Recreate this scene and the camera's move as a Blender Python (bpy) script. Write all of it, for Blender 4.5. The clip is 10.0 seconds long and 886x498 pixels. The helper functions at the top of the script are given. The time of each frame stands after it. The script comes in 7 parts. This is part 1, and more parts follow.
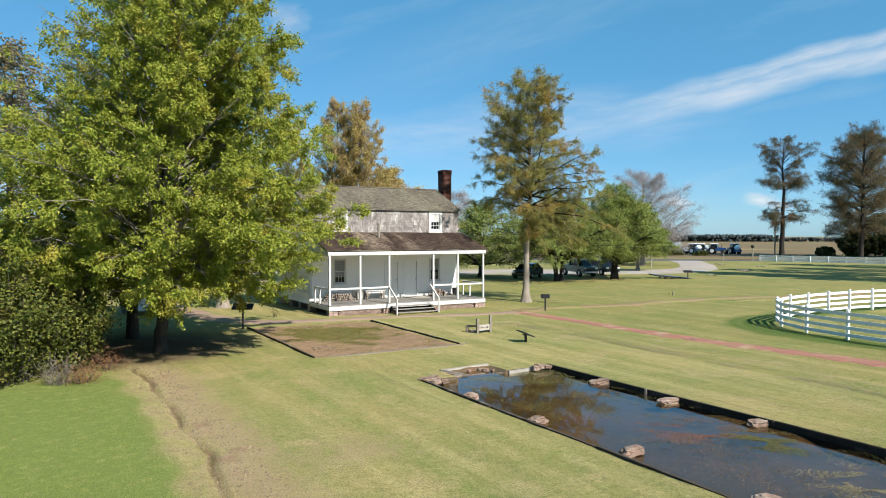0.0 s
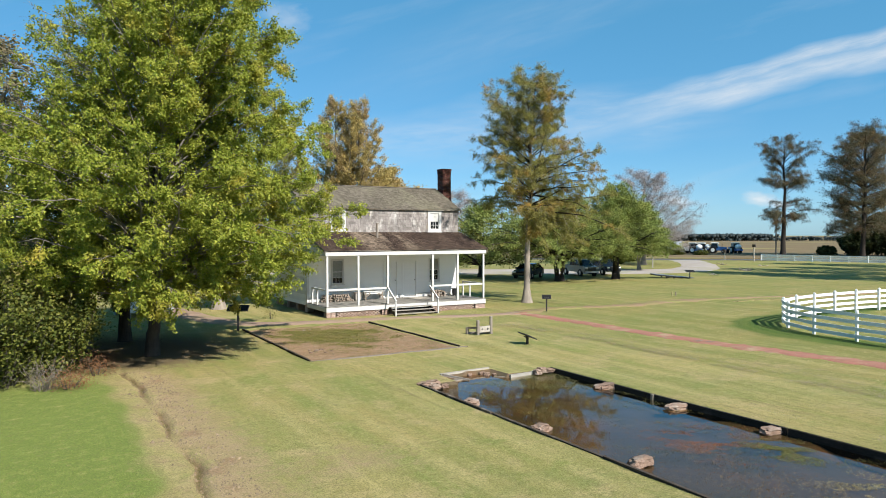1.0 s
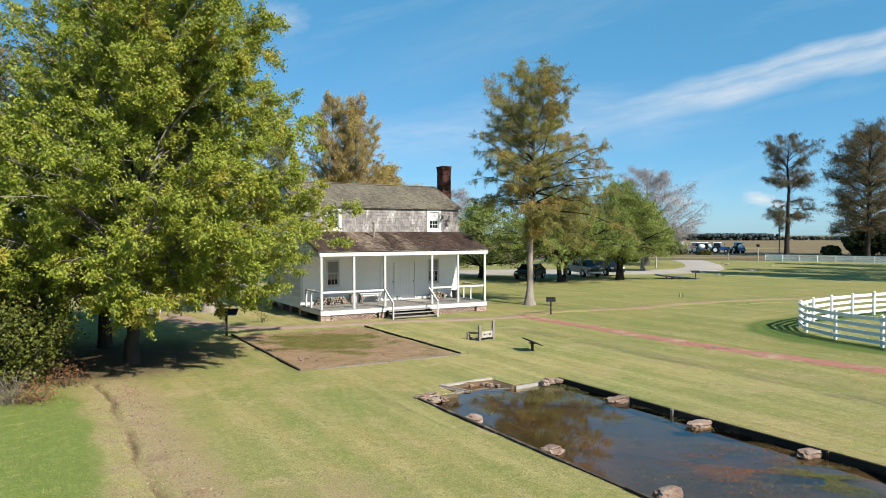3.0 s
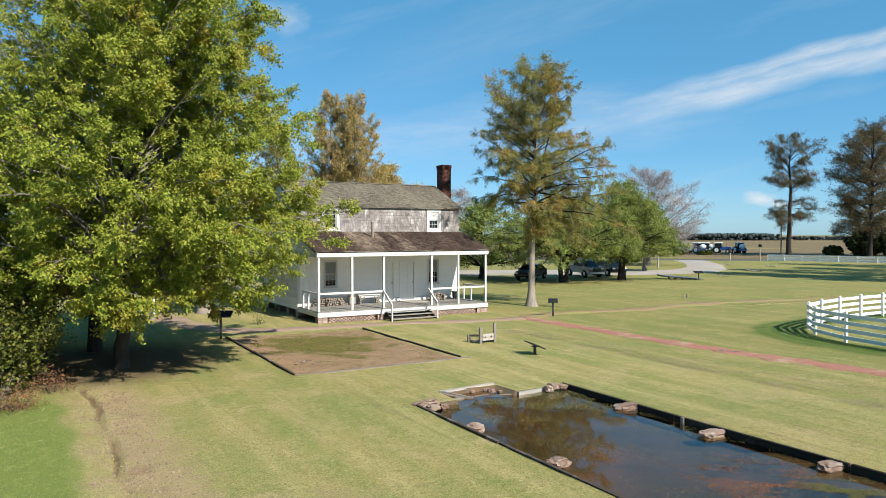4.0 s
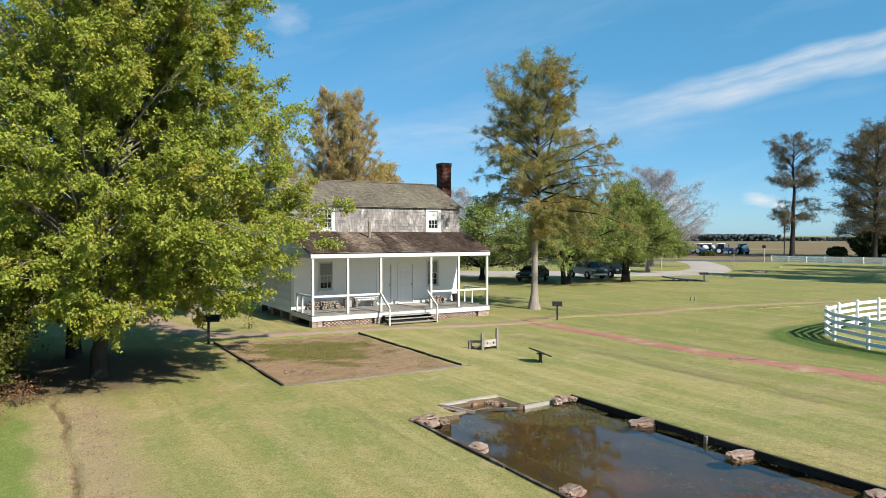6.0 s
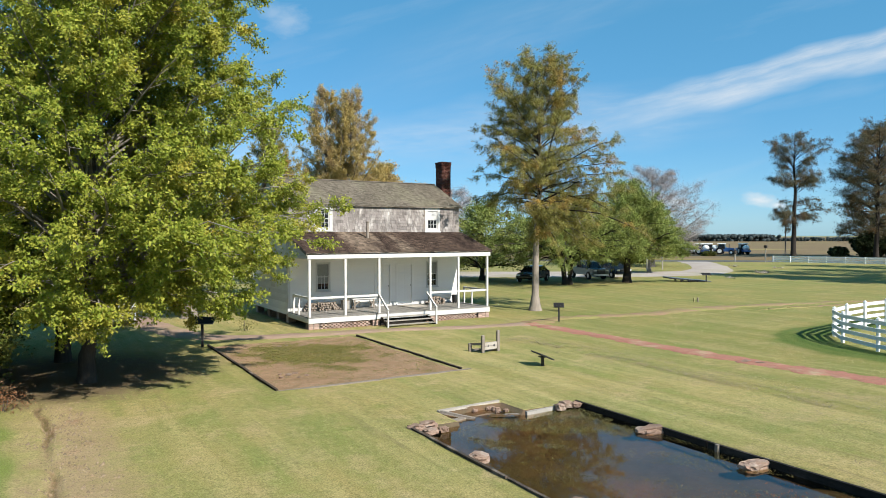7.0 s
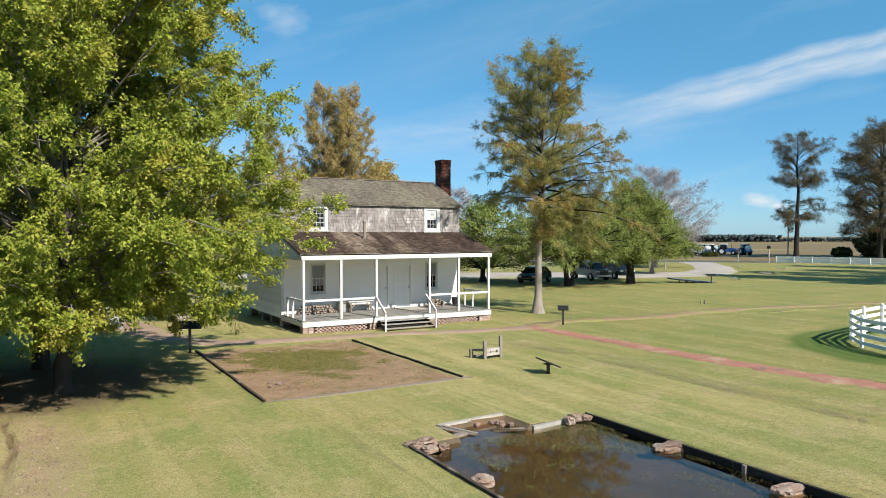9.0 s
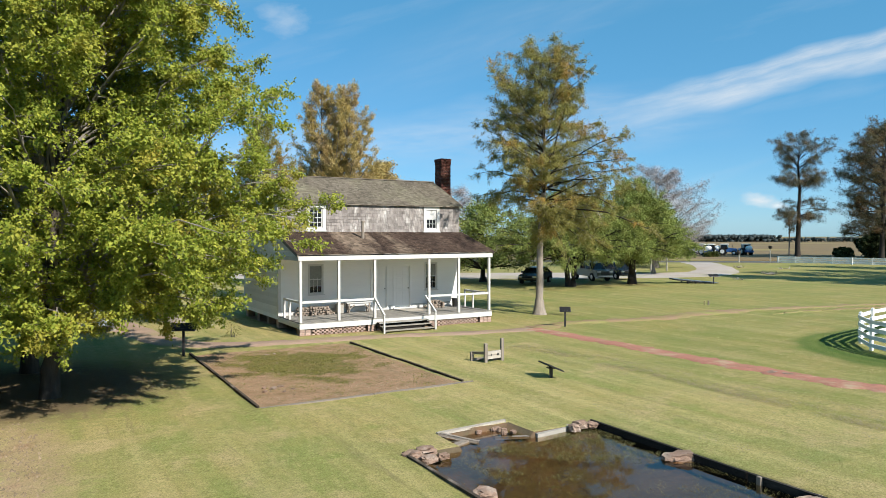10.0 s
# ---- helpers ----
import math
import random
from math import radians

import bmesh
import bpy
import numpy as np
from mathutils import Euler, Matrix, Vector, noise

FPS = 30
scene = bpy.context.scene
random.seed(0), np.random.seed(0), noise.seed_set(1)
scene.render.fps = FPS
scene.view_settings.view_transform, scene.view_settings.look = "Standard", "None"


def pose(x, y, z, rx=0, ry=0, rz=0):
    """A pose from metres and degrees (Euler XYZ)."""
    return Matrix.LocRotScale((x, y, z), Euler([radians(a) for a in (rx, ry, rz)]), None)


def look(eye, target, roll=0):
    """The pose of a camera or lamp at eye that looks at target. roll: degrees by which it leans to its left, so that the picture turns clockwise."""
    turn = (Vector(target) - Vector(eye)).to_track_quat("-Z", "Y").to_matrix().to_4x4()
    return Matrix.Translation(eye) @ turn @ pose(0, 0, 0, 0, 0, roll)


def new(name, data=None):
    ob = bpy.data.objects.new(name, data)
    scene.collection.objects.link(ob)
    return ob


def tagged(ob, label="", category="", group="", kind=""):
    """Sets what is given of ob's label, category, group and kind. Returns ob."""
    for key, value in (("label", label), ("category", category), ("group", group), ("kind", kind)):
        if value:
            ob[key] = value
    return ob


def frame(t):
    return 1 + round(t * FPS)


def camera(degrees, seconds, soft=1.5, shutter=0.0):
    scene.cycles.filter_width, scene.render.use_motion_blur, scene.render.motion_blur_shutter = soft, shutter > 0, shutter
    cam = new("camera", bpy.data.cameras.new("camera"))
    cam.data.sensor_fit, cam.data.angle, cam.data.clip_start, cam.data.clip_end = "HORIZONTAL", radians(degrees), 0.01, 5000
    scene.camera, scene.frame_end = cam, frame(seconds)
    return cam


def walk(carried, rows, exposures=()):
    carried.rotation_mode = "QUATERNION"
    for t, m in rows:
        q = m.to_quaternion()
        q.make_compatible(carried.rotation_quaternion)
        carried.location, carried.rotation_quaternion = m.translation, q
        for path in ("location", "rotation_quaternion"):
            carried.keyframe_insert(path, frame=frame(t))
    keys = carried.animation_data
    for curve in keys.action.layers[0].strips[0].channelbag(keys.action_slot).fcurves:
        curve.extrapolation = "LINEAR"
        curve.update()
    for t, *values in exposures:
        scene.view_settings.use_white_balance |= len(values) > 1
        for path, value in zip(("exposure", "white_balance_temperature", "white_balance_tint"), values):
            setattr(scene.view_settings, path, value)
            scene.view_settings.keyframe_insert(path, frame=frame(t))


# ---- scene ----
cam = camera(66.0, 10.0, soft=0.8)
PATH = [
    (0, (-12.553, -32.957, 4.13), (-11.543, -31.231, 4.092), -0.0),
    (0.5, (-12.385, -32.684, 4.133), (-11.375, -30.958, 4.094), -0.1),
    (1, (-12.224, -32.416, 4.136), (-11.213, -30.69, 4.097), -0.1),
    (1.5, (-12.018, -32.074, 4.136), (-11.008, -30.348, 4.096), -0.1),
    (2, (-11.838, -31.739, 4.139), (-10.827, -30.014, 4.098), -0.0),
    (2.5, (-11.628, -31.395, 4.14), (-10.617, -29.67, 4.1), -0.1),
    (4, (-11.07, -30.464, 4.142), (-10.059, -28.739, 4.102), -0.1),
    (4.5, (-10.886, -30.152, 4.148), (-9.874, -28.427, 4.108), -0.1),
    (5, (-10.714, -29.869, 4.135), (-9.703, -28.144, 4.097), -0.0),
    (5.5, (-10.534, -29.552, 4.14), (-9.523, -27.827, 4.101), -0.0),
    (7, (-10.044, -28.746, 4.116), (-9.032, -27.022, 4.079), -0.1),
    (7.5, (-9.874, -28.464, 4.106), (-8.862, -26.74, 4.07), -0.0),
    (8, (-9.717, -28.193, 4.105), (-8.705, -26.469, 4.069), -0.0),
    (8.5, (-9.549, -27.928, 4.102), (-8.538, -26.203, 4.066), -0.1),
    (9, (-9.432, -27.696, 4.109), (-8.419, -25.972, 4.073), -0.1),
    (9.5, (-9.282, -27.423, 4.109), (-8.268, -25.7, 4.073), -0.1),
    (10, (-9.143, -27.195, 4.111), (-8.129, -25.471, 4.075), -0.1),
]
walk(cam, [(t, look(eye, target, roll)) for t, eye, target, roll in PATH])

# ---------------------------------------------------------------- sky and sun
SUN_AZ = Vector((0.21, -0.978, 0.0)).normalized()
SUN_EL = radians(39)
to_sun = Vector((SUN_AZ.x * math.cos(SUN_EL), SUN_AZ.y * math.cos(SUN_EL), math.sin(SUN_EL)))
world = bpy.data.worlds.new("sky_world")
scene.world = world
world.use_nodes = True
wn = world.node_tree
sky = wn.nodes.new("ShaderNodeTexSky")
sky.sky_type = "NISHITA"
sky.sun_disc = False
sky.sun_elevation = SUN_EL
sky.sun_rotation = math.atan2(SUN_AZ.x, SUN_AZ.y)
sky.air_density, sky.dust_density, sky.ozone_density = 0.7, 0.4, 3.0
wbg = wn.nodes["Background"]
tint = wn.nodes.new("ShaderNodeHueSaturation")
tint.inputs["Saturation"].default_value = 1.15
wn.links.new(sky.outputs[0], tint.inputs["Color"])
haze_mix = wn.nodes.new("ShaderNodeMix")
haze_mix.data_type = "RGBA"
haze_mix.inputs[0].default_value = 0.46
haze_mix.inputs[7].default_value = (0.65, 3.22, 5.1, 1.0)
wn.links.new(tint.outputs[0], haze_mix.inputs[6])
wn.links.new(haze_mix.outputs[2], wbg.inputs[0])
wbg.inputs[1].default_value = 0.0905
sun_data = bpy.data.lights.new("sun", "SUN")
sun_data.energy, sun_data.angle, sun_data.color = 5.0, radians(0.53), (1.0, 0.955, 0.875)
sun = new("sun", sun_data)
sun.matrix_world = look(to_sun * 60, (0, 0, 0))
scene.view_settings.exposure = 0.75


# ---------------------------------------------------------------- material helpers
def nt(name):
    m = bpy.data.materials.new(name)
    m.use_nodes = True
    t = m.node_tree
    b = t.nodes["Principled BSDF"]
    return m, t, b


def nd(t, kind, **inp):
    n = t.nodes.new(kind)
    for k, v in inp.items():
        n.inputs[k.replace("_", " ")].default_value = v
    return n


def position(t, scale=(1, 1, 1)):
    g = t.nodes.new("ShaderNodeNewGeometry")
    mp = t.nodes.new("ShaderNodeMapping")
    mp.inputs["Scale"].default_value = scale
    t.links.new(g.outputs["Position"], mp.inputs["Vector"])
    return mp.outputs[0]


def noise_tex(t, vec, scale, detail=4.0, rough=0.6):
    n = nd(t, "ShaderNodeTexNoise", Scale=scale, Detail=detail, Roughness=rough)
    t.links.new(vec, n.inputs["Vector"])
    return n.outputs["Fac"]


def remap(t, fac, a, b):
    n = nd(t, "ShaderNodeMapRange")
    n.inputs["From Min"].default_value, n.inputs["From Max"].default_value = a, b
    t.links.new(fac, n.inputs["Value"])
    return n.outputs["Result"]


ALBEDO_SCALE = 0.87    # all mixed colours scaled down against the exposure, so shaded parts come out deeper


def mixc(t, fac, a, b, mode="MIX"):
    n = t.nodes.new("ShaderNodeMix")
    n.data_type, n.blend_type = "RGBA", mode
    if isinstance(fac, float):
        n.inputs[0].default_value = fac
    else:
        t.links.new(fac, n.inputs[0])
    for sock, v in ((n.inputs[6], a), (n.inputs[7], b)):
        if isinstance(v, tuple):
            sock.default_value = (*[q * ALBEDO_SCALE for q in v], 1.0)
        else:
            t.links.new(v, sock)
    return n.outputs[2]


def bump(t, b, fac, strength, dist=0.02):
    n = nd(t, "ShaderNodeBump", Strength=strength, Distance=dist)
    t.links.new(fac, n.inputs["Height"])
    t.links.new(n.outputs[0], b.inputs["Normal"])


def rnd(t, what="piece"):
    if what == "piece":
        return t.nodes.new("ShaderNodeObjectInfo").outputs["Random"]
    return t.nodes.new("ShaderNodeNewGeometry").outputs["Random Per Island"]


def simple(name, c1, c2, scale=3.0, fine=40.0, rough=0.7, metal=0.0, bmp=0.2, stretch=(1, 1, 1), c3=None, vary=0.0, per="piece", bd=0.01, lo=0.35, hi=0.65, grime=0.55):
    """A surface of two colours mixed at a broad and a fine scale, with relief; c3 adds a stain."""
    m, t, b = nt(name)
    v = position(t, stretch)
    big, small = noise_tex(t, v, scale), noise_tex(t, v, fine, 6.0, 0.7)
    col = mixc(t, remap(t, big, lo, hi), c1, c2)
    col = mixc(t, remap(t, small, 0.3, 0.75), col, tuple(grime * x for x in c1))
    if c3:
        s = noise_tex(t, v, scale * 0.45, 5.0, 0.65)
        col = mixc(t, remap(t, s, 0.52, 0.7), col, c3)
    if vary:
        k = remap(t, rnd(t, per), 0.0, 1.0)
        mr = nd(t, "ShaderNodeMapRange")
        mr.inputs["To Min"].default_value, mr.inputs["To Max"].default_value = 1 - vary, 1 + vary
        t.links.new(k, mr.inputs["Value"])
        hs = nd(t, "ShaderNodeHueSaturation")
        t.links.new(mr.outputs[0], hs.inputs["Value"])
        t.links.new(col, hs.inputs["Color"])
        col = hs.outputs[0]
    t.links.new(col, b.inputs["Base Color"])
    b.inputs["Roughness"].default_value, b.inputs["Metallic"].default_value = rough, metal
    if rough >= 0.7:
        b.inputs["Specular IOR Level"].default_value = 0.2
    if bmp:
        bump(t, b, small, bmp, bd)
    return m


def leaf_mat(name, a, b2, c, through_=0.35, patch=0.5):
    """Foliage: colour varies leaf by leaf and clump by clump; some light passes through."""
    m, t, b = nt(name)
    v = position(t)
    col = mixc(t, rnd(t, "island"), a, b2)
    clump = noise_tex(t, v, 0.55, 3.0)
    col = mixc(t, remap(t, clump, patch, patch + 0.2), col, c)
    t.links.new(col, b.inputs["Base Color"])
    b.inputs["Roughness"].default_value = 0.6
    b.inputs["Specular IOR Level"].default_value = 0.2
    tr = nd(t, "ShaderNodeBsdfTranslucent")
    t.links.new(col, tr.inputs[0])
    mx = nd(t, "ShaderNodeMixShader")
    mx.inputs[0].default_value = through_
    t.links.new(b.outputs[0], mx.inputs[1])
    t.links.new(tr.outputs[0], mx.inputs[2])
    t.links.new(mx.outputs[0], t.nodes["Material Output"].inputs[0])
    return m


def ground_colour(t):
    """Lawn colour from the painted zones (r soil, g lush, b dry) and broad and fine noise; mown streaks run across."""
    v = position(t)
    at = t.nodes.new("ShaderNodeAttribute")
    at.attribute_name = "zone"
    sep = t.nodes.new("ShaderNodeSeparateColor")
    t.links.new(at.outputs["Color"], sep.inputs[0])
    n1, n2, n3 = noise_tex(t, v, 0.22, 5.0), noise_tex(t, v, 1.3, 6.0, 0.7), noise_tex(t, v, 28.0, 4.0, 0.75)
    streak = noise_tex(t, position(t, (1.0, 0.2, 1.0)), 1.9, 6.0, 0.68)
    clip = noise_tex(t, position(t, (2.2, 0.13, 1.0)), 1.3, 6.0, 0.7)
    n4 = noise_tex(t, v, 7.0, 6.0, 0.78)
    olive, tan, green = (0.43, 0.34, 0.13), (0.54, 0.415, 0.20), (0.255, 0.275, 0.085)
    col = mixc(t, remap(t, n1, 0.38, 0.62), olive, green)
    col = mixc(t, remap(t, streak, 0.46, 0.85), col, tan)
    mown = noise_tex(t, position(t, (1.0, 0.035, 1.0)), 1.15, 3.0, 0.55)
    col = mixc(t, remap(t, mown, 0.5, 0.66), col, mixc(t, 0.6, col, (0.60, 0.495, 0.22)))
    col = mixc(t, remap(t, mown, 0.48, 0.34), col, mixc(t, 0.6, col, (0.245, 0.295, 0.073)))
    n5 = noise_tex(t, v, 0.55, 5.0, 0.7)
    col = mixc(t, remap(t, n5, 0.53, 0.68), col, (0.53, 0.40, 0.205))
    col = mixc(t, remap(t, n5, 0.42, 0.3), col, (0.25, 0.285, 0.073))
    col = mixc(t, remap(t, n4, 0.49, 0.7), col, mixc(t, 0.65, col, (0.13, 0.145, 0.04)))
    col = mixc(t, remap(t, n4, 0.46, 0.28), col, mixc(t, 0.6, col, (0.58, 0.48, 0.23)))
    n6 = noise_tex(t, v, 3.4, 7.0, 0.8)
    col = mixc(t, remap(t, n6, 0.52, 0.72), col, mixc(t, 0.7, col, (0.21, 0.255, 0.06)))
    col = mixc(t, remap(t, n6, 0.46, 0.3), col, mixc(t, 0.6, col, (0.52, 0.42, 0.19)))
    col = mixc(t, remap(t, clip, 0.58, 0.78), col, (0.22, 0.18, 0.09))
    col = mixc(t, remap(t, n2, 0.5, 0.72), col, (0.36, 0.32, 0.11))
    ragged = [nd(t, "ShaderNodeMath") for _ in range(3)]
    ragged[0].operation, ragged[1].operation, ragged[2].operation = "MULTIPLY_ADD", "ADD", "ADD"
    t.links.new(n6, ragged[0].inputs[0])
    ragged[0].inputs[1].default_value, ragged[0].inputs[2].default_value = 3.0, -1.5
    for k in (1, 2):
        t.links.new(sep.outputs[k], ragged[k].inputs[0])
        t.links.new(ragged[0].outputs[0], ragged[k].inputs[1])
    lush, dry = remap(t, ragged[1].outputs[0], 0.2, 0.9), remap(t, ragged[2].outputs[0], 0.2, 0.9)
    col = mixc(t, lush, col, mixc(t, remap(t, n6, 0.36, 0.62), (0.125, 0.205, 0.034), (0.275, 0.315, 0.08)))
    col = mixc(t, dry, col, mixc(t, remap(t, n2, 0.3, 0.7), (0.49, 0.345, 0.205), (0.37, 0.28, 0.135)))
    sx = t.nodes.new("ShaderNodeSeparateXYZ")
    t.links.new(v, sx.inputs[0])
    late = nd(t, "ShaderNodeMath")
    late.operation = "MULTIPLY"
    t.links.new(remap(t, sx.outputs[0], 5.0, 13.0), late.inputs[0])
    late.inputs[1].default_value = 0.3
    col = mixc(t, late.outputs[0], col, mixc(t, remap(t, n1, 0.38, 0.62), (0.17, 0.15, 0.03), (0.095, 0.135, 0.018)))
    ring = mixc(t, remap(t, n3, 0.3, 0.7), (0.042, 0.105, 0.013), (0.09, 0.16, 0.027))
    col = mixc(t, at.outputs["Alpha"], col, ring)
    return v, sep, col, n2, n3


# ---------------------------------------------------------------- materials
def make_ground():
    m, t, b = nt("lawn")
    v, sep, col, n2, n3 = ground_colour(t)
    soil = mixc(t, remap(t, n2, 0.35, 0.65), (0.50, 0.30, 0.20), (0.30, 0.175, 0.10))
    soil = mixc(t, remap(t, noise_tex(t, v, 2.6, 6.0, 0.75), 0.56, 0.7), soil, (0.20, 0.155, 0.06))
    soil = mixc(t, remap(t, noise_tex(t, v, 7.0, 5.0, 0.7), 0.52, 0.7), soil, (0.42, 0.31, 0.20))
    # Moss of the bed; the same dark tone paints shade under the trees.
    moss = mixc(t, remap(t, noise_tex(t, v, 9.0, 5.0, 0.75), 0.4, 0.62), (0.075, 0.073, 0.018), (0.19, 0.155, 0.05))
    grit = noise_tex(t, v, 17.0, 5.0, 0.8)
    soil = mixc(t, remap(t, grit, 0.5, 0.72), soil, (0.19, 0.12, 0.075))
    soil = mixc(t, remap(t, grit, 0.42, 0.3), soil, (0.52, 0.36, 0.26))
    tuft = nd(t, "ShaderNodeMath")
    tuft.operation = "MULTIPLY_ADD"
    t.links.new(noise_tex(t, v, 8.0, 8.0, 0.85), tuft.inputs[0])
    tuft.inputs[1].default_value = 2.2
    t.links.new(sep.outputs[1], tuft.inputs[2])
    soil = mixc(t, remap(t, tuft.outputs[0], 1.3, 1.95), soil, moss)
    edge = nd(t, "ShaderNodeMath")
    edge.operation = "ADD"
    t.links.new(sep.outputs[0], edge.inputs[0])
    sub = nd(t, "ShaderNodeMath")
    sub.operation = "MULTIPLY_ADD"
    t.links.new(n2, sub.inputs[0])
    sub.inputs[1].default_value, sub.inputs[2].default_value = 0.9, -0.45
    t.links.new(sub.outputs[0], edge.inputs[1])
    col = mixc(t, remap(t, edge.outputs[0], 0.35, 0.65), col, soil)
    # Bare brown earth round the trunks, coloured dark to deepen the trees' shade.
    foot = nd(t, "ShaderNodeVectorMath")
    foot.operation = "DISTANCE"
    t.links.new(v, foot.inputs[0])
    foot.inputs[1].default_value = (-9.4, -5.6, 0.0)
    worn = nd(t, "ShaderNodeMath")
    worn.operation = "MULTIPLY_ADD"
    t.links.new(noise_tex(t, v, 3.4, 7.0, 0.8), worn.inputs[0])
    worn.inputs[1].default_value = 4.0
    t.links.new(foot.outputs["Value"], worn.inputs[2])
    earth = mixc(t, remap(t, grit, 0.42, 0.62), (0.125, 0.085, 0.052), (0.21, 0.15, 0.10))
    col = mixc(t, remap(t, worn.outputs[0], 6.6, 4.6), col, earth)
    col = mixc(t, remap(t, n3, 0.38, 0.85), col, (0.11, 0.105, 0.035))
    t.links.new(col, b.inputs["Base Color"])
    b.inputs["Roughness"].default_value = 0.95
    b.inputs["Specular IOR Level"].default_value = 0.15
    bump(t, b, n3, 0.7, 0.05)
    return m


def make_blades():
    m, t, b = nt("grass_blades")
    v, sep, col, n2, n3 = ground_colour(t)
    pick = rnd(t, "island")
    col = mixc(t, remap(t, pick, 0.55, 1.0), col, mixc(t, 0.35, col, (0.42, 0.41, 0.16)))
    col = mixc(t, remap(t, pick, 0.45, 0.0), col, mixc(t, 0.6, col, (0.06, 0.09, 0.02)))
    t.links.new(col, b.inputs["Base Color"])
    b.inputs["Roughness"].default_value = 0.8
    b.inputs["Specular IOR Level"].default_value = 0.2
    return m


def make_water():
    m, t, b = nt("pond_water")
    t.nodes.remove(b)
    v = position(t)
    gl = nd(t, "ShaderNodeBsdfGlossy", Roughness=0.03)
    gl.inputs["Color"].default_value = (1, 1, 1, 1)
    tr = nd(t, "ShaderNodeBsdfTransparent")
    tr.inputs[0].default_value = (0.72, 0.62, 0.48, 1)
    lw = nd(t, "ShaderNodeLayerWeight", Blend=0.5)
    steep = nd(t, "ShaderNodeMath")
    steep.operation = "POWER"
    t.links.new(lw.outputs["Facing"], steep.inputs[0])
    steep.inputs[1].default_value = 5.0
    fr = nd(t, "ShaderNodeMath")
    fr.operation = "MULTIPLY_ADD"
    t.links.new(steep.outputs[0], fr.inputs[0])
    fr.inputs[1].default_value, fr.inputs[2].default_value = 0.98, 0.02
    bp = nd(t, "ShaderNodeBump", Strength=0.06, Distance=0.01)
    t.links.new(noise_tex(t, v, 3.0, 3.0), bp.inputs["Height"])
    t.links.new(bp.outputs[0], gl.inputs["Normal"])
    mx = nd(t, "ShaderNodeMixShader")
    t.links.new(fr.outputs[0], mx.inputs[0])
    t.links.new(tr.outputs[0], mx.inputs[1])
    t.links.new(gl.outputs[0], mx.inputs[2])
    t.links.new(mx.outputs[0], t.nodes["Material Output"].inputs[0])
    return m


def make_glass(name, tint, rough=0.02):
    m, t, b = nt(name)
    b.inputs["Base Color"].default_value = (*tint, 1)
    b.inputs["Roughness"].default_value = rough
    b.inputs["Specular IOR Level"].default_value = 0.35
    return m


LAWN, BLADES, WATER = make_ground(), make_blades(), make_water()
MUD = simple("pond_mud", (0.15, 0.108, 0.068), (0.085, 0.08, 0.042), 0.9, 14.0, 0.9, bmp=0.5, c3=(0.19, 0.105, 0.06), bd=0.03)
WHITE = simple("white_paint", (0.62, 0.61, 0.585), (0.56, 0.55, 0.525), 1.2, 30.0, 0.55, bmp=0.08, grime=0.88)
WHITE.node_tree.nodes["Principled BSDF"].inputs["Roughness"].default_value = 0.5
FENCEW = simple("fresh_white_fence_paint", (0.86, 0.86, 0.85), (0.80, 0.80, 0.79), 1.0, 20.0, 0.5, bmp=0.05, grime=0.94)
WALLW = simple("white_wall_boards", (0.86, 0.85, 0.82), (0.80, 0.79, 0.77), 0.8, 9.0, 0.6, bmp=0.1, stretch=(1, 1, 4), grime=0.93)
SIDING = simple("white_siding_paint", (0.88, 0.88, 0.87), (0.78, 0.78, 0.77), 1.5, 18.0, 0.6, bmp=0.15, stretch=(1, 1, 3), vary=0.2, grime=0.8)
SHINGLE = simple("grey_shingle", (0.40, 0.36, 0.335), (0.22, 0.19, 0.178), 2.2, 22.0, 0.9, bmp=0.6, stretch=(2, 2, 0.9), c3=(0.52, 0.49, 0.46), vary=0.22, grime=0.4)
ROOF = simple("weathered_roof_shingle", (0.13, 0.112, 0.088), (0.185, 0.16, 0.125), 1.1, 25.0, 0.95, bmp=0.5, c3=(0.155, 0.142, 0.10), vary=0.3, per="island", stretch=(1, 0.4, 1))
PROOF = simple("brown_porch_shingle", (0.042, 0.027, 0.021), (0.10, 0.068, 0.05), 0.9, 22.0, 0.95, bmp=0.5, c3=(0.165, 0.125, 0.092), vary=0.45, per="island", stretch=(1.6, 0.35, 0.35))
BRICK = simple("red_brick", (0.50, 0.35, 0.285), (0.56, 0.43, 0.36), 3.0, 40.0, 0.9, bmp=0.4, vary=0.25)
CHIMB = simple("sooty_brick", (0.13, 0.045, 0.032), (0.07, 0.035, 0.03), 2.5, 30.0, 0.9, bmp=0.4, c3=(0.20, 0.09, 0.07), vary=0.25, per="island")
MORTAR = simple("mortar", (0.33, 0.27, 0.23), (0.25, 0.2, 0.17), 4.0, 50.0, 0.95)
DECK = simple("grey_deck_boards", (0.34, 0.32, 0.285), (0.26, 0.245, 0.22), 1.0, 30.0, 0.85, bmp=0.3, stretch=(4, 0.6, 1), vary=0.18)
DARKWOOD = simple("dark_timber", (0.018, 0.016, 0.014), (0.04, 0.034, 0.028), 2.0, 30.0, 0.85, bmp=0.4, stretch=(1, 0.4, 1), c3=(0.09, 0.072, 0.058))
STEPWOOD = simple("weathered_grey_step_boards", (0.38, 0.345, 0.295), (0.24, 0.215, 0.18), 3.0, 40.0, 0.9, bmp=0.4, stretch=(1, 3, 3))
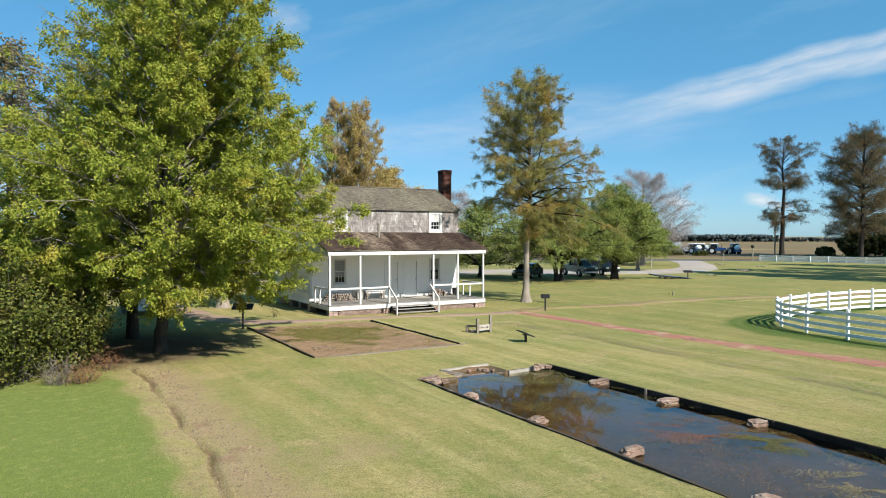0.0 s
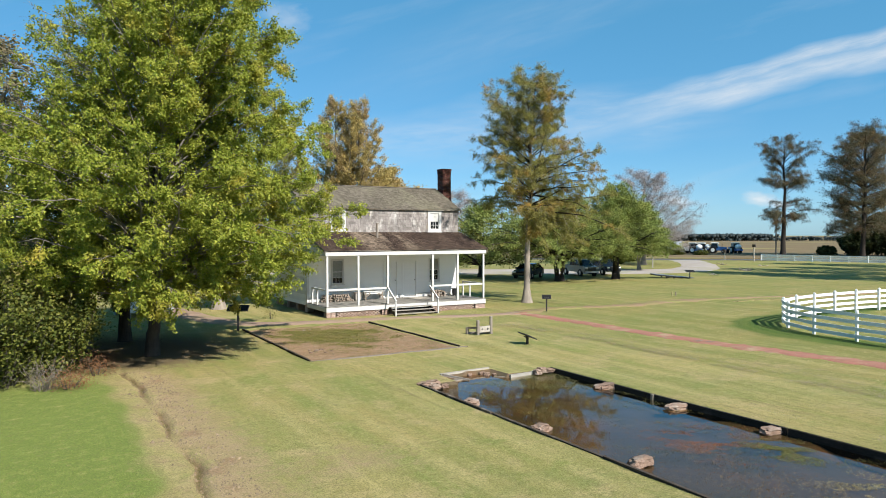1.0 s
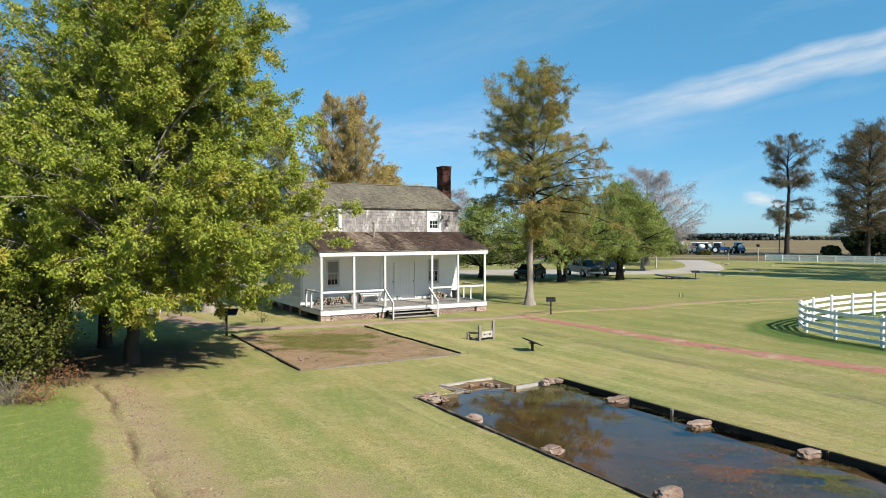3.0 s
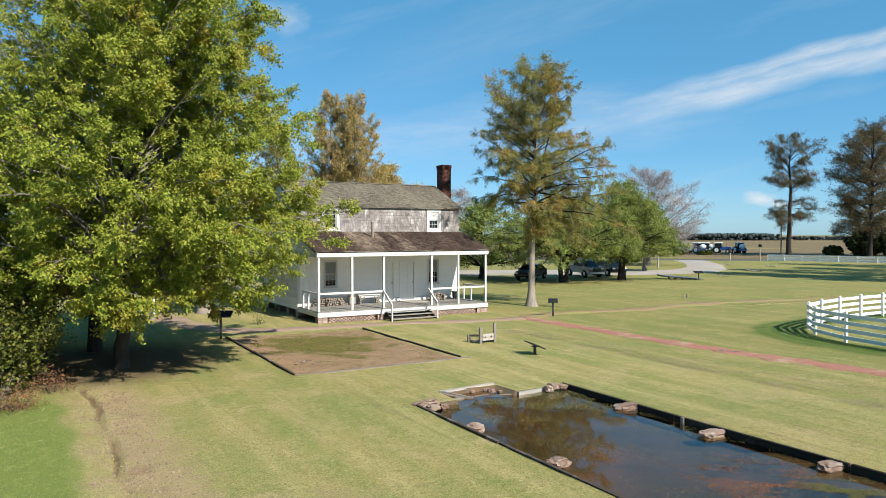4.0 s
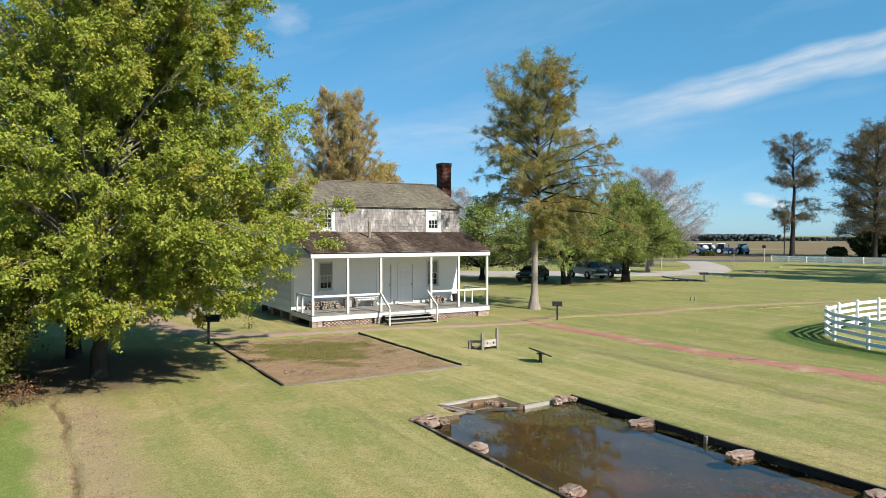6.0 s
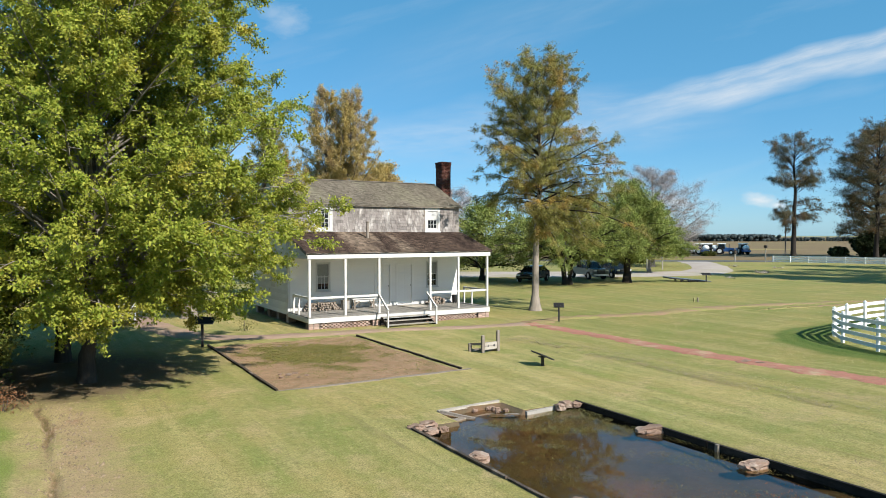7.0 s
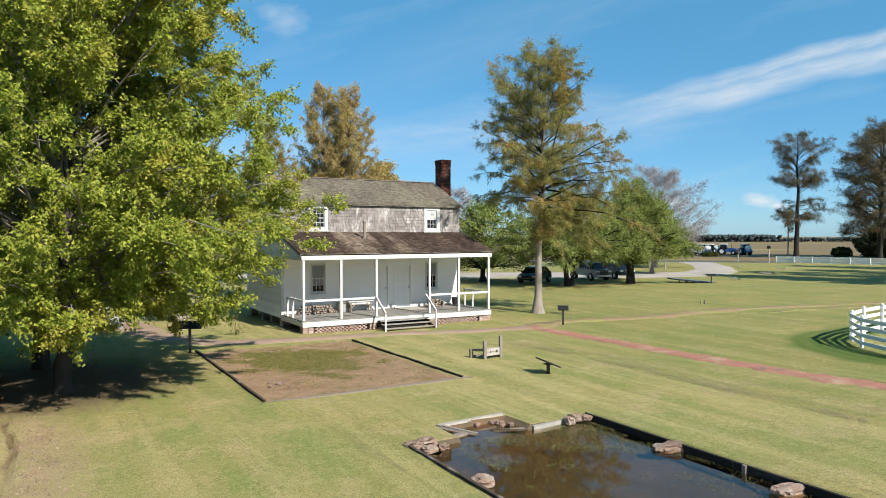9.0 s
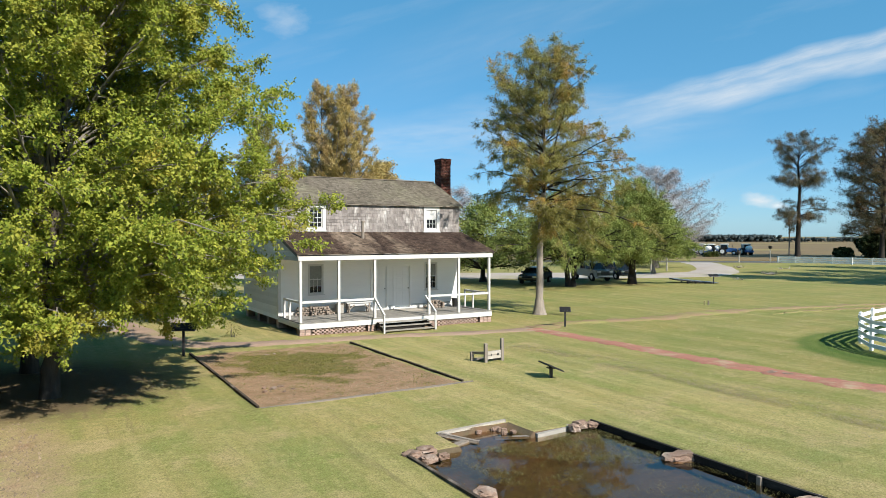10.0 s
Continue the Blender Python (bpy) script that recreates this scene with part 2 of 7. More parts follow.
BEDWOOD = simple("brown_rotting_timber", (0.10, 0.075, 0.055), (0.05, 0.04, 0.03), 3.0, 30.0, 0.9, bmp=0.5, c3=(0.24, 0.20, 0.16))
GREYWOOD = simple("weathered_timber", (0.34, 0.29, 0.24), (0.25, 0.21, 0.17), 3.0, 40.0, 0.9, bmp=0.5, stretch=(3, 3, 0.7))
PALEWOOD = simple("bleached_timber", (0.55, 0.50, 0.43), (0.42, 0.37, 0.31), 3.0, 40.0, 0.9, bmp=0.4)
ROCK = simple("pinkish_sandstone", (0.35, 0.235, 0.175), (0.22, 0.15, 0.11), 4.0, 26.0, 0.9, bmp=0.7, c3=(0.40, 0.33, 0.27), vary=0.15, bd=0.03)
CONC = simple("concrete", (0.46, 0.43, 0.38), (0.36, 0.34, 0.3), 3.0, 50.0, 0.9, bmp=0.3)
GRAVEL = simple("gravel_lot", (0.50, 0.44, 0.39), (0.42, 0.355, 0.305), 0.25, 18.0, 0.95, bmp=0.4, c3=(0.30, 0.28, 0.17))
ASPHALT = simple("asphalt", (0.11, 0.11, 0.11), (0.15, 0.145, 0.14), 0.3, 20.0, 0.9)
REDPATH = simple("red_brick_dust_path", (0.47, 0.20, 0.15), (0.36, 0.19, 0.12), 2.2, 14.0, 0.95, bmp=0.9, c3=(0.40, 0.30, 0.19), bd=0.03)
FADEPATH = simple("worn_earth_path", (0.38, 0.245, 0.15), (0.31, 0.27, 0.095), 0.9, 20.0, 0.95, bmp=0.4, c3=(0.27, 0.28, 0.075), lo=0.42, hi=0.58)
FRONTPATH = simple("sandy_earth_walk", (0.44, 0.30, 0.22), (0.33, 0.23, 0.16), 1.1, 24.0, 0.95, bmp=0.4, c3=(0.30, 0.25, 0.11))
LIMBBARK = simple("pale_grey_limb_bark", (0.34, 0.31, 0.26), (0.22, 0.19, 0.16), 3.0, 20.0, 0.95, bmp=0.6, stretch=(3, 3, 0.5), bd=0.02)
BARK = simple("grey_bark", (0.19, 0.165, 0.135), (0.11, 0.092, 0.075), 3.0, 20.0, 0.95, bmp=0.8, stretch=(3, 3, 0.5), bd=0.03)
TRUNKBARK = simple("furrowed_brown_bark", (0.115, 0.095, 0.075), (0.055, 0.046, 0.038), 3.0, 20.0, 0.95, bmp=0.9, stretch=(3, 3, 0.5), bd=0.03)
DARKBARK = simple("dark_bark", (0.055, 0.045, 0.037), (0.033, 0.028, 0.023), 3.0, 20.0, 0.95, bmp=0.8, stretch=(3, 3, 0.5), bd=0.03)
PALEBARK = simple("pale_bark", (0.41, 0.35, 0.29), (0.27, 0.225, 0.185), 2.0, 20.0, 0.95, bmp=0.8, stretch=(3, 3, 0.4), bd=0.03)
BLACK = simple("black_metal", (0.02, 0.02, 0.022), (0.03, 0.03, 0.03), 3.0, 40.0, 0.45, bmp=0.05)
PANEL = simple("dark_sign_panel", (0.018, 0.019, 0.02), (0.024, 0.024, 0.024), 6.0, 30.0, 0.9, bmp=0.0)
PANE = make_glass("dark_window_glass", (0.008, 0.009, 0.010))
SHADE = simple("pale_window_shade", (0.33, 0.34, 0.32), (0.28, 0.29, 0.27), 2.0, 20.0, 0.8, bmp=0.05)
INSIDE = simple("dim_interior_plaster", (0.22, 0.21, 0.2), (0.18, 0.17, 0.16), 2.0, 20.0, 0.9)
LOGEND = simple("split_firewood", (0.40, 0.33, 0.27), (0.20, 0.155, 0.12), 8.0, 40.0, 0.9, vary=0.35, per="island")
FIELD = simple("dry_field", (0.235, 0.165, 0.085), (0.19, 0.145, 0.068), 0.03, 1.5, 0.95, bmp=0.3, c3=(0.30, 0.25, 0.09), stretch=(1, 1, 1))
BALDLEAF = leaf_mat("bald_cypress_sprays", (0.22, 0.225, 0.06), (0.36, 0.31, 0.085), (0.46, 0.255, 0.06), 0.35, 0.5)
GOLDLEAF = leaf_mat("golden_brown_sprays", (0.54, 0.39, 0.14), (0.44, 0.36, 0.13), (0.42, 0.30, 0.20), 0.35, 0.52)
BIGLEAF = leaf_mat("yellow_green_leaves", (0.15, 0.21, 0.02), (0.40, 0.41, 0.06), (0.50, 0.40, 0.07), 0.32, 0.55)
GREENLEAF = leaf_mat("mid_green_leaves", (0.18, 0.235, 0.055), (0.32, 0.36, 0.095), (0.42, 0.38, 0.11), 0.35, 0.55)
DARKLEAF = leaf_mat("dark_evergreen_leaves", (0.035, 0.055, 0.018), (0.06, 0.075, 0.028), (0.085, 0.08, 0.03), 0.25, 0.55)
HEDGELEAF = leaf_mat("olive_shrub_leaves", (0.04, 0.062, 0.011), (0.165, 0.17, 0.03), (0.25, 0.19, 0.055), 0.12, 0.52)
BROWNLEAF = leaf_mat("brown_thin_leaves", (0.25, 0.20, 0.12), (0.20, 0.18, 0.08), (0.2, 0.15, 0.13), 0.3, 0.5)
RUSTLEAF = leaf_mat("rusty_dead_leaves", (0.30, 0.13, 0.06), (0.25, 0.15, 0.08), (0.2, 0.17, 0.07), 0.25, 0.55)
PINELEAF = leaf_mat("far_cypress_sprays", (0.09, 0.095, 0.045), (0.17, 0.135, 0.065), (0.27, 0.14, 0.055), 0.35, 0.5)
TWIGS = leaf_mat("grey_twig_haze", (0.30, 0.265, 0.27), (0.37, 0.335, 0.33), (0.26, 0.22, 0.22), 0.05, 0.55)
# Distance haze is put into this blue-grey; high translucence flattens the shading.
TREELINE = leaf_mat("hazy_woods_leaves", (0.10, 0.125, 0.125), (0.11, 0.135, 0.135), (0.12, 0.14, 0.13), 0.6, 0.55)


# ---------------------------------------------------------------- mesh helpers
def part(name, bm, material, parent=None, label="", smooth=False):
    me = bpy.data.meshes.new(name)
    bm.to_mesh(me)
    bm.free()
    if smooth:
        for p in me.polygons:
            p.use_smooth = True
    return put(name, me, material, parent, label)


def put(name, me, material, parent=None, label=""):
    if not me.materials:
        me.materials.append(material)
    ob = new(name, me)
    if parent is not None:
        ob.parent = parent
    if label:
        ob["label"] = label
    return ob


def thing(name, label, category, m=None, group="", kind=""):
    ob = new(name)
    ob.empty_display_size = 0.2
    if m is not None:
        ob.matrix_world = m
    return tagged(ob, label, category, group, kind)


def box(bm, x0, x1, y0, y1, z0, z1, bev=0.0):
    r = bmesh.ops.create_cube(bm, size=1.0)
    vs = r["verts"]
    for v in vs:
        v.co = Vector((x0 + (v.co.x + 0.5) * (x1 - x0), y0 + (v.co.y + 0.5) * (y1 - y0), z0 + (v.co.z + 0.5) * (z1 - z0)))
    if bev:
        es = list({e for v in vs for e in v.link_edges})
        bmesh.ops.bevel(bm, geom=es, offset=bev, segments=1, affect="EDGES")
    return vs


def boxes(*items, bev=0.0):
    bm = bmesh.new()
    for it in items:
        box(bm, *it, bev=bev)
    return bm


def bar(bm, a, b2, w, h, bev=0.004):
    """A board of section w x h from a to b2, its height kept near the vertical."""
    a, b2 = Vector(a), Vector(b2)
    d = (b2 - a)
    length = d.length
    d.normalize()
    up = Vector((0, 0, 1)) if abs(d.z) < 0.95 else Vector((0, 1, 0))
    s = d.cross(up).normalized()
    u = s.cross(d)
    r = bmesh.ops.create_cube(bm, size=1.0)
    for v in r["verts"]:
        c = v.co.copy()
        v.co = a + d * (c.x + 0.5) * length + s * c.y * w + u * c.z * h
    if bev:
        bmesh.ops.bevel(bm, geom=list({e for v in r["verts"] for e in v.link_edges}), offset=bev, segments=1, affect="EDGES")


def rod(bm, a, b2, r0, r1=None, sides=10):
    a, b2 = Vector(a), Vector(b2)
    r1 = r0 if r1 is None else r1
    m = Matrix.Translation((a + b2) / 2) @ (b2 - a).to_track_quat("Z", "Y").to_matrix().to_4x4()
    bmesh.ops.create_cone(bm, cap_ends=True, segments=sides, radius1=r0, radius2=r1, depth=(b2 - a).length, matrix=m)


def raw_mesh(name, verts, faces, smooth=False):
    """A mesh from numpy arrays: verts (n, 3), faces (m, k) all of one size."""
    me = bpy.data.meshes.new(name)
    n, m, k = len(verts), len(faces), faces.shape[1]
    me.vertices.add(n)
    me.vertices.foreach_set("co", np.ascontiguousarray(verts, dtype=np.float32).ravel())
    me.loops.add(m * k)
    me.loops.foreach_set("vertex_index", np.ascontiguousarray(faces, dtype=np.int32).ravel())
    me.polygons.add(m)
    me.polygons.foreach_set("loop_start", np.arange(0, m * k, k, dtype=np.int32))
    if smooth:
        me.polygons.foreach_set("use_smooth", np.ones(m, dtype=bool))
    me.update(calc_edges=True)
    return me


# ---------------------------------------------------------------- high thin cloud, far beyond the horizon
def cirrus():
    m, t, b = nt("cirrus")
    t.nodes.remove(b)
    tc = t.nodes.new("ShaderNodeTexCoord")

    def coords(turn, move, scale):
        a = t.nodes.new("ShaderNodeMapping")
        a.vector_type = "TEXTURE"
        a.inputs["Location"].default_value, a.inputs["Rotation"].default_value, a.inputs["Scale"].default_value = (*move, 0), (0, 0, radians(turn)), (*scale, 1)
        t.links.new(tc.outputs["Object"], a.inputs["Vector"])
        return a.outputs[0]

    def op(kind, a, c):
        n = t.nodes.new("ShaderNodeMath")
        n.operation = kind
        for k2, q in enumerate((a, c)):
            if isinstance(q, (int, float)):
                n.inputs[k2].default_value = q
            else:
                t.links.new(q, n.inputs[k2])
        return n.outputs[0]

    def band(turn, move, half, warp, fibre, seed_scale):
        v = coords(turn, move, (1, 1))
        sp = t.nodes.new("ShaderNodeSeparateXYZ")
        t.links.new(v, sp.inputs[0])
        f1 = noise_tex(t, coords(turn - 2, move, (seed_scale, seed_scale * 0.16)), 2.2, 7.0, 0.62)
        w1 = noise_tex(t, coords(turn, move, (1.3, 0.9)), 1.0, 3.0)
        d = op("ADD", sp.outputs[1], op("MULTIPLY", op("SUBTRACT", w1, 0.5), warp))
        core = remap(t, op("ABSOLUTE", d, 0), half, half * 0.15)
        return sp.outputs[0], op("MULTIPLY", core, remap(t, f1, 0.5 - fibre, 0.5 + fibre))

    s1, a1 = band(15.0, (0.74, 0.59), 0.095, 0.2, 0.42, 1.3)
    s0, a0 = band(17.0, (0.74, 0.632), 0.06, 0.24, 0.34, 1.0)
    a1 = op("MAXIMUM", a1, op("MULTIPLY", a0, 0.85))
    a1 = op("MULTIPLY", op("MULTIPLY", a1, 1.2), remap(t, s1, -0.4, 1.0))
    s2, a2 = band(21.0, (-0.2, 0.98), 0.2, 0.35, 0.35, 0.8)
    a2 = op("MULTIPLY", op("MULTIPLY", a2, remap(t, s2, -0.6, 0.3)), 0.12)
    s3, a3 = band(5.0, (0.3, 0.62), 0.2, 0.4, 0.3, 0.8)
    a3 = op("MULTIPLY", op("MULTIPLY", a3, remap(t, s3, 1.6, 0.6)), 0.42)
    haze = noise_tex(t, coords(14, (0, 0), (2.2, 0.35)), 1.0, 7.0, 0.6)
    a4 = op("MULTIPLY", remap(t, haze, 0.52, 0.8), 0.2)
    tot = op("MAXIMUM", op("MAXIMUM", a1, a2), op("MAXIMUM", a3, a4))
    for cx, cy, rx, ry, dense in ((1.86, 0.215, 0.11, 0.042, 0.9), (1.37, 0.20, 0.10, 0.04, 0.9), (1.97, 0.185, 0.08, 0.025, 0.9), (-0.90, 1.26, 0.13, 0.10, 0.32), (-0.98, 1.31, 0.10, 0.06, 0.28)):
        v = coords(-8, (cx, cy), (rx, ry))
        g = t.nodes.new("ShaderNodeVectorMath")
        g.operation = "LENGTH"
        t.links.new(v, g.inputs[0])
        nn = noise_tex(t, coords(0, (0, 0), (0.12, 0.06)), 1.5, 5.0)
        tot = op("MAXIMUM", tot, op("MULTIPLY", remap(t, op("ADD", g.outputs["Value"], op("MULTIPLY", nn, 1.2)), 1.75, 0.7), dense))
    em = nd(t, "ShaderNodeEmission", Strength=0.54)
    em.inputs[0].default_value = (0.95, 0.98, 1.0, 1)
    tr = nd(t, "ShaderNodeBsdfTransparent")
    mx = nd(t, "ShaderNodeMixShader")
    t.links.new(op("MULTIPLY", tot, 0.85), mx.inputs[0])
    t.links.new(tr.outputs[0], mx.inputs[1])
    t.links.new(em.outputs[0], mx.inputs[2])
    t.links.new(mx.outputs[0], t.nodes["Material Output"].inputs[0])
    bm = bmesh.new()
    n = 24
    cols = []
    for k2 in range(n + 1):
        u = -4.2 + 8.4 * k2 / n
        cols.append([bm.verts.new((u, vv, 0.0)) for vv in (0.02, 2.6)])
    for k2 in range(n):
        bm.faces.new((cols[k2][0], cols[k2 + 1][0], cols[k2 + 1][1], cols[k2][1]))
    ob = part("cirrus_cloud", bm, m)
    ahead, right = Vector((0.5051, 0.863, 0)), Vector((0.863, -0.5051, 0))
    c = Vector((-12.55, -32.96, 0)) + ahead * 4000
    ob.matrix_world = Matrix(((right.x * 1000, 0, -ahead.x * 1000, c.x), (right.y * 1000, 0, -ahead.y * 1000, c.y), (0, 1000, 0, 0), (0, 0, 0, 1)))
    tagged(ob, "thin white cirrus streaks in a blue sky", "cloud", kind="structure")


cirrus()

# ---------------------------------------------------------------- ground
POND = (-3.28, 1.43, -32.0, -15.85)
rut_y = np.array([-34.0, -22.0, -20.8, -19.5, -17.2, -15.8, -13.4, -11.0, -7.0])
rut_x = np.array([-9.6, -10.06, -9.99, -9.91, -9.95, -9.97, -10.0, -10.05, -10.4])


def smooth01(v, a, b):
    k = np.clip((v - a) / (b - a), 0, 1)
    return k * k * (3 - 2 * k)


def wob(x, y, s=1.0):
    return (np.sin(x * 1.7 * s + 1.3 * np.sin(y * 0.9 * s)) + np.sin(y * 2.3 * s + 1.7 * np.sin(x * 1.1 * s + 2)) + np.sin((x + y) * 3.1 * s)) / 3


def in_pond(x, y):
    return (((x > POND[0]) & (x < POND[1]) & (y < POND[3]) & (y > POND[2])) | ((x > -2.1) & (x < -0.25) & (y < -14.93) & (y > -16)))


def fence_gap(x, y):
    """How far outside the paddock fence a place lies (negative inside)."""
    corner = np.hypot(np.minimum(x - 19.2, 0), np.maximum(y + 16.2, 0)) - 4.0
    return np.where((x > 19.2), y + 12.2, np.where(y < -16.2, 15.2 - x, corner))


def zone(x, y):
    rx = np.interp(y, rut_y, rut_x)
    d = x - rx + 0.25 * wob(x, y)
    near = smooth01(y, -9.0, -11.5)
    lush = smooth01(-d, 0.25, 0.9) * near
    dry = np.exp(-((d - 0.55) / 0.75) ** 2) * smooth01(y, -8.0, -10.0) * 0.95
    dry = np.maximum(dry, 0.85 * np.exp(-((d + 0.25) / 0.4) ** 2) * smooth01(y, -8.0, -10.0) * (0.55 + 0.45 * wob(x, y, 1.7)))
    dry = np.maximum(dry, 0.9 * np.exp(-(((x + 7.6) / 1.9) ** 2 + ((y + 20.8) / 1.0) ** 2) * 1.0) * (0.7 + 0.4 * wob(x, y, 2)))
    rut = np.exp(-((x - rx + 0.05 * np.sin(y * 1.7) + 0.03 * np.sin(y * 4.3 + 1)) / 0.09) ** 2) * smooth01(y, -8.5, -10) * (0.72 + 0.28 * np.sin(y * 1.1 + 2 * np.sin(y * 0.37)))
    bed = ((x > -4.68) & (x < 1.05) & (y > -10.9) & (y < -2.3)).astype(float)
    # Soil under the trees, with part of their shade put into its colour.
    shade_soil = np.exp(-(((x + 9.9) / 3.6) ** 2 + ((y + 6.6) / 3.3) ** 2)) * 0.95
    crawl = ((x > 0.0) & (x < 9.6) & (y > 0.0) & (y < 9.0)).astype(float)
    g = fence_gap(x, y)
    ring = smooth01(g, 2.2 + 0.35 * wob(x, y), 1.3) * smooth01(g, -0.6, 0.0)
    lush = np.maximum(lush, 0.6 * ring)
    lush = np.maximum(lush, 0.45 * smooth01(x, -11, -16))
    lush = np.maximum(lush, (0.2 + 0.2 * wob(x, y, 0.35)) * smooth01(x, 8.5, 13))
    mossy = bed * smooth01(np.exp(-(((x + 1.9) / 2.0) ** 2 + ((y + 5.7) / 2.4) ** 2)) + 0.35 * wob(x, y, 1.1) + 0.25 * wob(x, y, 3.3), 0.22, 0.6)
    lush = np.where(bed > 0, mossy * 0.95, lush)
    scuffed = np.exp(-((d - 0.3) / 0.5) ** 2) * smooth01(y, -8, -10) * (0.35 + 0.4 * wob(x, y, 2.3))
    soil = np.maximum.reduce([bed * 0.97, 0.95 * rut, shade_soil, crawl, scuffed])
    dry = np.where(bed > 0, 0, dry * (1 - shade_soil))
    # The dark moss tone is reused for painted tree shade and the rut.
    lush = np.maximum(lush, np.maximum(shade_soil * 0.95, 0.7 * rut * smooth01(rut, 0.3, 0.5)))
    pad = np.exp(-(((x - 9.6) / 2.6) ** 2 + ((y + 3.0) / 1.1) ** 2)) * 0.6
    return np.clip(soil, 0, 1), np.clip(lush, 0, 1), np.clip(np.maximum(dry, pad), 0, 1), rut, np.clip(ring * (0.8 + 0.2 * np.sin(g * 9)), 0, 1)


def axis(a, b, step, extra, far):
    core = list(np.arange(a, b + 1e-6, step))
    core = [c for c in core if all(abs(c - e) > 0.03 for e in extra)] + list(extra)
    lo, hi, s = [a], [b], step
    while hi[-1] < far:
        s *= 1.2
        hi.append(hi[-1] + s)
    s = step
    while lo[-1] > -far:
        s *= 1.2
        lo.append(lo[-1] - s)
    return np.array(sorted(lo[1:] + core + hi[1:]))


def zone_layer(me, x, y):
    s, g, d, _, ring = zone(x, y)
    lay = me.color_attributes.new("zone", "FLOAT_COLOR", "POINT")
    lay.data.foreach_set("color", np.stack([s, g, d, ring], 1).astype(np.float32).ravel())


def lawn_height(x, y):
    return (0.018 * wob(x, y, 0.6) + 0.01 * wob(x, y, 2.1)) * smooth01(np.hypot(x, y + 10), 60, 40)


def build_ground():
    xs = axis(-22.0, 20.0, 0.26, (POND[0], POND[0] + 0.03, POND[1] - 0.03, POND[1], -4.68, 1.05, -2.1, -0.25, *[-10.6 + 0.05 * k for k in range(28)]), 4300)
    ys = axis(-34.0, 4.0, 0.26, (POND[3], POND[3] - 0.03, -14.93, -14.96, -10.9, -2.3), 4300)
    X, Y = np.meshgrid(xs, ys)
    x, y = X.ravel(), Y.ravel()
    z = lawn_height(x, y)
    rut = zone(x, y)[3]
    z -= 0.12 * rut
    bed = (x > -4.6) & (x < 1.0) & (y > -10.8) & (y < -2.4)
    z = np.where(bed, z - 0.03, z)
    pond = in_pond(x, y)
    far_end = smooth01(y, -17.5, -15.2)
    shelf = smooth01(wob(x, y, 0.45) + 0.35 * wob(x, y, 1.3), -0.2, 0.6) * smooth01(y, -20, -22.5)
    z = np.where(pond, -0.34 + 0.15 * far_end + 0.215 * shelf + 0.035 * wob(x, y, 1.6) + 0.02 * wob(x, y, 4), z)
    z = np.where(pond, np.minimum(z, -0.14), z)
    z = np.where(pond & (y > POND[3]), -0.12 - 0.10 * smooth01(y, -14.95, -15.7) + 0.035 * wob(x, y, 2.2) + 0.015 * wob(x, y, 5), z)
    nx, ny = len(xs), len(ys)
    i = np.arange(ny - 1)[:, None] * nx + np.arange(nx - 1)[None, :]
    f = np.stack([i, i + 1, i + nx + 1, i + nx], -1).reshape(-1, 4)
    me = raw_mesh("ground", np.stack([x, y, z], 1), f, smooth=True)
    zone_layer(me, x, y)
    me.materials.append(LAWN)
    me.materials.append(MUD)
    me.polygons.foreach_set("material_index", (pond[f].sum(1) >= 1).astype(np.int32))
    tagged(new("ground", me), "mown olive and tan lawn with dry patches", "lawn", kind="structure")


build_ground()


def strip(name, pts, widths, z, material, label, category, rough=0.12, step=0.35):
    """A path laid on the lawn along a bent line, with uneven edges."""
    pts = [Vector((*p, 0)) for p in pts]
    dense, wid = [], []
    for k in range(len(pts) - 1):
        n = max(2, int((pts[k + 1] - pts[k]).length / step))
        p0, p1, p2, p3 = pts[max(k - 1, 0)], pts[k], pts[k + 1], pts[min(k + 2, len(pts) - 1)]
        for j in range(n + (k == len(pts) - 2)):
            t = j / n
            q = 0.5 * ((2 * p1) + (p2 - p0) * t + (2 * p0 - 5 * p1 + 4 * p2 - p3) * t * t + (3 * p1 - p0 - 3 * p2 + p3) * t ** 3)
            dense.append(q)
            wid.append(widths[k] + (widths[k + 1] - widths[k]) * t)
    v, f = [], []
    for k, q in enumerate(dense):
        d = (dense[min(k + 1, len(dense) - 1)] - dense[max(k - 1, 0)]).normalized()
        s = Vector((-d.y, d.x, 0))
        for side, off in ((-1, -0.03), (-0.9, 0.002), (0, 0.006), (0.9, 0.002), (1, -0.03)):
            e = side * (wid[k] / 2 + (rough * (0.55 * noise.noise(Vector((q.x * 1.3, q.y * 1.3, math.copysign(3, side)))) + 0.5 * noise.noise(Vector((q.x * 4.5, q.y * 4.5, math.copysign(3, side))))) if abs(side) > 0.5 else 0))
            p = q + s * e
            v.append((p.x, p.y, z + off + float(lawn_height(p.x, p.y))))
    for k in range(len(dense) - 1):
        for j in range(4):
            a = k * 5 + j
            f.append((a, a + 1, a + 6, a + 5))
    me = raw_mesh(name, np.array(v), np.array(f), smooth=True)
    return tagged(put(name, me, material), label, category, kind="structure")


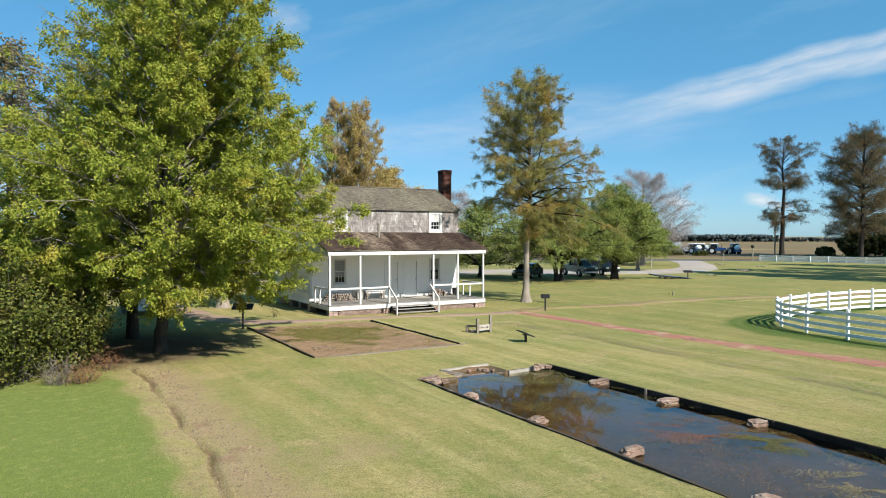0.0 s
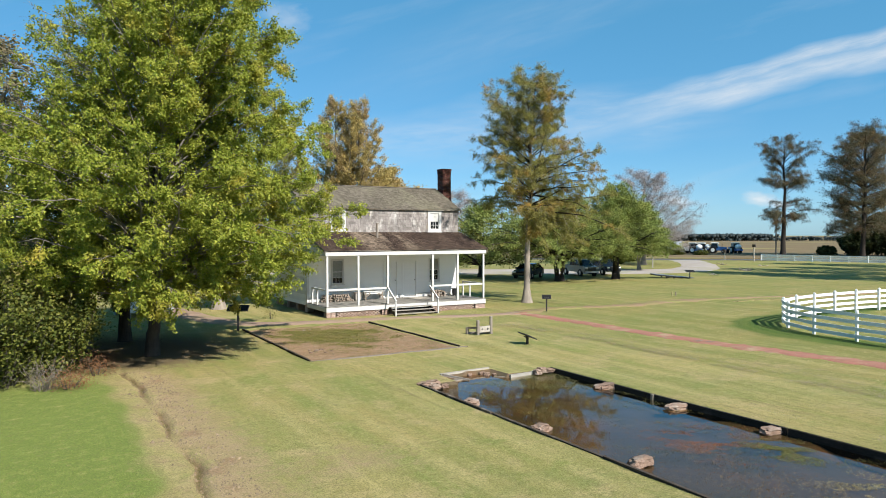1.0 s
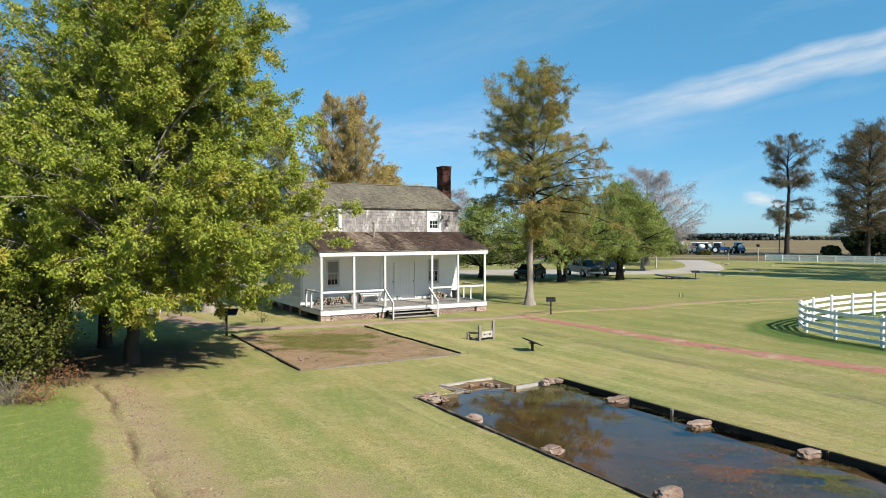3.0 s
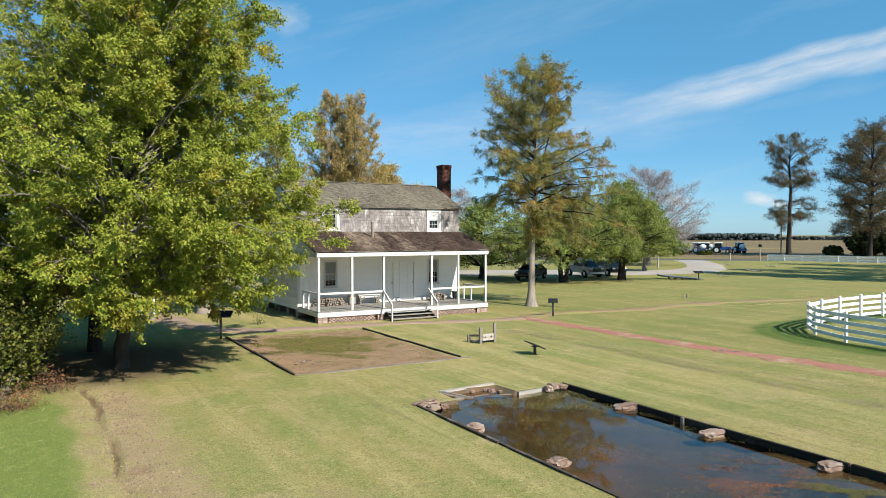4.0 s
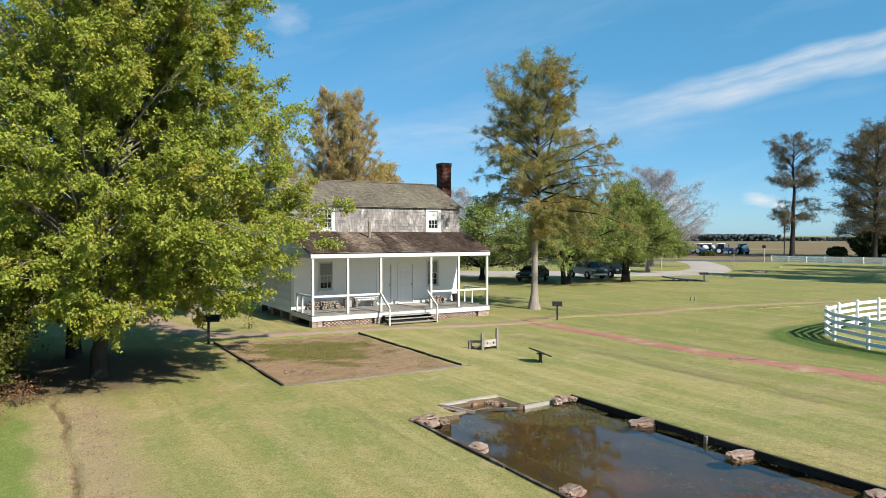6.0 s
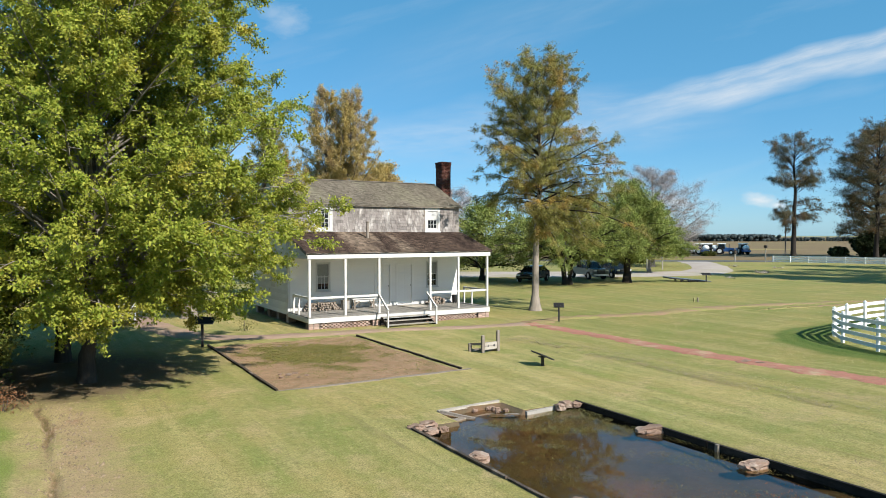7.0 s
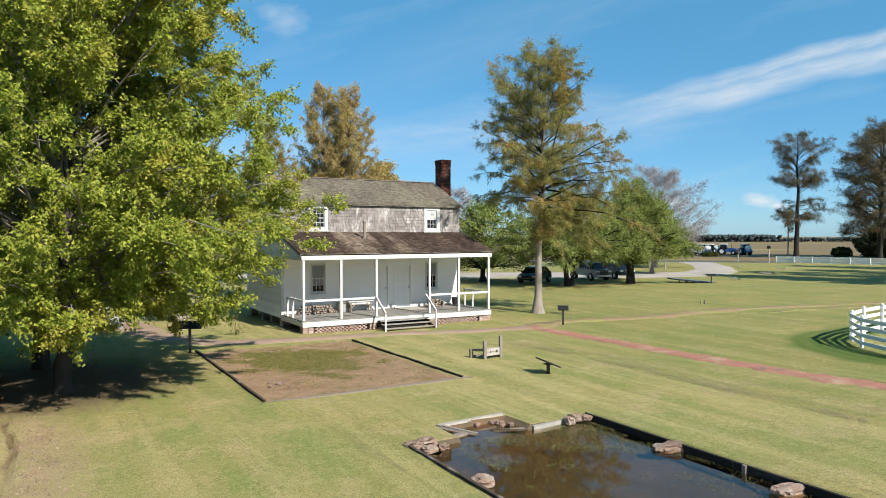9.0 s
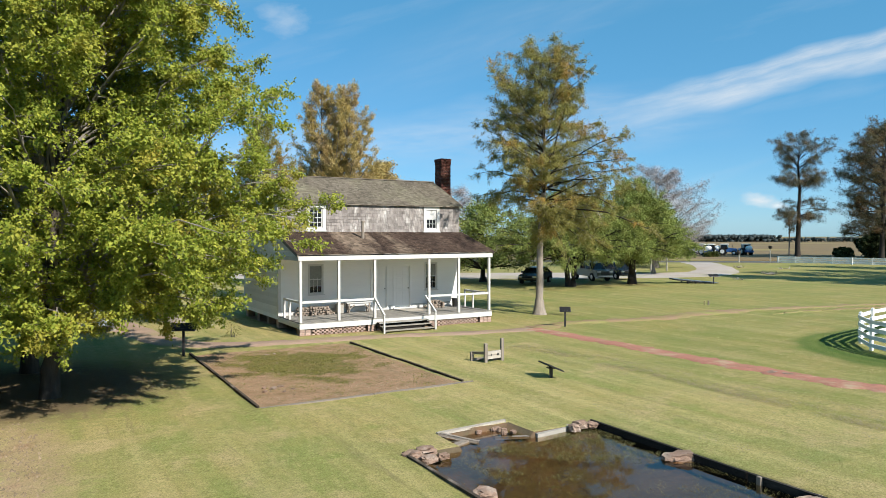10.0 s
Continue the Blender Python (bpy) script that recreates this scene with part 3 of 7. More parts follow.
strip("brick_path", [(9.6, -3.1), (9.75, -6.8), (9.75, -10.5), (9.85, -14.8), (10.3, -18), (10.75, -21.3), (11.6, -26), (13, -33)], [0.9, 0.95, 1.0, 1.05, 1.0, 1.05, 1.05, 1.05], 0.016, REDPATH, "faded red crushed brick garden path", "path", 0.45, 0.14)
strip("worn_path", [(9.9, -2.9), (12.6, -2.4), (17.2, -3.2), (22.4, -2.96), (31.0, -4.3), (39.7, -6.8), (55, -12)], [1.4, 0.9, 1.3, 1.5, 0.8, 0.8, 0.8], 0.014, FADEPATH, "faint reddish worn earth path over lawn", "path", 0.8, 0.16)
strip("worn_path", [(24.0, -4.9), (31.0, -5.9), (39.7, -8.6), (55, -14)], [0.3, 0.5, 0.55, 0.6], 0.012, FADEPATH, "faint reddish wheel track over the lawn", "path", 0.7, 0.16)
strip("front_walk", [(9.7, -3.2), (7.3, -2.9), (3.6, -1.9), (0.2, -1.35), (-2.4, -0.9), (-4.3, 0.2), (-5.4, 3.5), (-6.2, 9.6), (-6.6, 16)], [1.3, 0.95, 1.05, 1.15, 1.2, 1.4, 1.6, 1.5, 1.5], 0.014, FRONTPATH, "sandy pinkish earth walk before the porch", "path", 0.2)

# ---------------------------------------------------------------- roads and fields beyond the lawn
def sheet(name, outline, z, material, label, category, bev=0.02):
    bm = bmesh.new()
    f = bm.faces.new([bm.verts.new((x, y, z)) for x, y in outline])
    r = bmesh.ops.extrude_face_region(bm, geom=[f])
    bmesh.ops.translate(bm, verts=[g for g in r["geom"] if isinstance(g, bmesh.types.BMVert)], vec=(0, 0, -0.06))
    bmesh.ops.recalc_face_normals(bm, faces=bm.faces)
    return tagged(part(name, bm, material), label, category, kind="structure")


strip("gravel_lot", [(4, 50), (16, 41.5), (30, 33.5), (38.5, 28.3), (45, 24.6), (50.5, 22.8), (56, 23.9), (63, 28.6), (71.5, 36.2), (80, 45.5)], [10, 11, 11, 11, 9.5, 7.5, 5.5, 4.6, 4.4, 5], 0.03, GRAVEL, "pale grey gravel drive and parking lot", "drive", 0.5, 1.2)
strip("highway", [(150, -80), (122, -10), (103, 24), (91, 39), (78, 50), (58, 68), (20, 104), (-60, 180)], [6.5] * 8, 0.05, ASPHALT, "grey asphalt country road past the field", "road", 0.1, 4)
sheet("field", [(96, 42), (108, 26), (128, -12), (158, -90), (2600, -900), (2600, 2600), (-600, 2600), (-60, 190), (24, 108), (62, 71), (82, 53)], 0.08, FIELD, "tan dry harvested field reaching the horizon", "field")


# ---------------------------------------------------------------- the house
W, PD, BACK = 9.56, 2.95, 8.9          # width, porch depth, rear wall
DZ, WALL_TOP, EAVE, RIDGE = 0.55, 4.33, 5.72, 7.14
house = thing("house", "white wooden one-and-a-half-storey farmhouse with full front porch", "house")


def pierced_wall(name, x0, x1, z0, z1, holes, y, thick, material, label=""):
    """One connected wall slab with its openings cut through."""
    xs = sorted({x0, x1, *[h[0] for h in holes], *[h[1] for h in holes]})
    zs = sorted({z0, z1, *[h[2] for h in holes], *[h[3] for h in holes]})
    bm = bmesh.new()
    grid = {(i, j): bm.verts.new((x, y, z)) for i, x in enumerate(xs) for j, z in enumerate(zs)}
    for i in range(len(xs) - 1):
        for j in range(len(zs) - 1):
            cx, cz = (xs[i] + xs[i + 1]) / 2, (zs[j] + zs[j + 1]) / 2
            if not any(h[0] < cx < h[1] and h[2] < cz < h[3] for h in holes):
                bm.faces.new((grid[i, j], grid[i + 1, j], grid[i + 1, j + 1], grid[i, j + 1]))
    bmesh.ops.delete(bm, geom=[v for v in bm.verts if not v.link_faces], context="VERTS")
    r = bmesh.ops.extrude_face_region(bm, geom=list(bm.faces))
    bmesh.ops.translate(bm, verts=[g for g in r["geom"] if isinstance(g, bmesh.types.BMVert)], vec=(0, thick, 0))
    bmesh.ops.recalc_face_normals(bm, faces=bm.faces)
    return part(name, bm, material, house, label)


LOW_WIN = [(1.46, 2.06, 1.51, 2.78), (7.58, 8.16, 1.49, 2.75)]
DOORS = [(4.62, 5.36, 0.62, 2.62), (5.82, 6.64, 0.62, 2.64)]
UP_WIN = [(1.47, 2.09, 4.55, 5.46), (7.62, 8.20, 4.52, 5.46)]
pierced_wall("front_wall", 0.0, W, DZ, WALL_TOP, LOW_WIN + DOORS, PD, 0.14, WALLW, "smooth white painted board wall under the porch")
pierced_wall("upper_wall", 0.0, W, WALL_TOP, EAVE, UP_WIN, PD, 0.14, GREYWOOD)
part("rear_wall", boxes((0, W, BACK - 0.14, BACK, 0.42, EAVE)), SIDING, house)
MIDY = (PD + BACK) / 2
for name, x in (("gable_wall", 0.0), ("gable_wall", W - 0.14)):
    bm = bmesh.new()
    prof = [(PD + 0.14, 0.45), (BACK - 0.14, 0.45), (BACK - 0.14, EAVE), (MIDY, RIDGE - 0.06), (PD + 0.14, EAVE)]
    f = bm.faces.new([bm.verts.new((x, y, z)) for y, z in prof])
    r = bmesh.ops.extrude_face_region(bm, geom=[f])
    bmesh.ops.translate(bm, verts=[g for g in r["geom"] if isinstance(g, bmesh.types.BMVert)], vec=(0.14, 0, 0))
    bmesh.ops.recalc_face_normals(bm, faces=bm.faces)
    part(name, bm, SIDING, house)
part("floor_slab", boxes((0.14, W - 0.14, PD + 0.14, BACK - 0.14, 0.45, 0.58)), INSIDE, house)
part("loft_floor", boxes((0.14, W - 0.14, PD + 0.14, BACK - 0.14, 3.6, 3.75)), INSIDE, house)
part("partition", boxes((4.4, 4.5, PD + 0.14, BACK - 0.14, 0.58, 3.6)), INSIDE, house)

# corner boards, sills, baseboard
part("corner_board", boxes((-0.025, 0.11, PD - 0.025, PD, DZ, WALL_TOP), (-0.025, 0.0, PD, PD + 0.12, 0.45, EAVE), bev=0.004), WHITE, house)
part("corner_board", boxes((W - 0.11, W + 0.025, PD - 0.025, PD, DZ, WALL_TOP), bev=0.004), WHITE, house)
bm = bmesh.new()
for a, b in ((0.12, 4.5), (5.48, 5.70), (6.76, W - 0.12)):
    box(bm, a, b, PD - 0.03, PD, DZ, DZ + 0.22, bev=0.006)
part("baseboard", bm, WHITE, house)


def double_hung(x0, x1, z0, z1, y, cols, rows, shade_from, casing, parent, screen=None, cloth=None):
    """A sash window in an opening: casing, sill, two sashes with bars, a pane in each light; a blind down to shade_from."""
    w = new("window")
    w.parent = parent
    c = casing
    part("frame", boxes((x0 - c, x0, y - 0.035, y, z0 - c, z1 + c), (x1, x1 + c, y - 0.035, y, z0 - c, z1 + c),
                        (x0, x1, y - 0.035, y, z1, z1 + c), (x0, x1, y - 0.035, y, z0 - c, z0), bev=0.005), WHITE, w)
    part("sill", boxes((x0 - c - 0.03, x1 + c + 0.03, y - 0.08, y - 0.037, z0 - c - 0.02, z0 - c + 0.03), bev=0.006), WHITE, w)
    zm = (z0 + z1) / 2
    s, mun = 0.035, 0.018
    items = [(x0, x0 + s, y + 0.02, y + 0.05, z0, z1), (x1 - s, x1, y + 0.02, y + 0.05, z0, z1),
             (x0 + s, x1 - s, y + 0.02, y + 0.05, z0, z0 + s), (x0 + s, x1 - s, y + 0.02, y + 0.05, z1 - s, z1),
             (x0 + s, x1 - s, y + 0.02, y + 0.05, zm - s / 2, zm + s / 2)]
    cw = (x1 - x0 - 2 * s) / cols
    for k in range(1, cols):
        xx = x0 + s + k * cw
        items += [(xx - mun / 2, xx + mun / 2, y + 0.022, y + 0.048, z0 + s, zm - s / 2), (xx - mun / 2, xx + mun / 2, y + 0.022, y + 0.048, zm + s / 2, z1 - s)]
    for half in ((z0 + s, zm - s / 2), (zm + s / 2, z1 - s)):
        rh = (half[1] - half[0]) / rows
        for k in range(1, rows):
            zz = half[0] + k * rh
            for q in range(cols):
                items.append((x0 + s + q * cw + mun / 2, x0 + s + (q + 1) * cw - mun / 2, y + 0.022, y + 0.048, zz - mun / 2, zz + mun / 2))
    part("sash", boxes(*items), WHITE, w)
    for half in ((z0 + s, zm - s / 2), (zm + s / 2, z1 - s)):
        rh = (half[1] - half[0]) / rows
        for r in range(rows):
            for q in range(cols):
                za = half[0] + r * rh
                is_shade = za + rh * 0.5 > shade_from
                part("pane", boxes((x0 + s + q * cw, x0 + s + (q + 1) * cw, y + 0.034, y + 0.038, za, za + rh)), SHADE if is_shade else PANE, w)
    if screen:
        part("insect_screen", boxes((x0 + 0.02, x1 - 0.02, y + 0.004, y + 0.016, screen, z1 - 0.02)), cloth or SHADE, w)
    # Black sheet added behind the panes, standing in for the unlit room.
    part("dark_backing", boxes((x0 - 0.02, x1 + 0.02, y + 0.12, y + 0.135, z0 - 0.02, z1 + 0.02)), BLACK, w)


double_hung(*LOW_WIN[0], PD, 3, 2, 1.86, 0.075, house, 2.22)
double_hung(*LOW_WIN[1], PD, 3, 2, 2.05, 0.075, house, 2.17)
double_hung(*UP_WIN[0], PD, 3, 2, 9.0, 0.17, house)
double_hung(*UP_WIN[1], PD, 3, 2, 4.98, 0.17, house, 4.98, WHITE)


def panel_door(x0, x1, z0, z1, y, knob_side):
    d = part("door", boxes((x0 + 0.005, x1 - 0.005, y + 0.04, y + 0.085, z0 + 0.01, z1 - 0.005), bev=0.004), WALLW, house, "white panelled wooden front door, closed")
    c = 0.10
    part("door_casing", boxes((x0 - c, x0, y - 0.03, y, DZ, z1 + c), (x1, x1 + c, y - 0.03, y, DZ, z1 + c), (x0, x1, y - 0.03, y, z1, z1 + c), bev=0.005), WALLW, d)
    part("door_sill", boxes((x0 - c, x1 + c, y - 0.12, y + 0.04, DZ + 0.005, z0), bev=0.006), WHITE, d)
    w = x1 - x0
    for px0, px1 in ((0.12, 0.46), (0.54, 0.88)):
        for pz0, pz1 in ((0.08, 0.38), (0.46, 0.74), (0.80, 0.94)):
            h = z1 - z0
            part("door_panel", boxes((x0 + px0 * w, x0 + px1 * w, y + 0.028, y + 0.039, z0 + pz0 * h, z0 + pz1 * h), bev=0.005), WALLW, d)
    bm = bmesh.new()
    kx = x1 - 0.07 if knob_side > 0 else x0 + 0.07
    bmesh.ops.create_uvsphere(bm, u_segments=10, v_segments=8, radius=0.032, matrix=Matrix.Translation((kx, y + 0.0, z0 + 0.95)))
    rod(bm, (kx, y + 0.0, z0 + 0.95), (kx, y + 0.042, z0 + 0.95), 0.012)
    part("knob", bm, BLACK, d, "black iron door knob", smooth=True)


panel_door(*DOORS[0], PD, 1)
panel_door(*DOORS[1], PD, 1)

# lap siding on the two gable ends
def siding_mesh(length):
    bm = bmesh.new()
    prof = [(0, 0), (-0.045, 0.0), (-0.008, 0.21), (0, 0.21)]
    for y in (0, length):
        for px, pz in prof:
            bm.verts.new((px, y, pz))
    bm.verts.ensure_lookup_table()
    v = bm.verts
    for k in range(4):
        j = (k + 1) % 4
        bm.faces.new((v[k], v[j], v[4 + j], v[4 + k]))
    bm.faces.new((v[3], v[2], v[1], v[0]))
    bm.faces.new((v[4], v[5], v[6], v[7]))
    bmesh.ops.recalc_face_normals(bm, faces=bm.faces)
    me = bpy.data.meshes.new("siding_board")
    bm.to_mesh(me)
    bm.free()
    return me


full = siding_mesh(BACK - PD - 0.12)
for side in (0, 1):
    z = 0.40
    while z < RIDGE - 0.2:
        y0, y1 = PD + 0.12, BACK
        if z + 0.19 > EAVE:
            k = (z + 0.19 - EAVE) / (RIDGE - EAVE)
            y0, y1 = PD + k * (MIDY - PD) + 0.05, BACK - k * (BACK - MIDY) - 0.05
        me = full if y0 == PD + 0.12 else siding_mesh(y1 - y0)
        b = put("siding_board", me, SIDING, house)
        b.matrix_basis = Matrix.Translation((0, y0, z)) if side == 0 else pose(W, y1, z, 0, 0, 180)
        z += 0.19
# gable window on the end wall, behind the branches
part("gable_window", boxes((-0.05, -0.026, 4.9, 5.6, 1.6, 2.9), bev=0.004), WHITE, house)

# piers and crawl space
for px in (0.05, 3.0, 6.2, 9.15):
    for py in (PD + 0.1, 4.6, 6.2, 8.4):
        part("pier", boxes((px, px + 0.36, py, py + 0.4, -0.03, 0.43), bev=0.01), BRICK, house)

# porch: deck, skirt, posts, beam, rails
joist = boxes((0.05, W - 0.05, 0.06, PD, DZ - 0.16, DZ - 0.042))
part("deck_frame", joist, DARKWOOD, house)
plank = bpy.data.meshes.new("deck_plank")
bm = boxes((0, 0.142, 0, PD - 0.005 + 0.03, -0.04, 0), bev=0.004)
bm.to_mesh(plank)
bm.free()
for k in range(64):
    b = put("deck_plank", plank, DECK, house)
    b.location = (0.005 + k * 0.1495, -0.03, DZ + 0.003 * (k % 3 - 1) * 0.5)
part("skirt_board", boxes((-0.02, W + 0.02, -0.02, 0.02, 0.28, DZ - 0.043), bev=0.005), WHITE, house)
part("skirt_board", boxes((-0.02, 0.02, 0.022, PD, 0.30, DZ - 0.043), bev=0.005), WHITE, house)
part("skirt_board", boxes((W - 0.02, W + 0.02, 0.022, PD, 0.30, DZ - 0.043), bev=0.005), WHITE, house)
POSTS = [0.05, 1.74, 3.42, 6.14, 7.74, 9.46]
for x in POSTS:
    part("porch_post", boxes((x - 0.055, x + 0.055, 0.01, 0.12, DZ, 3.12), bev=0.008), WHITE, house)
part("porch_beam", boxes((-0.06, W + 0.06, -0.02, 0.14, 3.12, 3.32), bev=0.008), WHITE, house)
part("side_beam", boxes((-0.06, 0.08, 0.142, PD, 3.12, 3.30), bev=0.006), WHITE, house)
part("side_beam", boxes((W - 0.08, W + 0.06, 0.142, PD, 3.12, 3.30), bev=0.006), WHITE, house)
part("porch_ceiling", boxes((0.08, W - 0.08, 0.142, PD, 3.24, 3.27)), WALLW, house)
RZ = 1.39
for a, b in ((0, 1), (1, 2), (3, 4), (4, 5)):
    part("hand_rail", boxes((POSTS[a] + 0.055, POSTS[b] - 0.055, 0.02, 0.10, RZ - 0.05, RZ + 0.05), bev=0.006), WHITE, house)
for x in (0.05, 9.46):
    part("hand_rail", boxes((x - 0.04, x + 0.04, 0.122, 2.2, RZ - 0.045, RZ + 0.045), bev=0.006), WHITE, house)
    part("rail_post", boxes((x - 0.04, x + 0.04, 1.45, 1.53, DZ, RZ - 0.046), bev=0.005), WHITE, house)
    part("rail_post", boxes((x - 0.04, x + 0.04, 2.2, 2.28, DZ, RZ + 0.045), bev=0.005), WHITE, house)

# triangular porch roof ends of lapped boards
for x, sgn in ((0.0, -1), (W, 1)):
    for k in range(5):
        z0 = 3.30 + k * 0.19
        y0 = max(0.05, (z0 + 0.24 - 3.36) / (WALL_TOP - 3.36) * PD)
        if y0 < PD - 0.2:
            part("porch_gable_board", boxes((min(x, x + sgn * 0.02), max(x, x + sgn * 0.02), y0, PD, z0, z0 + 0.18)), SIDING, house)

# steps with open risers and rails
SX0, SX1 = 3.42, 5.88
steps = thing("porch_steps", "weathered grey wooden porch steps with white handrails", "steps")
for z, y in ((0.10, -0.98), (0.25, -0.70), (0.40, -0.42)):
    part("tread", boxes((SX0, SX1, y + 0.03, y + 0.15, z - 0.04, z), bev=0.008), STEPWOOD, steps)
    part("tread", boxes((SX0, SX1, y + 0.165, y + 0.285, z - 0.04, z), bev=0.008), STEPWOOD, steps)
for x in (SX0 + 0.02, SX1 - 0.07):
    bm = bmesh.new()
    bar(bm, (x + 0.025, -0.96, -0.03), (x + 0.025, -0.06, 0.32), 0.05, 0.15)
    part("stringer", bm, DARKWOOD, steps)
# Dark sheet behind the open treads, standing in for the shade under them.
part("gap_shade_board", boxes((SX0, SX1, -0.055, -0.023, 0.02, 0.27)), DARKWOOD, steps)
for x in (SX0 - 0.03, SX1 + 0.03):
    part("newel", boxes((x - 0.035, x + 0.035, -0.98, -0.91, -0.02, 0.76), bev=0.006), WHITE, steps, "white square newel post")
    bm = bmesh.new()
    bar(bm, (x, -0.98, 0.76), (x, 0.0, 1.42), 0.06, 0.09)
    part("stair_rail", bm, WHITE, steps, "white sloping handrail")

# pierced brick skirting
brick_me = bpy.data.meshes.new("brick")
bm = boxes((0, 0.205, 0, 0.10, 0, 0.064), bev=0.005)
bm.to_mesh(brick_me)
bm.free()
half_me = bpy.data.meshes.new("brick")
bm = boxes((0, 0.112, 0, 0.10, 0, 0.066), bev=0.004)
bm.to_mesh(half_me)
bm.free()


def pierced(x0, x1):
    s = new("brick_skirting")
    s.parent = house
    s["label"] = "pierced red brick skirting with open gaps"
    for row in range(4):
        x = x0 + (0.0 if row % 2 == 0 else 0.1)
        while x + 0.12 < x1:
            long_row = False
            b = put("brick", brick_me if long_row else half_me, BRICK, s)
            b.location = (x, 0.04, 0.0 + row * 0.07)
            x += 0.2


for a, b in ((0.55, 3.05), (6.4, 8.9)):
    pierced(a, b)


def pier_bricks(x0, x1):
    s = new("brick_pier")
    s.parent = house
    for row in range(4):
        x = x0 + (0 if row % 2 == 0 else -0.0)
        n = max(2, round((x1 - x0) / 0.215))
        for k in range(n):
            b = put("brick", brick_me, BRICK, s)
            b.location = (x0 + k * (x1 - x0) / n, 0.03 if row % 2 else 0.035, 0.0 + row * 0.07)
    part("pier_core", boxes((x0, x1 - 0.01, 0.06, 0.42, -0.03, 0.275)), MORTAR, s)


for a, b in ((0.0, 0.52), (3.08, 3.4), (6.15, 6.4), (8.92, 9.58)):
    pier_bricks(a, b)


# shingled roofs
def shingle_field(name, x0, x1, y0, z0, y1, z1, expo, wid, material, parent, label="", thick=0.02, seed=1):
    """Rows of uneven shingles up a slope from (y0, z0) to (y1, z1), joined into one part."""
    rg = random.Random(seed)
    slope = Vector((0, y1 - y0, z1 - z0))
    length = slope.length
    u = slope.normalized()
    n = Vector((0, -u.z, u.y)) if u.y > 0 else Vector((0, u.z, -u.y))
    v, f = [], []
    rows = int(math.ceil(length / expo))
    for r in range(rows):
        s0 = r * expo
        s1 = min(length, s0 + expo * 1.35)
        x = x0 - rg.random() * 0.05
        while x < x1:
            w = wid * rg.uniform(0.65, 1.35)
            xe = min(x1, x + w)
            lift, sj = thick * rg.uniform(0.7, 1.6), rg.uniform(-0.018, 0.018)
            base = len(v)
            for xx in (max(x, x0) + 0.003, xe - 0.003):
                for s, h in ((s0 + sj, lift), (s1, 0.004), (s0 + sj, -0.006)):
                    p = Vector((xx, y0, z0)) + u * s + n * h
                    v.append(tuple(p))
            a = base
            f += [(a, a + 3, a + 4, a + 1), (a + 2, a + 5, a + 3, a), (a, a + 1, a + 2, a + 2), (a + 3, a + 5, a + 4, a + 4)]
            x = xe
    f = [q for q in f if len(set(q)) == 4]
    me = raw_mesh(name, np.array(v), np.array(f))
    return tagged(put(name, me, material, parent, label), kind="stuff")


def roof_deck(x0, x1, y0, z0, y1, z1, t, name, material):
    bm = bmesh.new()
    vs = [bm.verts.new(p) for p in ((x0, y0, z0), (x1, y0, z0), (x1, y1, z1), (x0, y1, z1))]
    f = bm.faces.new(vs)
    r = bmesh.ops.extrude_face_region(bm, geom=[f])
    bmesh.ops.translate(bm, verts=[g for g in r["geom"] if isinstance(g, bmesh.types.BMVert)], vec=(0, 0, -t))
    bmesh.ops.recalc_face_normals(bm, faces=bm.faces)
    return part(name, bm, material, house)


roof_deck(-0.12, W + 0.12, -0.08, 3.39, PD - 0.002, WALL_TOP, 0.03, "porch_roof", GREYWOOD)
shingle_field("porch_roof_shingles", -0.14, W + 0.14, -0.10, 3.397, PD, WALL_TOP + 0.006, 0.165, 0.15, PROOF, house, "dark brown weathered wood porch shingles", seed=3)
sl = (RIDGE - EAVE) / (MIDY - PD)
roof_deck(-0.15, W + 0.13, PD - 0.15, EAVE + 0.03 - 0.15 * sl, MIDY, RIDGE, 0.05, "main_roof", GREYWOOD)
roof_deck(-0.15, W + 0.13, BACK + 0.15, EAVE + 0.03 - 0.15 * sl, MIDY, RIDGE, 0.05, "main_roof", GREYWOOD)
shingle_field("main_roof_shingles", -0.17, W + 0.15, PD - 0.17, EAVE + 0.037 - 0.17 * sl, MIDY, RIDGE + 0.007, 0.15, 0.16, ROOF, house, "grey-brown mossy wood roof shingles", seed=4)
shingle_field("main_roof_shingles", -0.17, W + 0.15, BACK + 0.17, EAVE + 0.037 - 0.17 * sl, MIDY, RIDGE + 0.007, 0.15, 0.16, ROOF, house, seed=5)
bm = bmesh.new()
bar(bm, (-0.17, MIDY - 0.06, RIDGE + 0.02), (W + 0.15, MIDY - 0.06, RIDGE + 0.02), 0.16, 0.03)
part("ridge_cap", bm, GREYWOOD, house)
for x in (-0.165, W + 0.125):
    bm = bmesh.new()
    bar(bm, (x + 0.02, PD - 0.15, EAVE - 0.10), (x + 0.02, MIDY, RIDGE - 0.07), 0.03, 0.14)
    bar(bm, (x + 0.02, BACK + 0.15, EAVE - 0.10), (x + 0.02, MIDY, RIDGE - 0.07), 0.03, 0.14)
    part("rake_board", bm, GREYWOOD, house)
for x in (-0.13, W + 0.10):
    bm = bmesh.new()
    bar(bm, (x + 0.015, -0.07, 3.33), (x + 0.015, PD, 4.25), 0.028, 0.11)
    part("rake_board", bm, GREYWOOD, house)

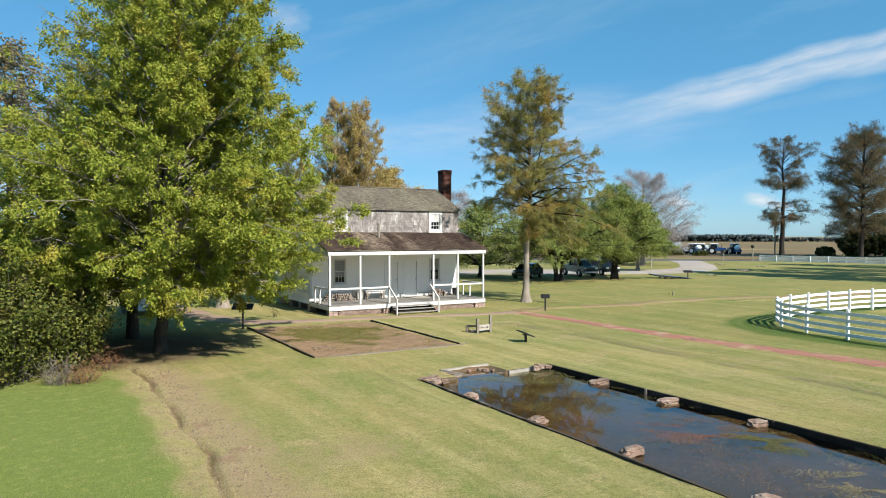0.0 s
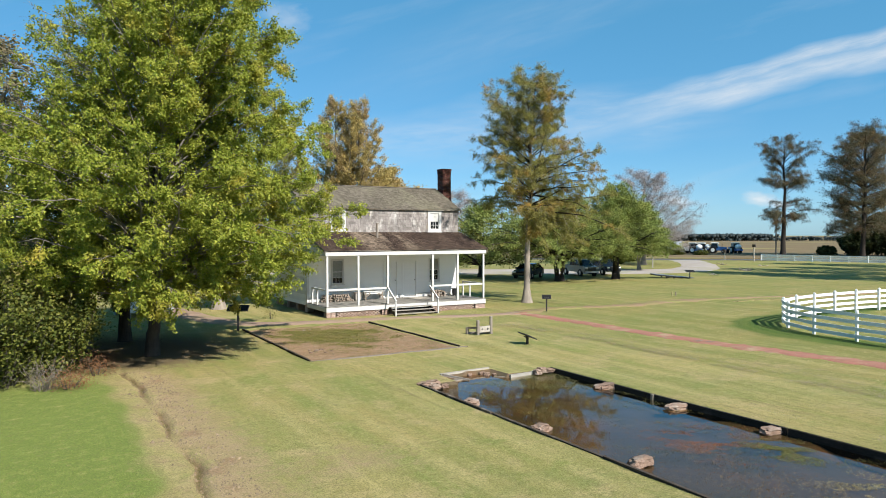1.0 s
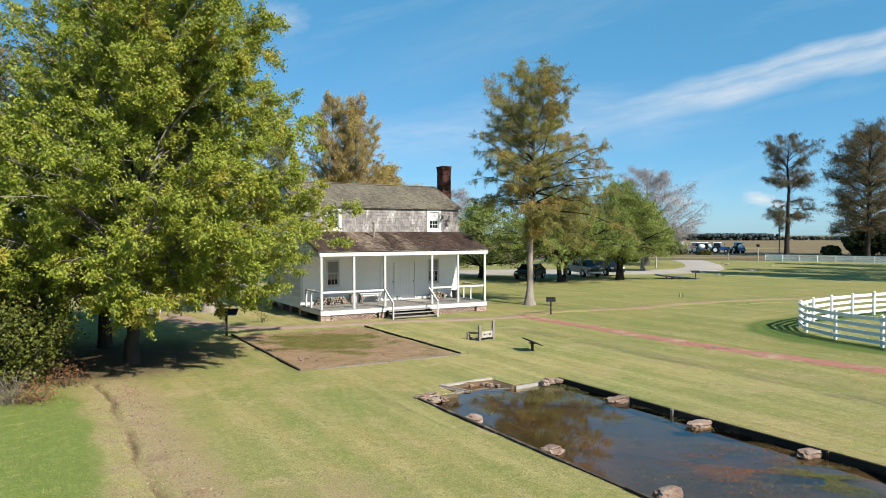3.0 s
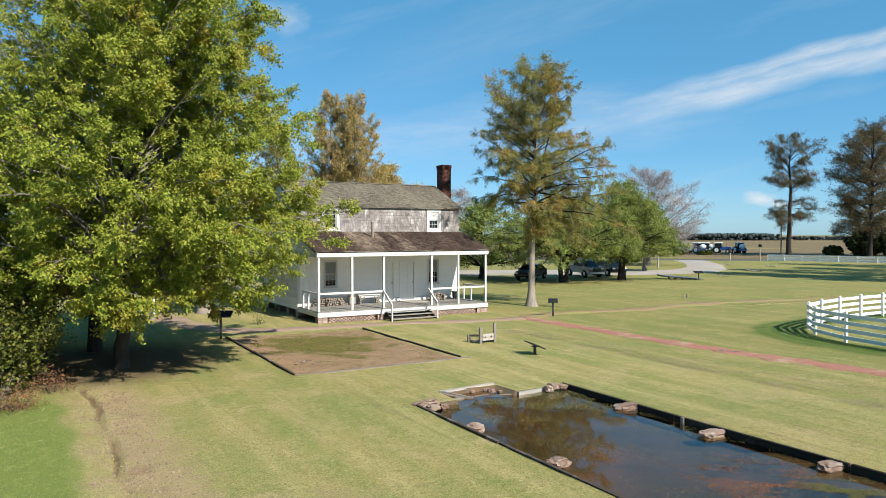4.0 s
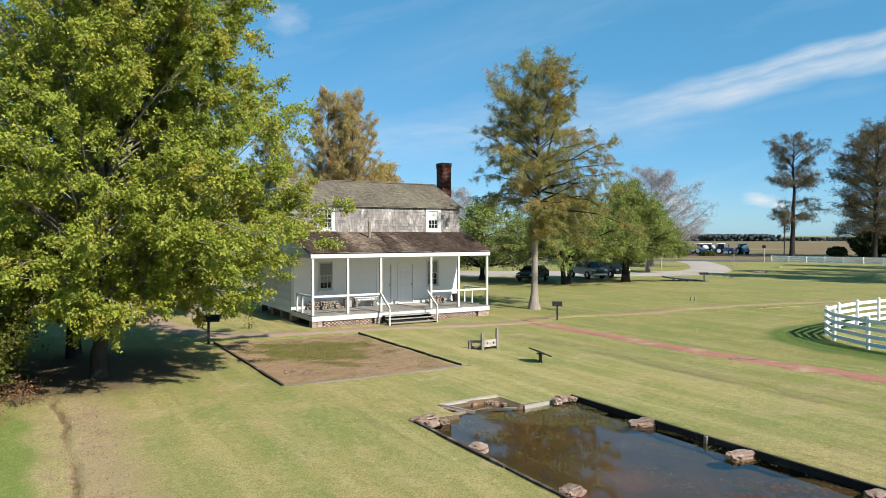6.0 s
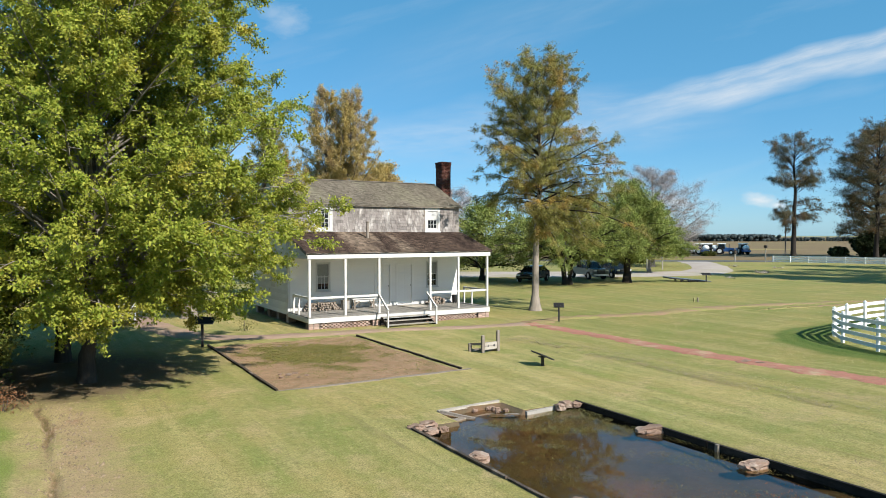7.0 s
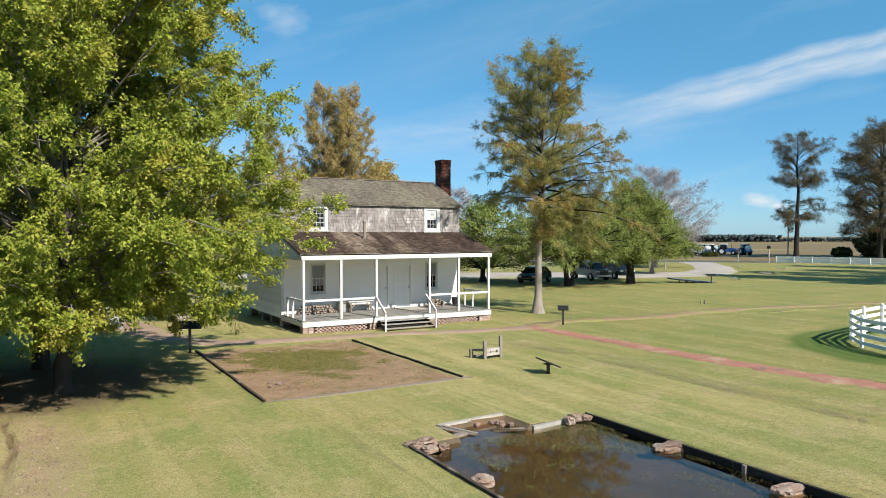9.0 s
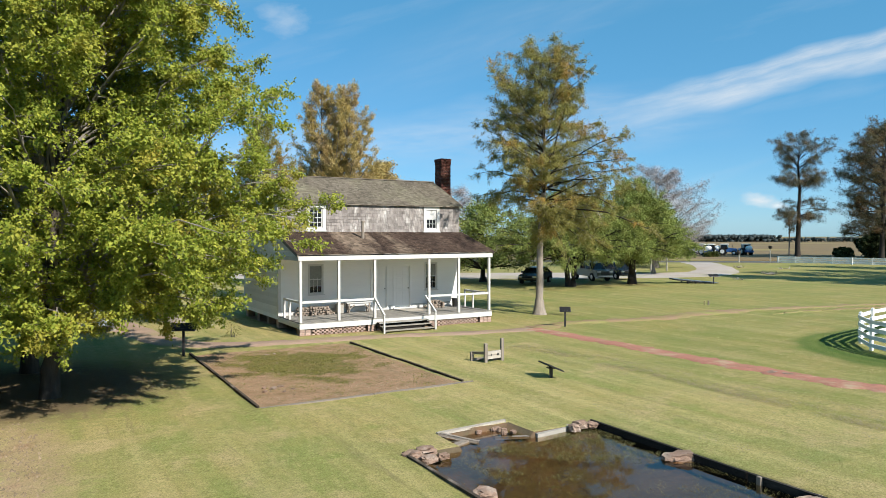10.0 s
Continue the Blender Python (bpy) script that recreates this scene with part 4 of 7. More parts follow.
# wall shingles of the upper storey, one by one
rg = random.Random(8)
sh_meshes = []
for k in range(6):
    me = bpy.data.meshes.new("wall_shingle")
    w = (0.12, 0.15, 0.175, 0.2, 0.225, 0.26)[k]
    bm = bmesh.new()
    vs = [bm.verts.new(p) for p in ((0.003, -0.03, 0), (w - 0.003, -0.026, 0.008 * (k % 3 - 1)), (w - 0.003, -0.004, 0.2), (0.003, -0.004, 0.2), (0.003, 0, 0), (w - 0.003, 0, 0.008 * (k % 3 - 1)))]
    for q in ((0, 1, 2, 3), (4, 5, 1, 0)):
        bm.faces.new([vs[i] for i in q])
    bm.faces.new((vs[0], vs[3], vs[4]))
    bm.faces.new((vs[1], vs[5], vs[2]))
    bm.to_mesh(me)
    bm.free()
    sh_meshes.append((w, me))
for row in range(9):
    z = WALL_TOP + 0.01 + row * 0.15
    for x0, x1 in ((0.0, 1.28), (2.28, 7.42), (8.38, W)):
        x = x0
        while x < x1 - 0.12:
            fit_ = [s for s in sh_meshes if x + s[0] <= x1 + 0.05] or [sh_meshes[0]]
            w, me = rg.choice(fit_)
            b = put("wall_shingle", me, SHINGLE, house)
            b.location = (x, PD - 0.002, z + rg.uniform(-0.012, 0.012))
            x += w
# Near-black strip under the eave: its shadow line put in as a board.
part("eave_shadow_strip", boxes((0.0, W, PD - 0.06, PD - 0.035, EAVE - 0.045, EAVE - 0.0)), DARKWOOD, house)

# chimney outside the far gable
def chimney():
    x0, x1, y0, y1 = 9.84, 10.44, 5.25, 5.95
    c = new("chimney")
    c.parent = house
    c["label"] = "tall sooty dark red brick chimney"
    v, f = [], []
    course = 0.078
    k = 0
    z = 0.0
    part("chimney_core", boxes((x0 + 0.012, x1 - 0.012, y0 + 0.012, y1 - 0.012, 0, 8.38)), MORTAR, c)
    part("flue", boxes((x0 + 0.15, x1 - 0.15, y0 + 0.15, y1 - 0.15, 8.35, 8.44)), BLACK, c)
    while z < 8.36:
        grow = 0.0
        if z > 8.05:
            grow = 0.015
        if z > 8.2:
            grow = 0.03
        a0, a1, b0, b1 = x0 - grow, x1 + grow, y0 - grow, y1 + grow
        off = 0.11 if k % 2 else 0.0
        segs = []
        for (p, q, axis_) in ((a0, a1, "x"), (b0, b1, "y")):
            cuts = [p] + [p + off + j * 0.215 for j in range(1, 6) if p + off + j * 0.215 < q - 0.05] + [q]
            for s, e in zip(cuts, cuts[1:]):
                if axis_ == "x":
                    segs.append((s + 0.005, e - 0.005, b0, b0 + 0.1))
                    segs.append((s + 0.005, e - 0.005, b1 - 0.1, b1))
                else:
                    s2, e2 = max(s, b0 + 0.1), min(e, b1 - 0.1)
                    if e2 - s2 > 0.03:
                        segs.append((a0, a0 + 0.1, s2 + 0.005, e2 - 0.005))
                        segs.append((a1 - 0.1, a1, s2 + 0.005, e2 - 0.005))
        for p, q, r, s in segs:
            n = len(v)
            v += [(p, r, z), (q, r, z), (q, s, z), (p, s, z), (p, r, z + 0.068), (q, r, z + 0.068), (q, s, z + 0.068), (p, s, z + 0.068)]
            f += [(n, n + 1, n + 5, n + 4), (n + 1, n + 2, n + 6, n + 5), (n + 2, n + 3, n + 7, n + 6), (n + 3, n, n + 4, n + 7), (n + 4, n + 5, n + 6, n + 7), (n + 3, n + 2, n + 1, n)]
        z += course
        k += 1
    tagged(put("chimney_bricks", raw_mesh("chimney_bricks", np.array(v), np.array(f)), CHIMB, c), kind="stuff")
    part("chimney_base", boxes((9.6, 10.5, 5.1, 6.4, 0, 3.2), (9.6, 10.5, 5.15, 6.2, 3.2, 4.2), bev=0.04), CHIMB, c)


chimney()

# vent pipe through the porch roof
bm = bmesh.new()
rod(bm, (3.69, 1.95, 3.9), (3.69, 1.95, 4.80), 0.07, sides=14)
vent = tagged(part("vent_pipe", bm, GREYWOOD, None), "grey metal vent pipe through the porch roof", "vent pipe")
bm = bmesh.new()
rod(bm, (3.69, 1.95, 4.801), (3.69, 1.95, 4.85), 0.09, sides=14)
part("pipe_cap", bm, GREYWOOD, vent)


# ---------------------------------------------------------------- things on the porch
def wood_pile(x0, x1, y0, rows, seed, label):
    rg = random.Random(seed)
    t = thing("firewood_pile", label, "firewood", Matrix.Identity(4))
    for r in range(rows):
        x = x0 + r * 0.07 + rg.uniform(0, 0.05)
        while x < x1 - r * 0.09:
            rad = rg.uniform(0.032, 0.062)
            z = DZ + 0.06 + r * 0.095 + rg.uniform(-0.015, 0.015)
            bm = bmesh.new()
            rod(bm, (x, y0 + rg.uniform(-0.12, 0.06), z), (x + rg.uniform(-0.09, 0.09), y0 + 0.36, z + rg.uniform(-0.02, 0.02)), rad, rad * rg.uniform(0.75, 1.0), sides=rg.choice((3, 4, 5, 7)))
            part("log", bm, LOGEND, t)
            x += rad * rg.uniform(1.75, 2.2)
    return t


wood_pile(0.62, 2.42, 2.35, 4, 5, "stack of split firewood logs against the porch wall")
wood_pile(7.35, 8.35, 2.3, 4, 6, "small stack of split firewood on the porch")
bench = thing("porch_bench", "low white painted wooden bench on the porch", "bench")
part("seat", boxes((3.05, 4.35, 2.35, 2.75, 1.0, 1.05), bev=0.008), WHITE, bench)
part("front_apron", boxes((3.12, 4.28, 2.40, 2.425, 0.88, 0.999), bev=0.004), WHITE, bench)
for x in (3.15, 4.17):
    for y in (2.38, 2.66):
        part("leg", boxes((x, x + 0.08, y, y + 0.06, DZ + 0.003, 0.999), bev=0.005), GREYWOOD, bench)
    bm = bmesh.new()
    bar(bm, (x + 0.04, 2.37, 0.72), (x + (0.28 if x < 3.5 else -0.2), 2.37, 0.92), 0.03, 0.05)
    part("brace", bm, GREYWOOD, bench)
bin_ = thing("wood_box", "grey lidded bin standing by the firewood", "bin")
part("bin_body", boxes((2.55, 2.9, 2.3, 2.65, DZ + 0.003, 0.98), bev=0.03), CONC, bin_)
part("bin_lid", boxes((2.53, 2.92, 2.28, 2.67, 0.98, 1.02), bev=0.01), GREYWOOD, bin_)
kettle = thing("iron_pot", "black iron pot on the porch floor", "pot")
bm = bmesh.new()
rod(bm, (8.95, 2.3, DZ + 0.06), (8.95, 2.3, DZ + 0.42), 0.17, 0.21, 18)
part("pot_body", bm, BLACK, kettle)
bm = bmesh.new()
rod(bm, (8.95, 2.3, DZ + 0.42), (8.95, 2.3, DZ + 0.45), 0.23, 0.23, 18)
part("pot_rim", bm, BLACK, kettle)
for a in range(3):
    bm = bmesh.new()
    rod(bm, (8.95 + 0.12 * math.cos(a * 2.1), 2.3 + 0.12 * math.sin(a * 2.1), DZ + 0.003), (8.95 + 0.12 * math.cos(a * 2.1), 2.3 + 0.12 * math.sin(a * 2.1), DZ + 0.08), 0.02)
    part("foot", bm, BLACK, kettle)
mat_ = tagged(part("door_mat", boxes((5.7, 6.8, 1.6, 2.5, DZ + 0.006, DZ + 0.024), bev=0.004), PALEWOOD), "faded tan mat before the front door", "mat")

# ---------------------------------------------------------------- pond
wx0, wx1, wy0, wy1 = POND
wv = np.array([(wx0, wy0, -0.115), (wx1, wy0, -0.115), (wx1, wy1, -0.115), (-0.25, wy1, -0.115), (-0.25, -14.97, -0.115), (-2.1, -14.97, -0.115), (-2.1, wy1, -0.115), (wx0, wy1, -0.115)])
bm = bmesh.new()
bm.faces.new([bm.verts.new(p) for p in wv])
tagged(part("water", bm, WATER), "dark still pond water reflecting sky and trees", "water", kind="structure")
tagged(bpy.data.objects["water"], kind="structure")


def timber(name, a, b, w, h, material, label, category, group=""):
    bm = bmesh.new()
    n = max(1, int((Vector(b) - Vector(a)).length / 0.6))
    bar(bm, a, b, w, h, 0.008)
    return tagged(part(name, bm, material), label, category, group)


rg = random.Random(12)
for x, sgn in ((wx1 - 0.045, 1), (wx0 - 0.02, -1)):
    y = wy1 + 0.05
    while y > -31.5:
        length = 3.95 if sgn > 0 else 3.65
        zz = 0.03 if sgn > 0 else 0.052
        timber("pond_board", (x + rg.uniform(-0.015, 0.015), y, -0.13 + zz + rg.uniform(-0.02, 0.01)), (x + rg.uniform(-0.015, 0.015), y - length + 0.05, -0.13 + zz + rg.uniform(-0.02, 0.01)), 0.05, 0.26,
               DARKWOOD if sgn > 0 else BEDWOOD, "dark weathered plank edging the pond", "edging board", "pond edging")
        y -= length
tagged(part("edging_stake", boxes((wx1 - 0.14, wx1 - 0.075, -20.03, -19.95, -0.3, 0.03), bev=0.008), GREYWOOD), "grey wooden stake holding the pond edging", "stake")
timber("sill_board", (-2.08, -14.93, 0.0), (-0.3, -14.86, 0.015), 0.07, 0.06, PALEWOOD, "bleached timber along the pond's end", "timber")
timber("fallen_board", (-2.03, -14.97, 0.0), (-1.45, -15.55, -0.115), 0.07, 0.06, GREYWOOD, "weathered board leaning into the pond", "timber")
timber("fallen_board", (-2.55, -15.75, -0.06), (-1.55, -15.35, -0.12), 0.1, 0.07, GREYWOOD, "weathered board lying at the pond's edge", "timber")
timber("stone_sill", (-0.22, -15.86, -0.12), (0.79, -15.80, -0.10), 0.12, 0.18, CONC, "pale concrete sill at the pond's end", "sill")
timber("sunken_board", (-0.9, -15.35, -0.16), (-0.3, -15.75, -0.12), 0.08, 0.05, GREYWOOD, "dark rotten board sunk in the mud", "timber")


def rock(x, y, z, sx, sy, sz, seed, label="rough pinkish sandstone block at the pond edge", group="pond rocks"):
    bm = bmesh.new()
    bmesh.ops.create_icosphere(bm, subdivisions=3, radius=1.0)
    off = Vector((seed * 3.7, seed * 1.9, seed * 5.3))
    for v in bm.verts:
        c = v.co
        k = 0.9 + 0.3 * noise.noise(c * 1.1 + off) - 0.3 * abs(noise.noise(c * 2.3 + off)) + 0.22 * noise.noise(c * 3.7 + off) + 0.12 * noise.noise(c * 8 + off)
        c = Vector([math.copysign(abs(q) ** 0.62, q) for q in c]) * k
        strata = 0.05 * math.sin(c.z * 9 + seed)
        v.co = Vector((c.x * sx * 0.9 * (1 + strata), c.y * sy * 0.9 * (1 + strata), c.z * sz * 0.8))
    ob = part("rock", bm, ROCK)
    ob.matrix_basis = pose(x, y, z, rg.uniform(-6, 6), rg.uniform(-6, 6), rg.uniform(-40, 40))
    return tagged(ob, label, "rock", group)


for k, (x, y, sx, sy, sz, z) in enumerate([(1.22, -18.4, 0.36, 0.2, 0.13, -0.06), (1.18, -20.95, 0.42, 0.2, 0.13, -0.08), (1.2, -23.4, 0.33, 0.21, 0.14, -0.07), (1.15, -27.0, 0.3, 0.2, 0.14, -0.06),
                                        (-3.05, -18.15, 0.26, 0.18, 0.12, -0.03), (-2.95, -20.75, 0.3, 0.2, 0.13, -0.05), (-2.75, -23.45, 0.3, 0.19, 0.14, -0.06), (-2.7, -26.3, 0.32, 0.2, 0.13, -0.06),
                                        (0.72, -16.0, 0.15, 0.14, 0.12, -0.02), (0.98, -15.9, 0.24, 0.17, 0.13, 0.0), (1.22, -16.02, 0.15, 0.13, 0.11, -0.02),
                                        (-3.2, -15.95, 0.2, 0.2, 0.12, 0.02), (-2.85, -15.85, 0.24, 0.2, 0.11, 0.02), (-3.0, -16.25, 0.2, 0.15, 0.1, 0.0), (-2.62, -16.1, 0.15, 0.12, 0.09, -0.05)]):
    rock(x, y, z, sx, sy, sz, k + 1)
for k, (x, y, s) in enumerate([(-3.75, -8.9, 0.1), (-3.5, -8.75, 0.09), (-4.05, -9.15, 0.07), (-3.95, -8.7, 0.06), (-3.3, -9.2, 0.06), (-3.6, -9.4, 0.05), (-2.4, -3.6, 0.08), (-2.1, -3.5, 0.06)]):
    rock(x, y, -0.01, s * 1.3, s, s * 0.6, 40 + k, "small pale stone lying on the bare bed", "bed stones")

for k in range(7):
    rock(-0.75 + rg.uniform(-0.45, 0.4), -15.15 + rg.uniform(-0.3, 0.2), -0.09, rg.uniform(0.06, 0.12), rg.uniform(0.05, 0.09), 0.06, 60 + k, "small rubble stone in the muddy end of the pond", "pond rubble")
rock(9.62, -14.5, 0.0, 0.45, 0.22, 0.04, 70, "flat pale stone lying across the brick path", "path stones")
rock(10.05, -14.9, 0.0, 0.3, 0.2, 0.035, 71, "flat pale stone lying across the brick path", "path stones")

# ---------------------------------------------------------------- bare bed edging
for a, b, h in (((-4.72, -10.95), (-4.72, -6.8), 0.14), ((-4.72, -6.75), (-4.72, -2.2), 0.14), ((1.09, -10.9), (1.09, -6.9), 0.13), ((1.09, -6.85), (1.09, -2.7), 0.13)):
    timber("bed_board", (*a, 0.02), (*b, 0.03), 0.05, h - 0.045, BEDWOOD, "dark timber edging of the bare garden bed", "edging board", "bed edging")
for x0, x1 in ((-4.68, -1.75), (-1.7, 1.35)):
    timber("bed_board", (x0, -10.97, 0.0), (x1, -11.0, 0.0), 0.08, 0.05, GREYWOOD, "pale worn timber at the front of the garden bed", "edging board", "bed edging")


# ---------------------------------------------------------------- fence of the paddock
def fence_line():
    pts = [(14.7, -27.9), (14.75, -25.9), (14.8, -23.9), (14.85, -21.9), (15.0, -19.9), (15.25, -17.9), (15.75, -15.9), (16.75, -14.1), (18.1, -13.0), (19.9, -12.5), (21.9, -12.2), (23.9, -12.1), (25.85, -12.13), (27.8, -12.3), (29.8, -12.5), (31.8, -12.7), (33.8, -13.0), (35.8, -13.4)]
    fence = thing("paddock_fence", "white four-rail wooden paddock fence, curving at the corner", "fence")
    pts = [(x - 0.28, y + 0.15) for x, y in pts]
    for x, y in pts:
        part("post", boxes((x - 0.05, x + 0.05, y - 0.05, y + 0.05, -0.05, 1.17), bev=0.006), FENCEW, fence)
        bm = bmesh.new()
        bmesh.ops.create_cone(bm, cap_ends=True, segments=4, radius1=0.08, radius2=0.01, depth=0.06, matrix=Matrix.Translation((x, y, 1.203)) @ Matrix.Rotation(radians(45), 4, "Z"))
        part("post_cap", bm, FENCEW, fence)
    for k in range(len(pts) - 1):
        a, b = Vector((*pts[k], 0)), Vector((*pts[k + 1], 0))
        d = (b - a).normalized()
        out = Vector((-d.y, d.x, 0)) * 0.075
        for z in (0.2, 0.48, 0.76, 1.04):
            bm = bmesh.new()
            bar(bm, a + out + Vector((0, 0, z)), b + out + Vector((0, 0, z)), 0.03, 0.14)
            part("rail", bm, FENCEW, fence)


fence_line()


def far_fence():
    fence = thing("roadside_fence", "long low white rail fence by the road", "fence")
    a, b = Vector((88.6, 37.2, 0)), Vector((110, -46, 0))
    n = 34
    for k in range(n + 1):
        p = a.lerp(b, k / n)
        part("post", boxes((p.x - 0.07, p.x + 0.07, p.y - 0.07, p.y + 0.07, -0.05, 0.98), bev=0.01), FENCEW, fence)
    for z in (0.17, 0.42, 0.67, 0.92):
        bm = bmesh.new()
        bar(bm, a + Vector((0, 0, z)), b + Vector((0, 0, z)), 0.04, 0.19)
        part("rail", bm, FENCEW, fence)


far_fence()


# ---------------------------------------------------------------- signs
def sign(x, y, turn, height, wide, deep, tilt, label, legs=1):
    s = thing("sign", label, "sign", pose(x, y, 0, 0, 0, turn))
    bm = bmesh.new()
    box(bm, -wide / 2, wide / 2, -deep / 2, deep / 2, -0.02, 0.02, bev=0.006)
    p = part("panel", bm, BLACK, s)
    p.matrix_basis = pose(0, 0, height, tilt, 0, 0)
    bm = bmesh.new()
    box(bm, -wide / 2 + 0.03, wide / 2 - 0.03, -deep / 2 + 0.03, deep / 2 - 0.03, 0.0205, 0.024)
    q = part("panel_face", bm, PANEL, p)
    for k in range(legs):
        xx = (k - (legs - 1) / 2) * wide * 0.6
        part("sign_post", boxes((xx - 0.04, xx + 0.04, -0.04, 0.04, -0.05, height - 0.01), bev=0.005), BLACK, s)
    part("bracket", boxes((-0.12, 0.12, -0.1, 0.1, height - 0.06, height - 0.03)), BLACK, s)
    return s


sign(3.62, -11.7, 78, 0.33, 0.72, 0.52, 24, "low black tilted information panel on one post in the lawn")
sign(-4.95, -2.35, -30, 1.0, 0.92, 0.42, 32, "black tilted information panel on a post by the bed")
sign(11.35, -3.3, -35, 0.8, 0.5, 0.27, 52, "small dark information panel on a post by the path")
sign(40.85, 11.7, -30, 0.72, 0.85, 0.5, 20, "black information panel beside a flat sheet")
sh = thing("metal_sheet", "flat blue-grey metal trailer ramp propped on the lawn", "metal sheet")
SHEETM = simple("blue_grey_metal", (0.20, 0.25, 0.30), (0.14, 0.18, 0.22), 2.0, 20, 0.5, 0.3)
low_end, high_end, across = Vector((41.4, 11.55, 0.05)), Vector((38.45, 13.85, 0.40)), Vector((0.505, 0.863, 0))
for k in range(6):
    bm = bmesh.new()
    off = across * (0.15 + 0.27 * k)
    bar(bm, high_end + off, low_end + off, 0.262, 0.04)
    part("sheet_top", bm, SHEETM, sh)
for k in (0.0, 0.8, 1.6):
    bm = bmesh.new()
    off = across * k + Vector((0, 0, -0.07))
    bar(bm, high_end.lerp(low_end, 0.02) + off, high_end.lerp(low_end, 0.85) + off, 0.06, 0.10)
    part("side_rail", bm, BLACK, sh)
for f in (0.3, 0.48, 0.68):
    p = high_end.lerp(low_end, f)
    for k in (0.02, 1.58):
        q = p + across * k
        part("sheet_leg", boxes((q.x - 0.06, q.x + 0.06, q.y - 0.05, q.y + 0.05, -0.02, p.z - 0.09)), BLACK, sh)


# ---------------------------------------------------------------- wooden stocks
def stocks():
    t = thing("wooden_stocks", "weathered grey wooden stocks with holed plank between posts", "stocks")
    A, B, C = Vector((3.32, -8.74, 0)), Vector((4.03, -8.66, 0)), Vector((3.15, -8.17, 0))
    for p, h in ((A, 0.62), (B, 0.74), (C, 0.28)):
        bm = bmesh.new()
        box(bm, p.x - 0.055, p.x + 0.055, p.y - 0.05, p.y + 0.05, -0.05, h, bev=0.012)
        part("post", bm, GREYWOOD, t)
    for z in (0.16, 0.29):
        bm = bmesh.new()
        bar(bm, A + Vector((0.065, 0, z)), B + Vector((-0.065, 0, z)), 0.05, 0.12, 0.006)
        part("plank", bm, PALEWOOD, t, "pale bleached plank with leg holes")
    for k in (0.3, 0.72):
        p = A.lerp(B, k)
        bm = bmesh.new()
        rod(bm, (p.x, p.y - 0.03, 0.225), (p.x, p.y + 0.03, 0.225), 0.04, sides=14)
        part("leg_hole", bm, BLACK, t)
    bm = bmesh.new()
    bar(bm, C + Vector((0, 0, 0.25)), A + Vector((0, 0.06, 0.3)), 0.06, 0.08, 0.006)
    part("side_beam", bm, GREYWOOD, t)
    bm = bmesh.new()
    bar(bm, C + Vector((0, 0, 0.04)), B + Vector((0, 0.1, 0.04)), 0.09, 0.07, 0.006)
    part("ground_beam", bm, GREYWOOD, t)


stocks()
for x, y in ((25.0, 0.0), (25.2, -0.12)):
    tagged(part("marker_stake", boxes((x - 0.04, x + 0.04, y - 0.04, y + 0.04, -0.02, 0.27), bev=0.01), simple("yellow_paint", (0.42, 0.37, 0.18), (0.34, 0.30, 0.15)) if x < 25.1 else GREYWOOD), "short yellowish marker stake in the lawn", "stake")


# ---------------------------------------------------------------- plants
def tubes_to_mesh(name, tubes, sides=6):
    vv, ff, base = [], [], 0
    ring = np.arange(sides) * 2 * np.pi / sides
    for pts, rad in tubes:
        pts, rad = np.asarray(pts, float), np.asarray(rad, float)
        n = len(pts)
        d = np.gradient(pts, axis=0)
        d /= np.linalg.norm(d, axis=1, keepdims=True) + 1e-9
        ref = np.where(np.abs(d[:, 2:3]) > 0.9, np.array([[1.0, 0, 0]]), np.array([[0, 0, 1.0]]))
        s = np.cross(d, ref)
        s /= np.linalg.norm(s, axis=1, keepdims=True) + 1e-9
        u = np.cross(s, d)
        v = pts[:, None, :] + rad[:, None, None] * (np.cos(ring)[None, :, None] * s[:, None, :] + np.sin(ring)[None, :, None] * u[:, None, :])
        vv.append(v.reshape(-1, 3))
        i = np.arange(n - 1)[:, None] * sides + np.arange(sides)[None, :]
        j = np.arange(n - 1)[:, None] * sides + (np.arange(sides)[None, :] + 1) % sides
        ff.append(np.stack([i, j, j + sides, i + sides], -1).reshape(-1, 4) + base)
        base += n * sides
    return raw_mesh(name, np.concatenate(vv), np.concatenate(ff), smooth=True)


def leaves_to_mesh(name, centres, length, width, g, droop=0.0, flat=0.9, outward=0.0):
    """One folded leaf at each centre, turned at random."""
    n = len(centres)
    a = g.normal(size=(n, 3))
    a[:, 2] = a[:, 2] * 0.6 - droop
    a /= np.linalg.norm(a, axis=1, keepdims=True)
    nn = g.normal(size=(n, 3)) + np.array([0, 0, flat])
    if outward:
        out = centres * np.array([1, 1, 0.0])
        nn += outward * out / (np.linalg.norm(out, axis=1, keepdims=True) + 1e-6)
    b = np.cross(a, nn)
    b /= np.linalg.norm(b, axis=1, keepdims=True) + 1e-9
    nn = np.cross(b, a)
    L = length * g.uniform(0.65, 1.3, (n, 1))
    Wd = width * g.uniform(0.7, 1.25, (n, 1))
    p0 = centres - a * L * 0.5
    p2 = centres + a * L * 0.5
    mid = centres - a * L * 0.08
    p1 = mid + b * Wd * 0.5 + nn * Wd * 0.18
    p3 = mid - b * Wd * 0.5 + nn * Wd * 0.18
    v = np.stack([p0, p1, p2, p3], 1).reshape(-1, 3)
    f = np.arange(n * 4).reshape(-1, 4)
    return raw_mesh(name, v, f)


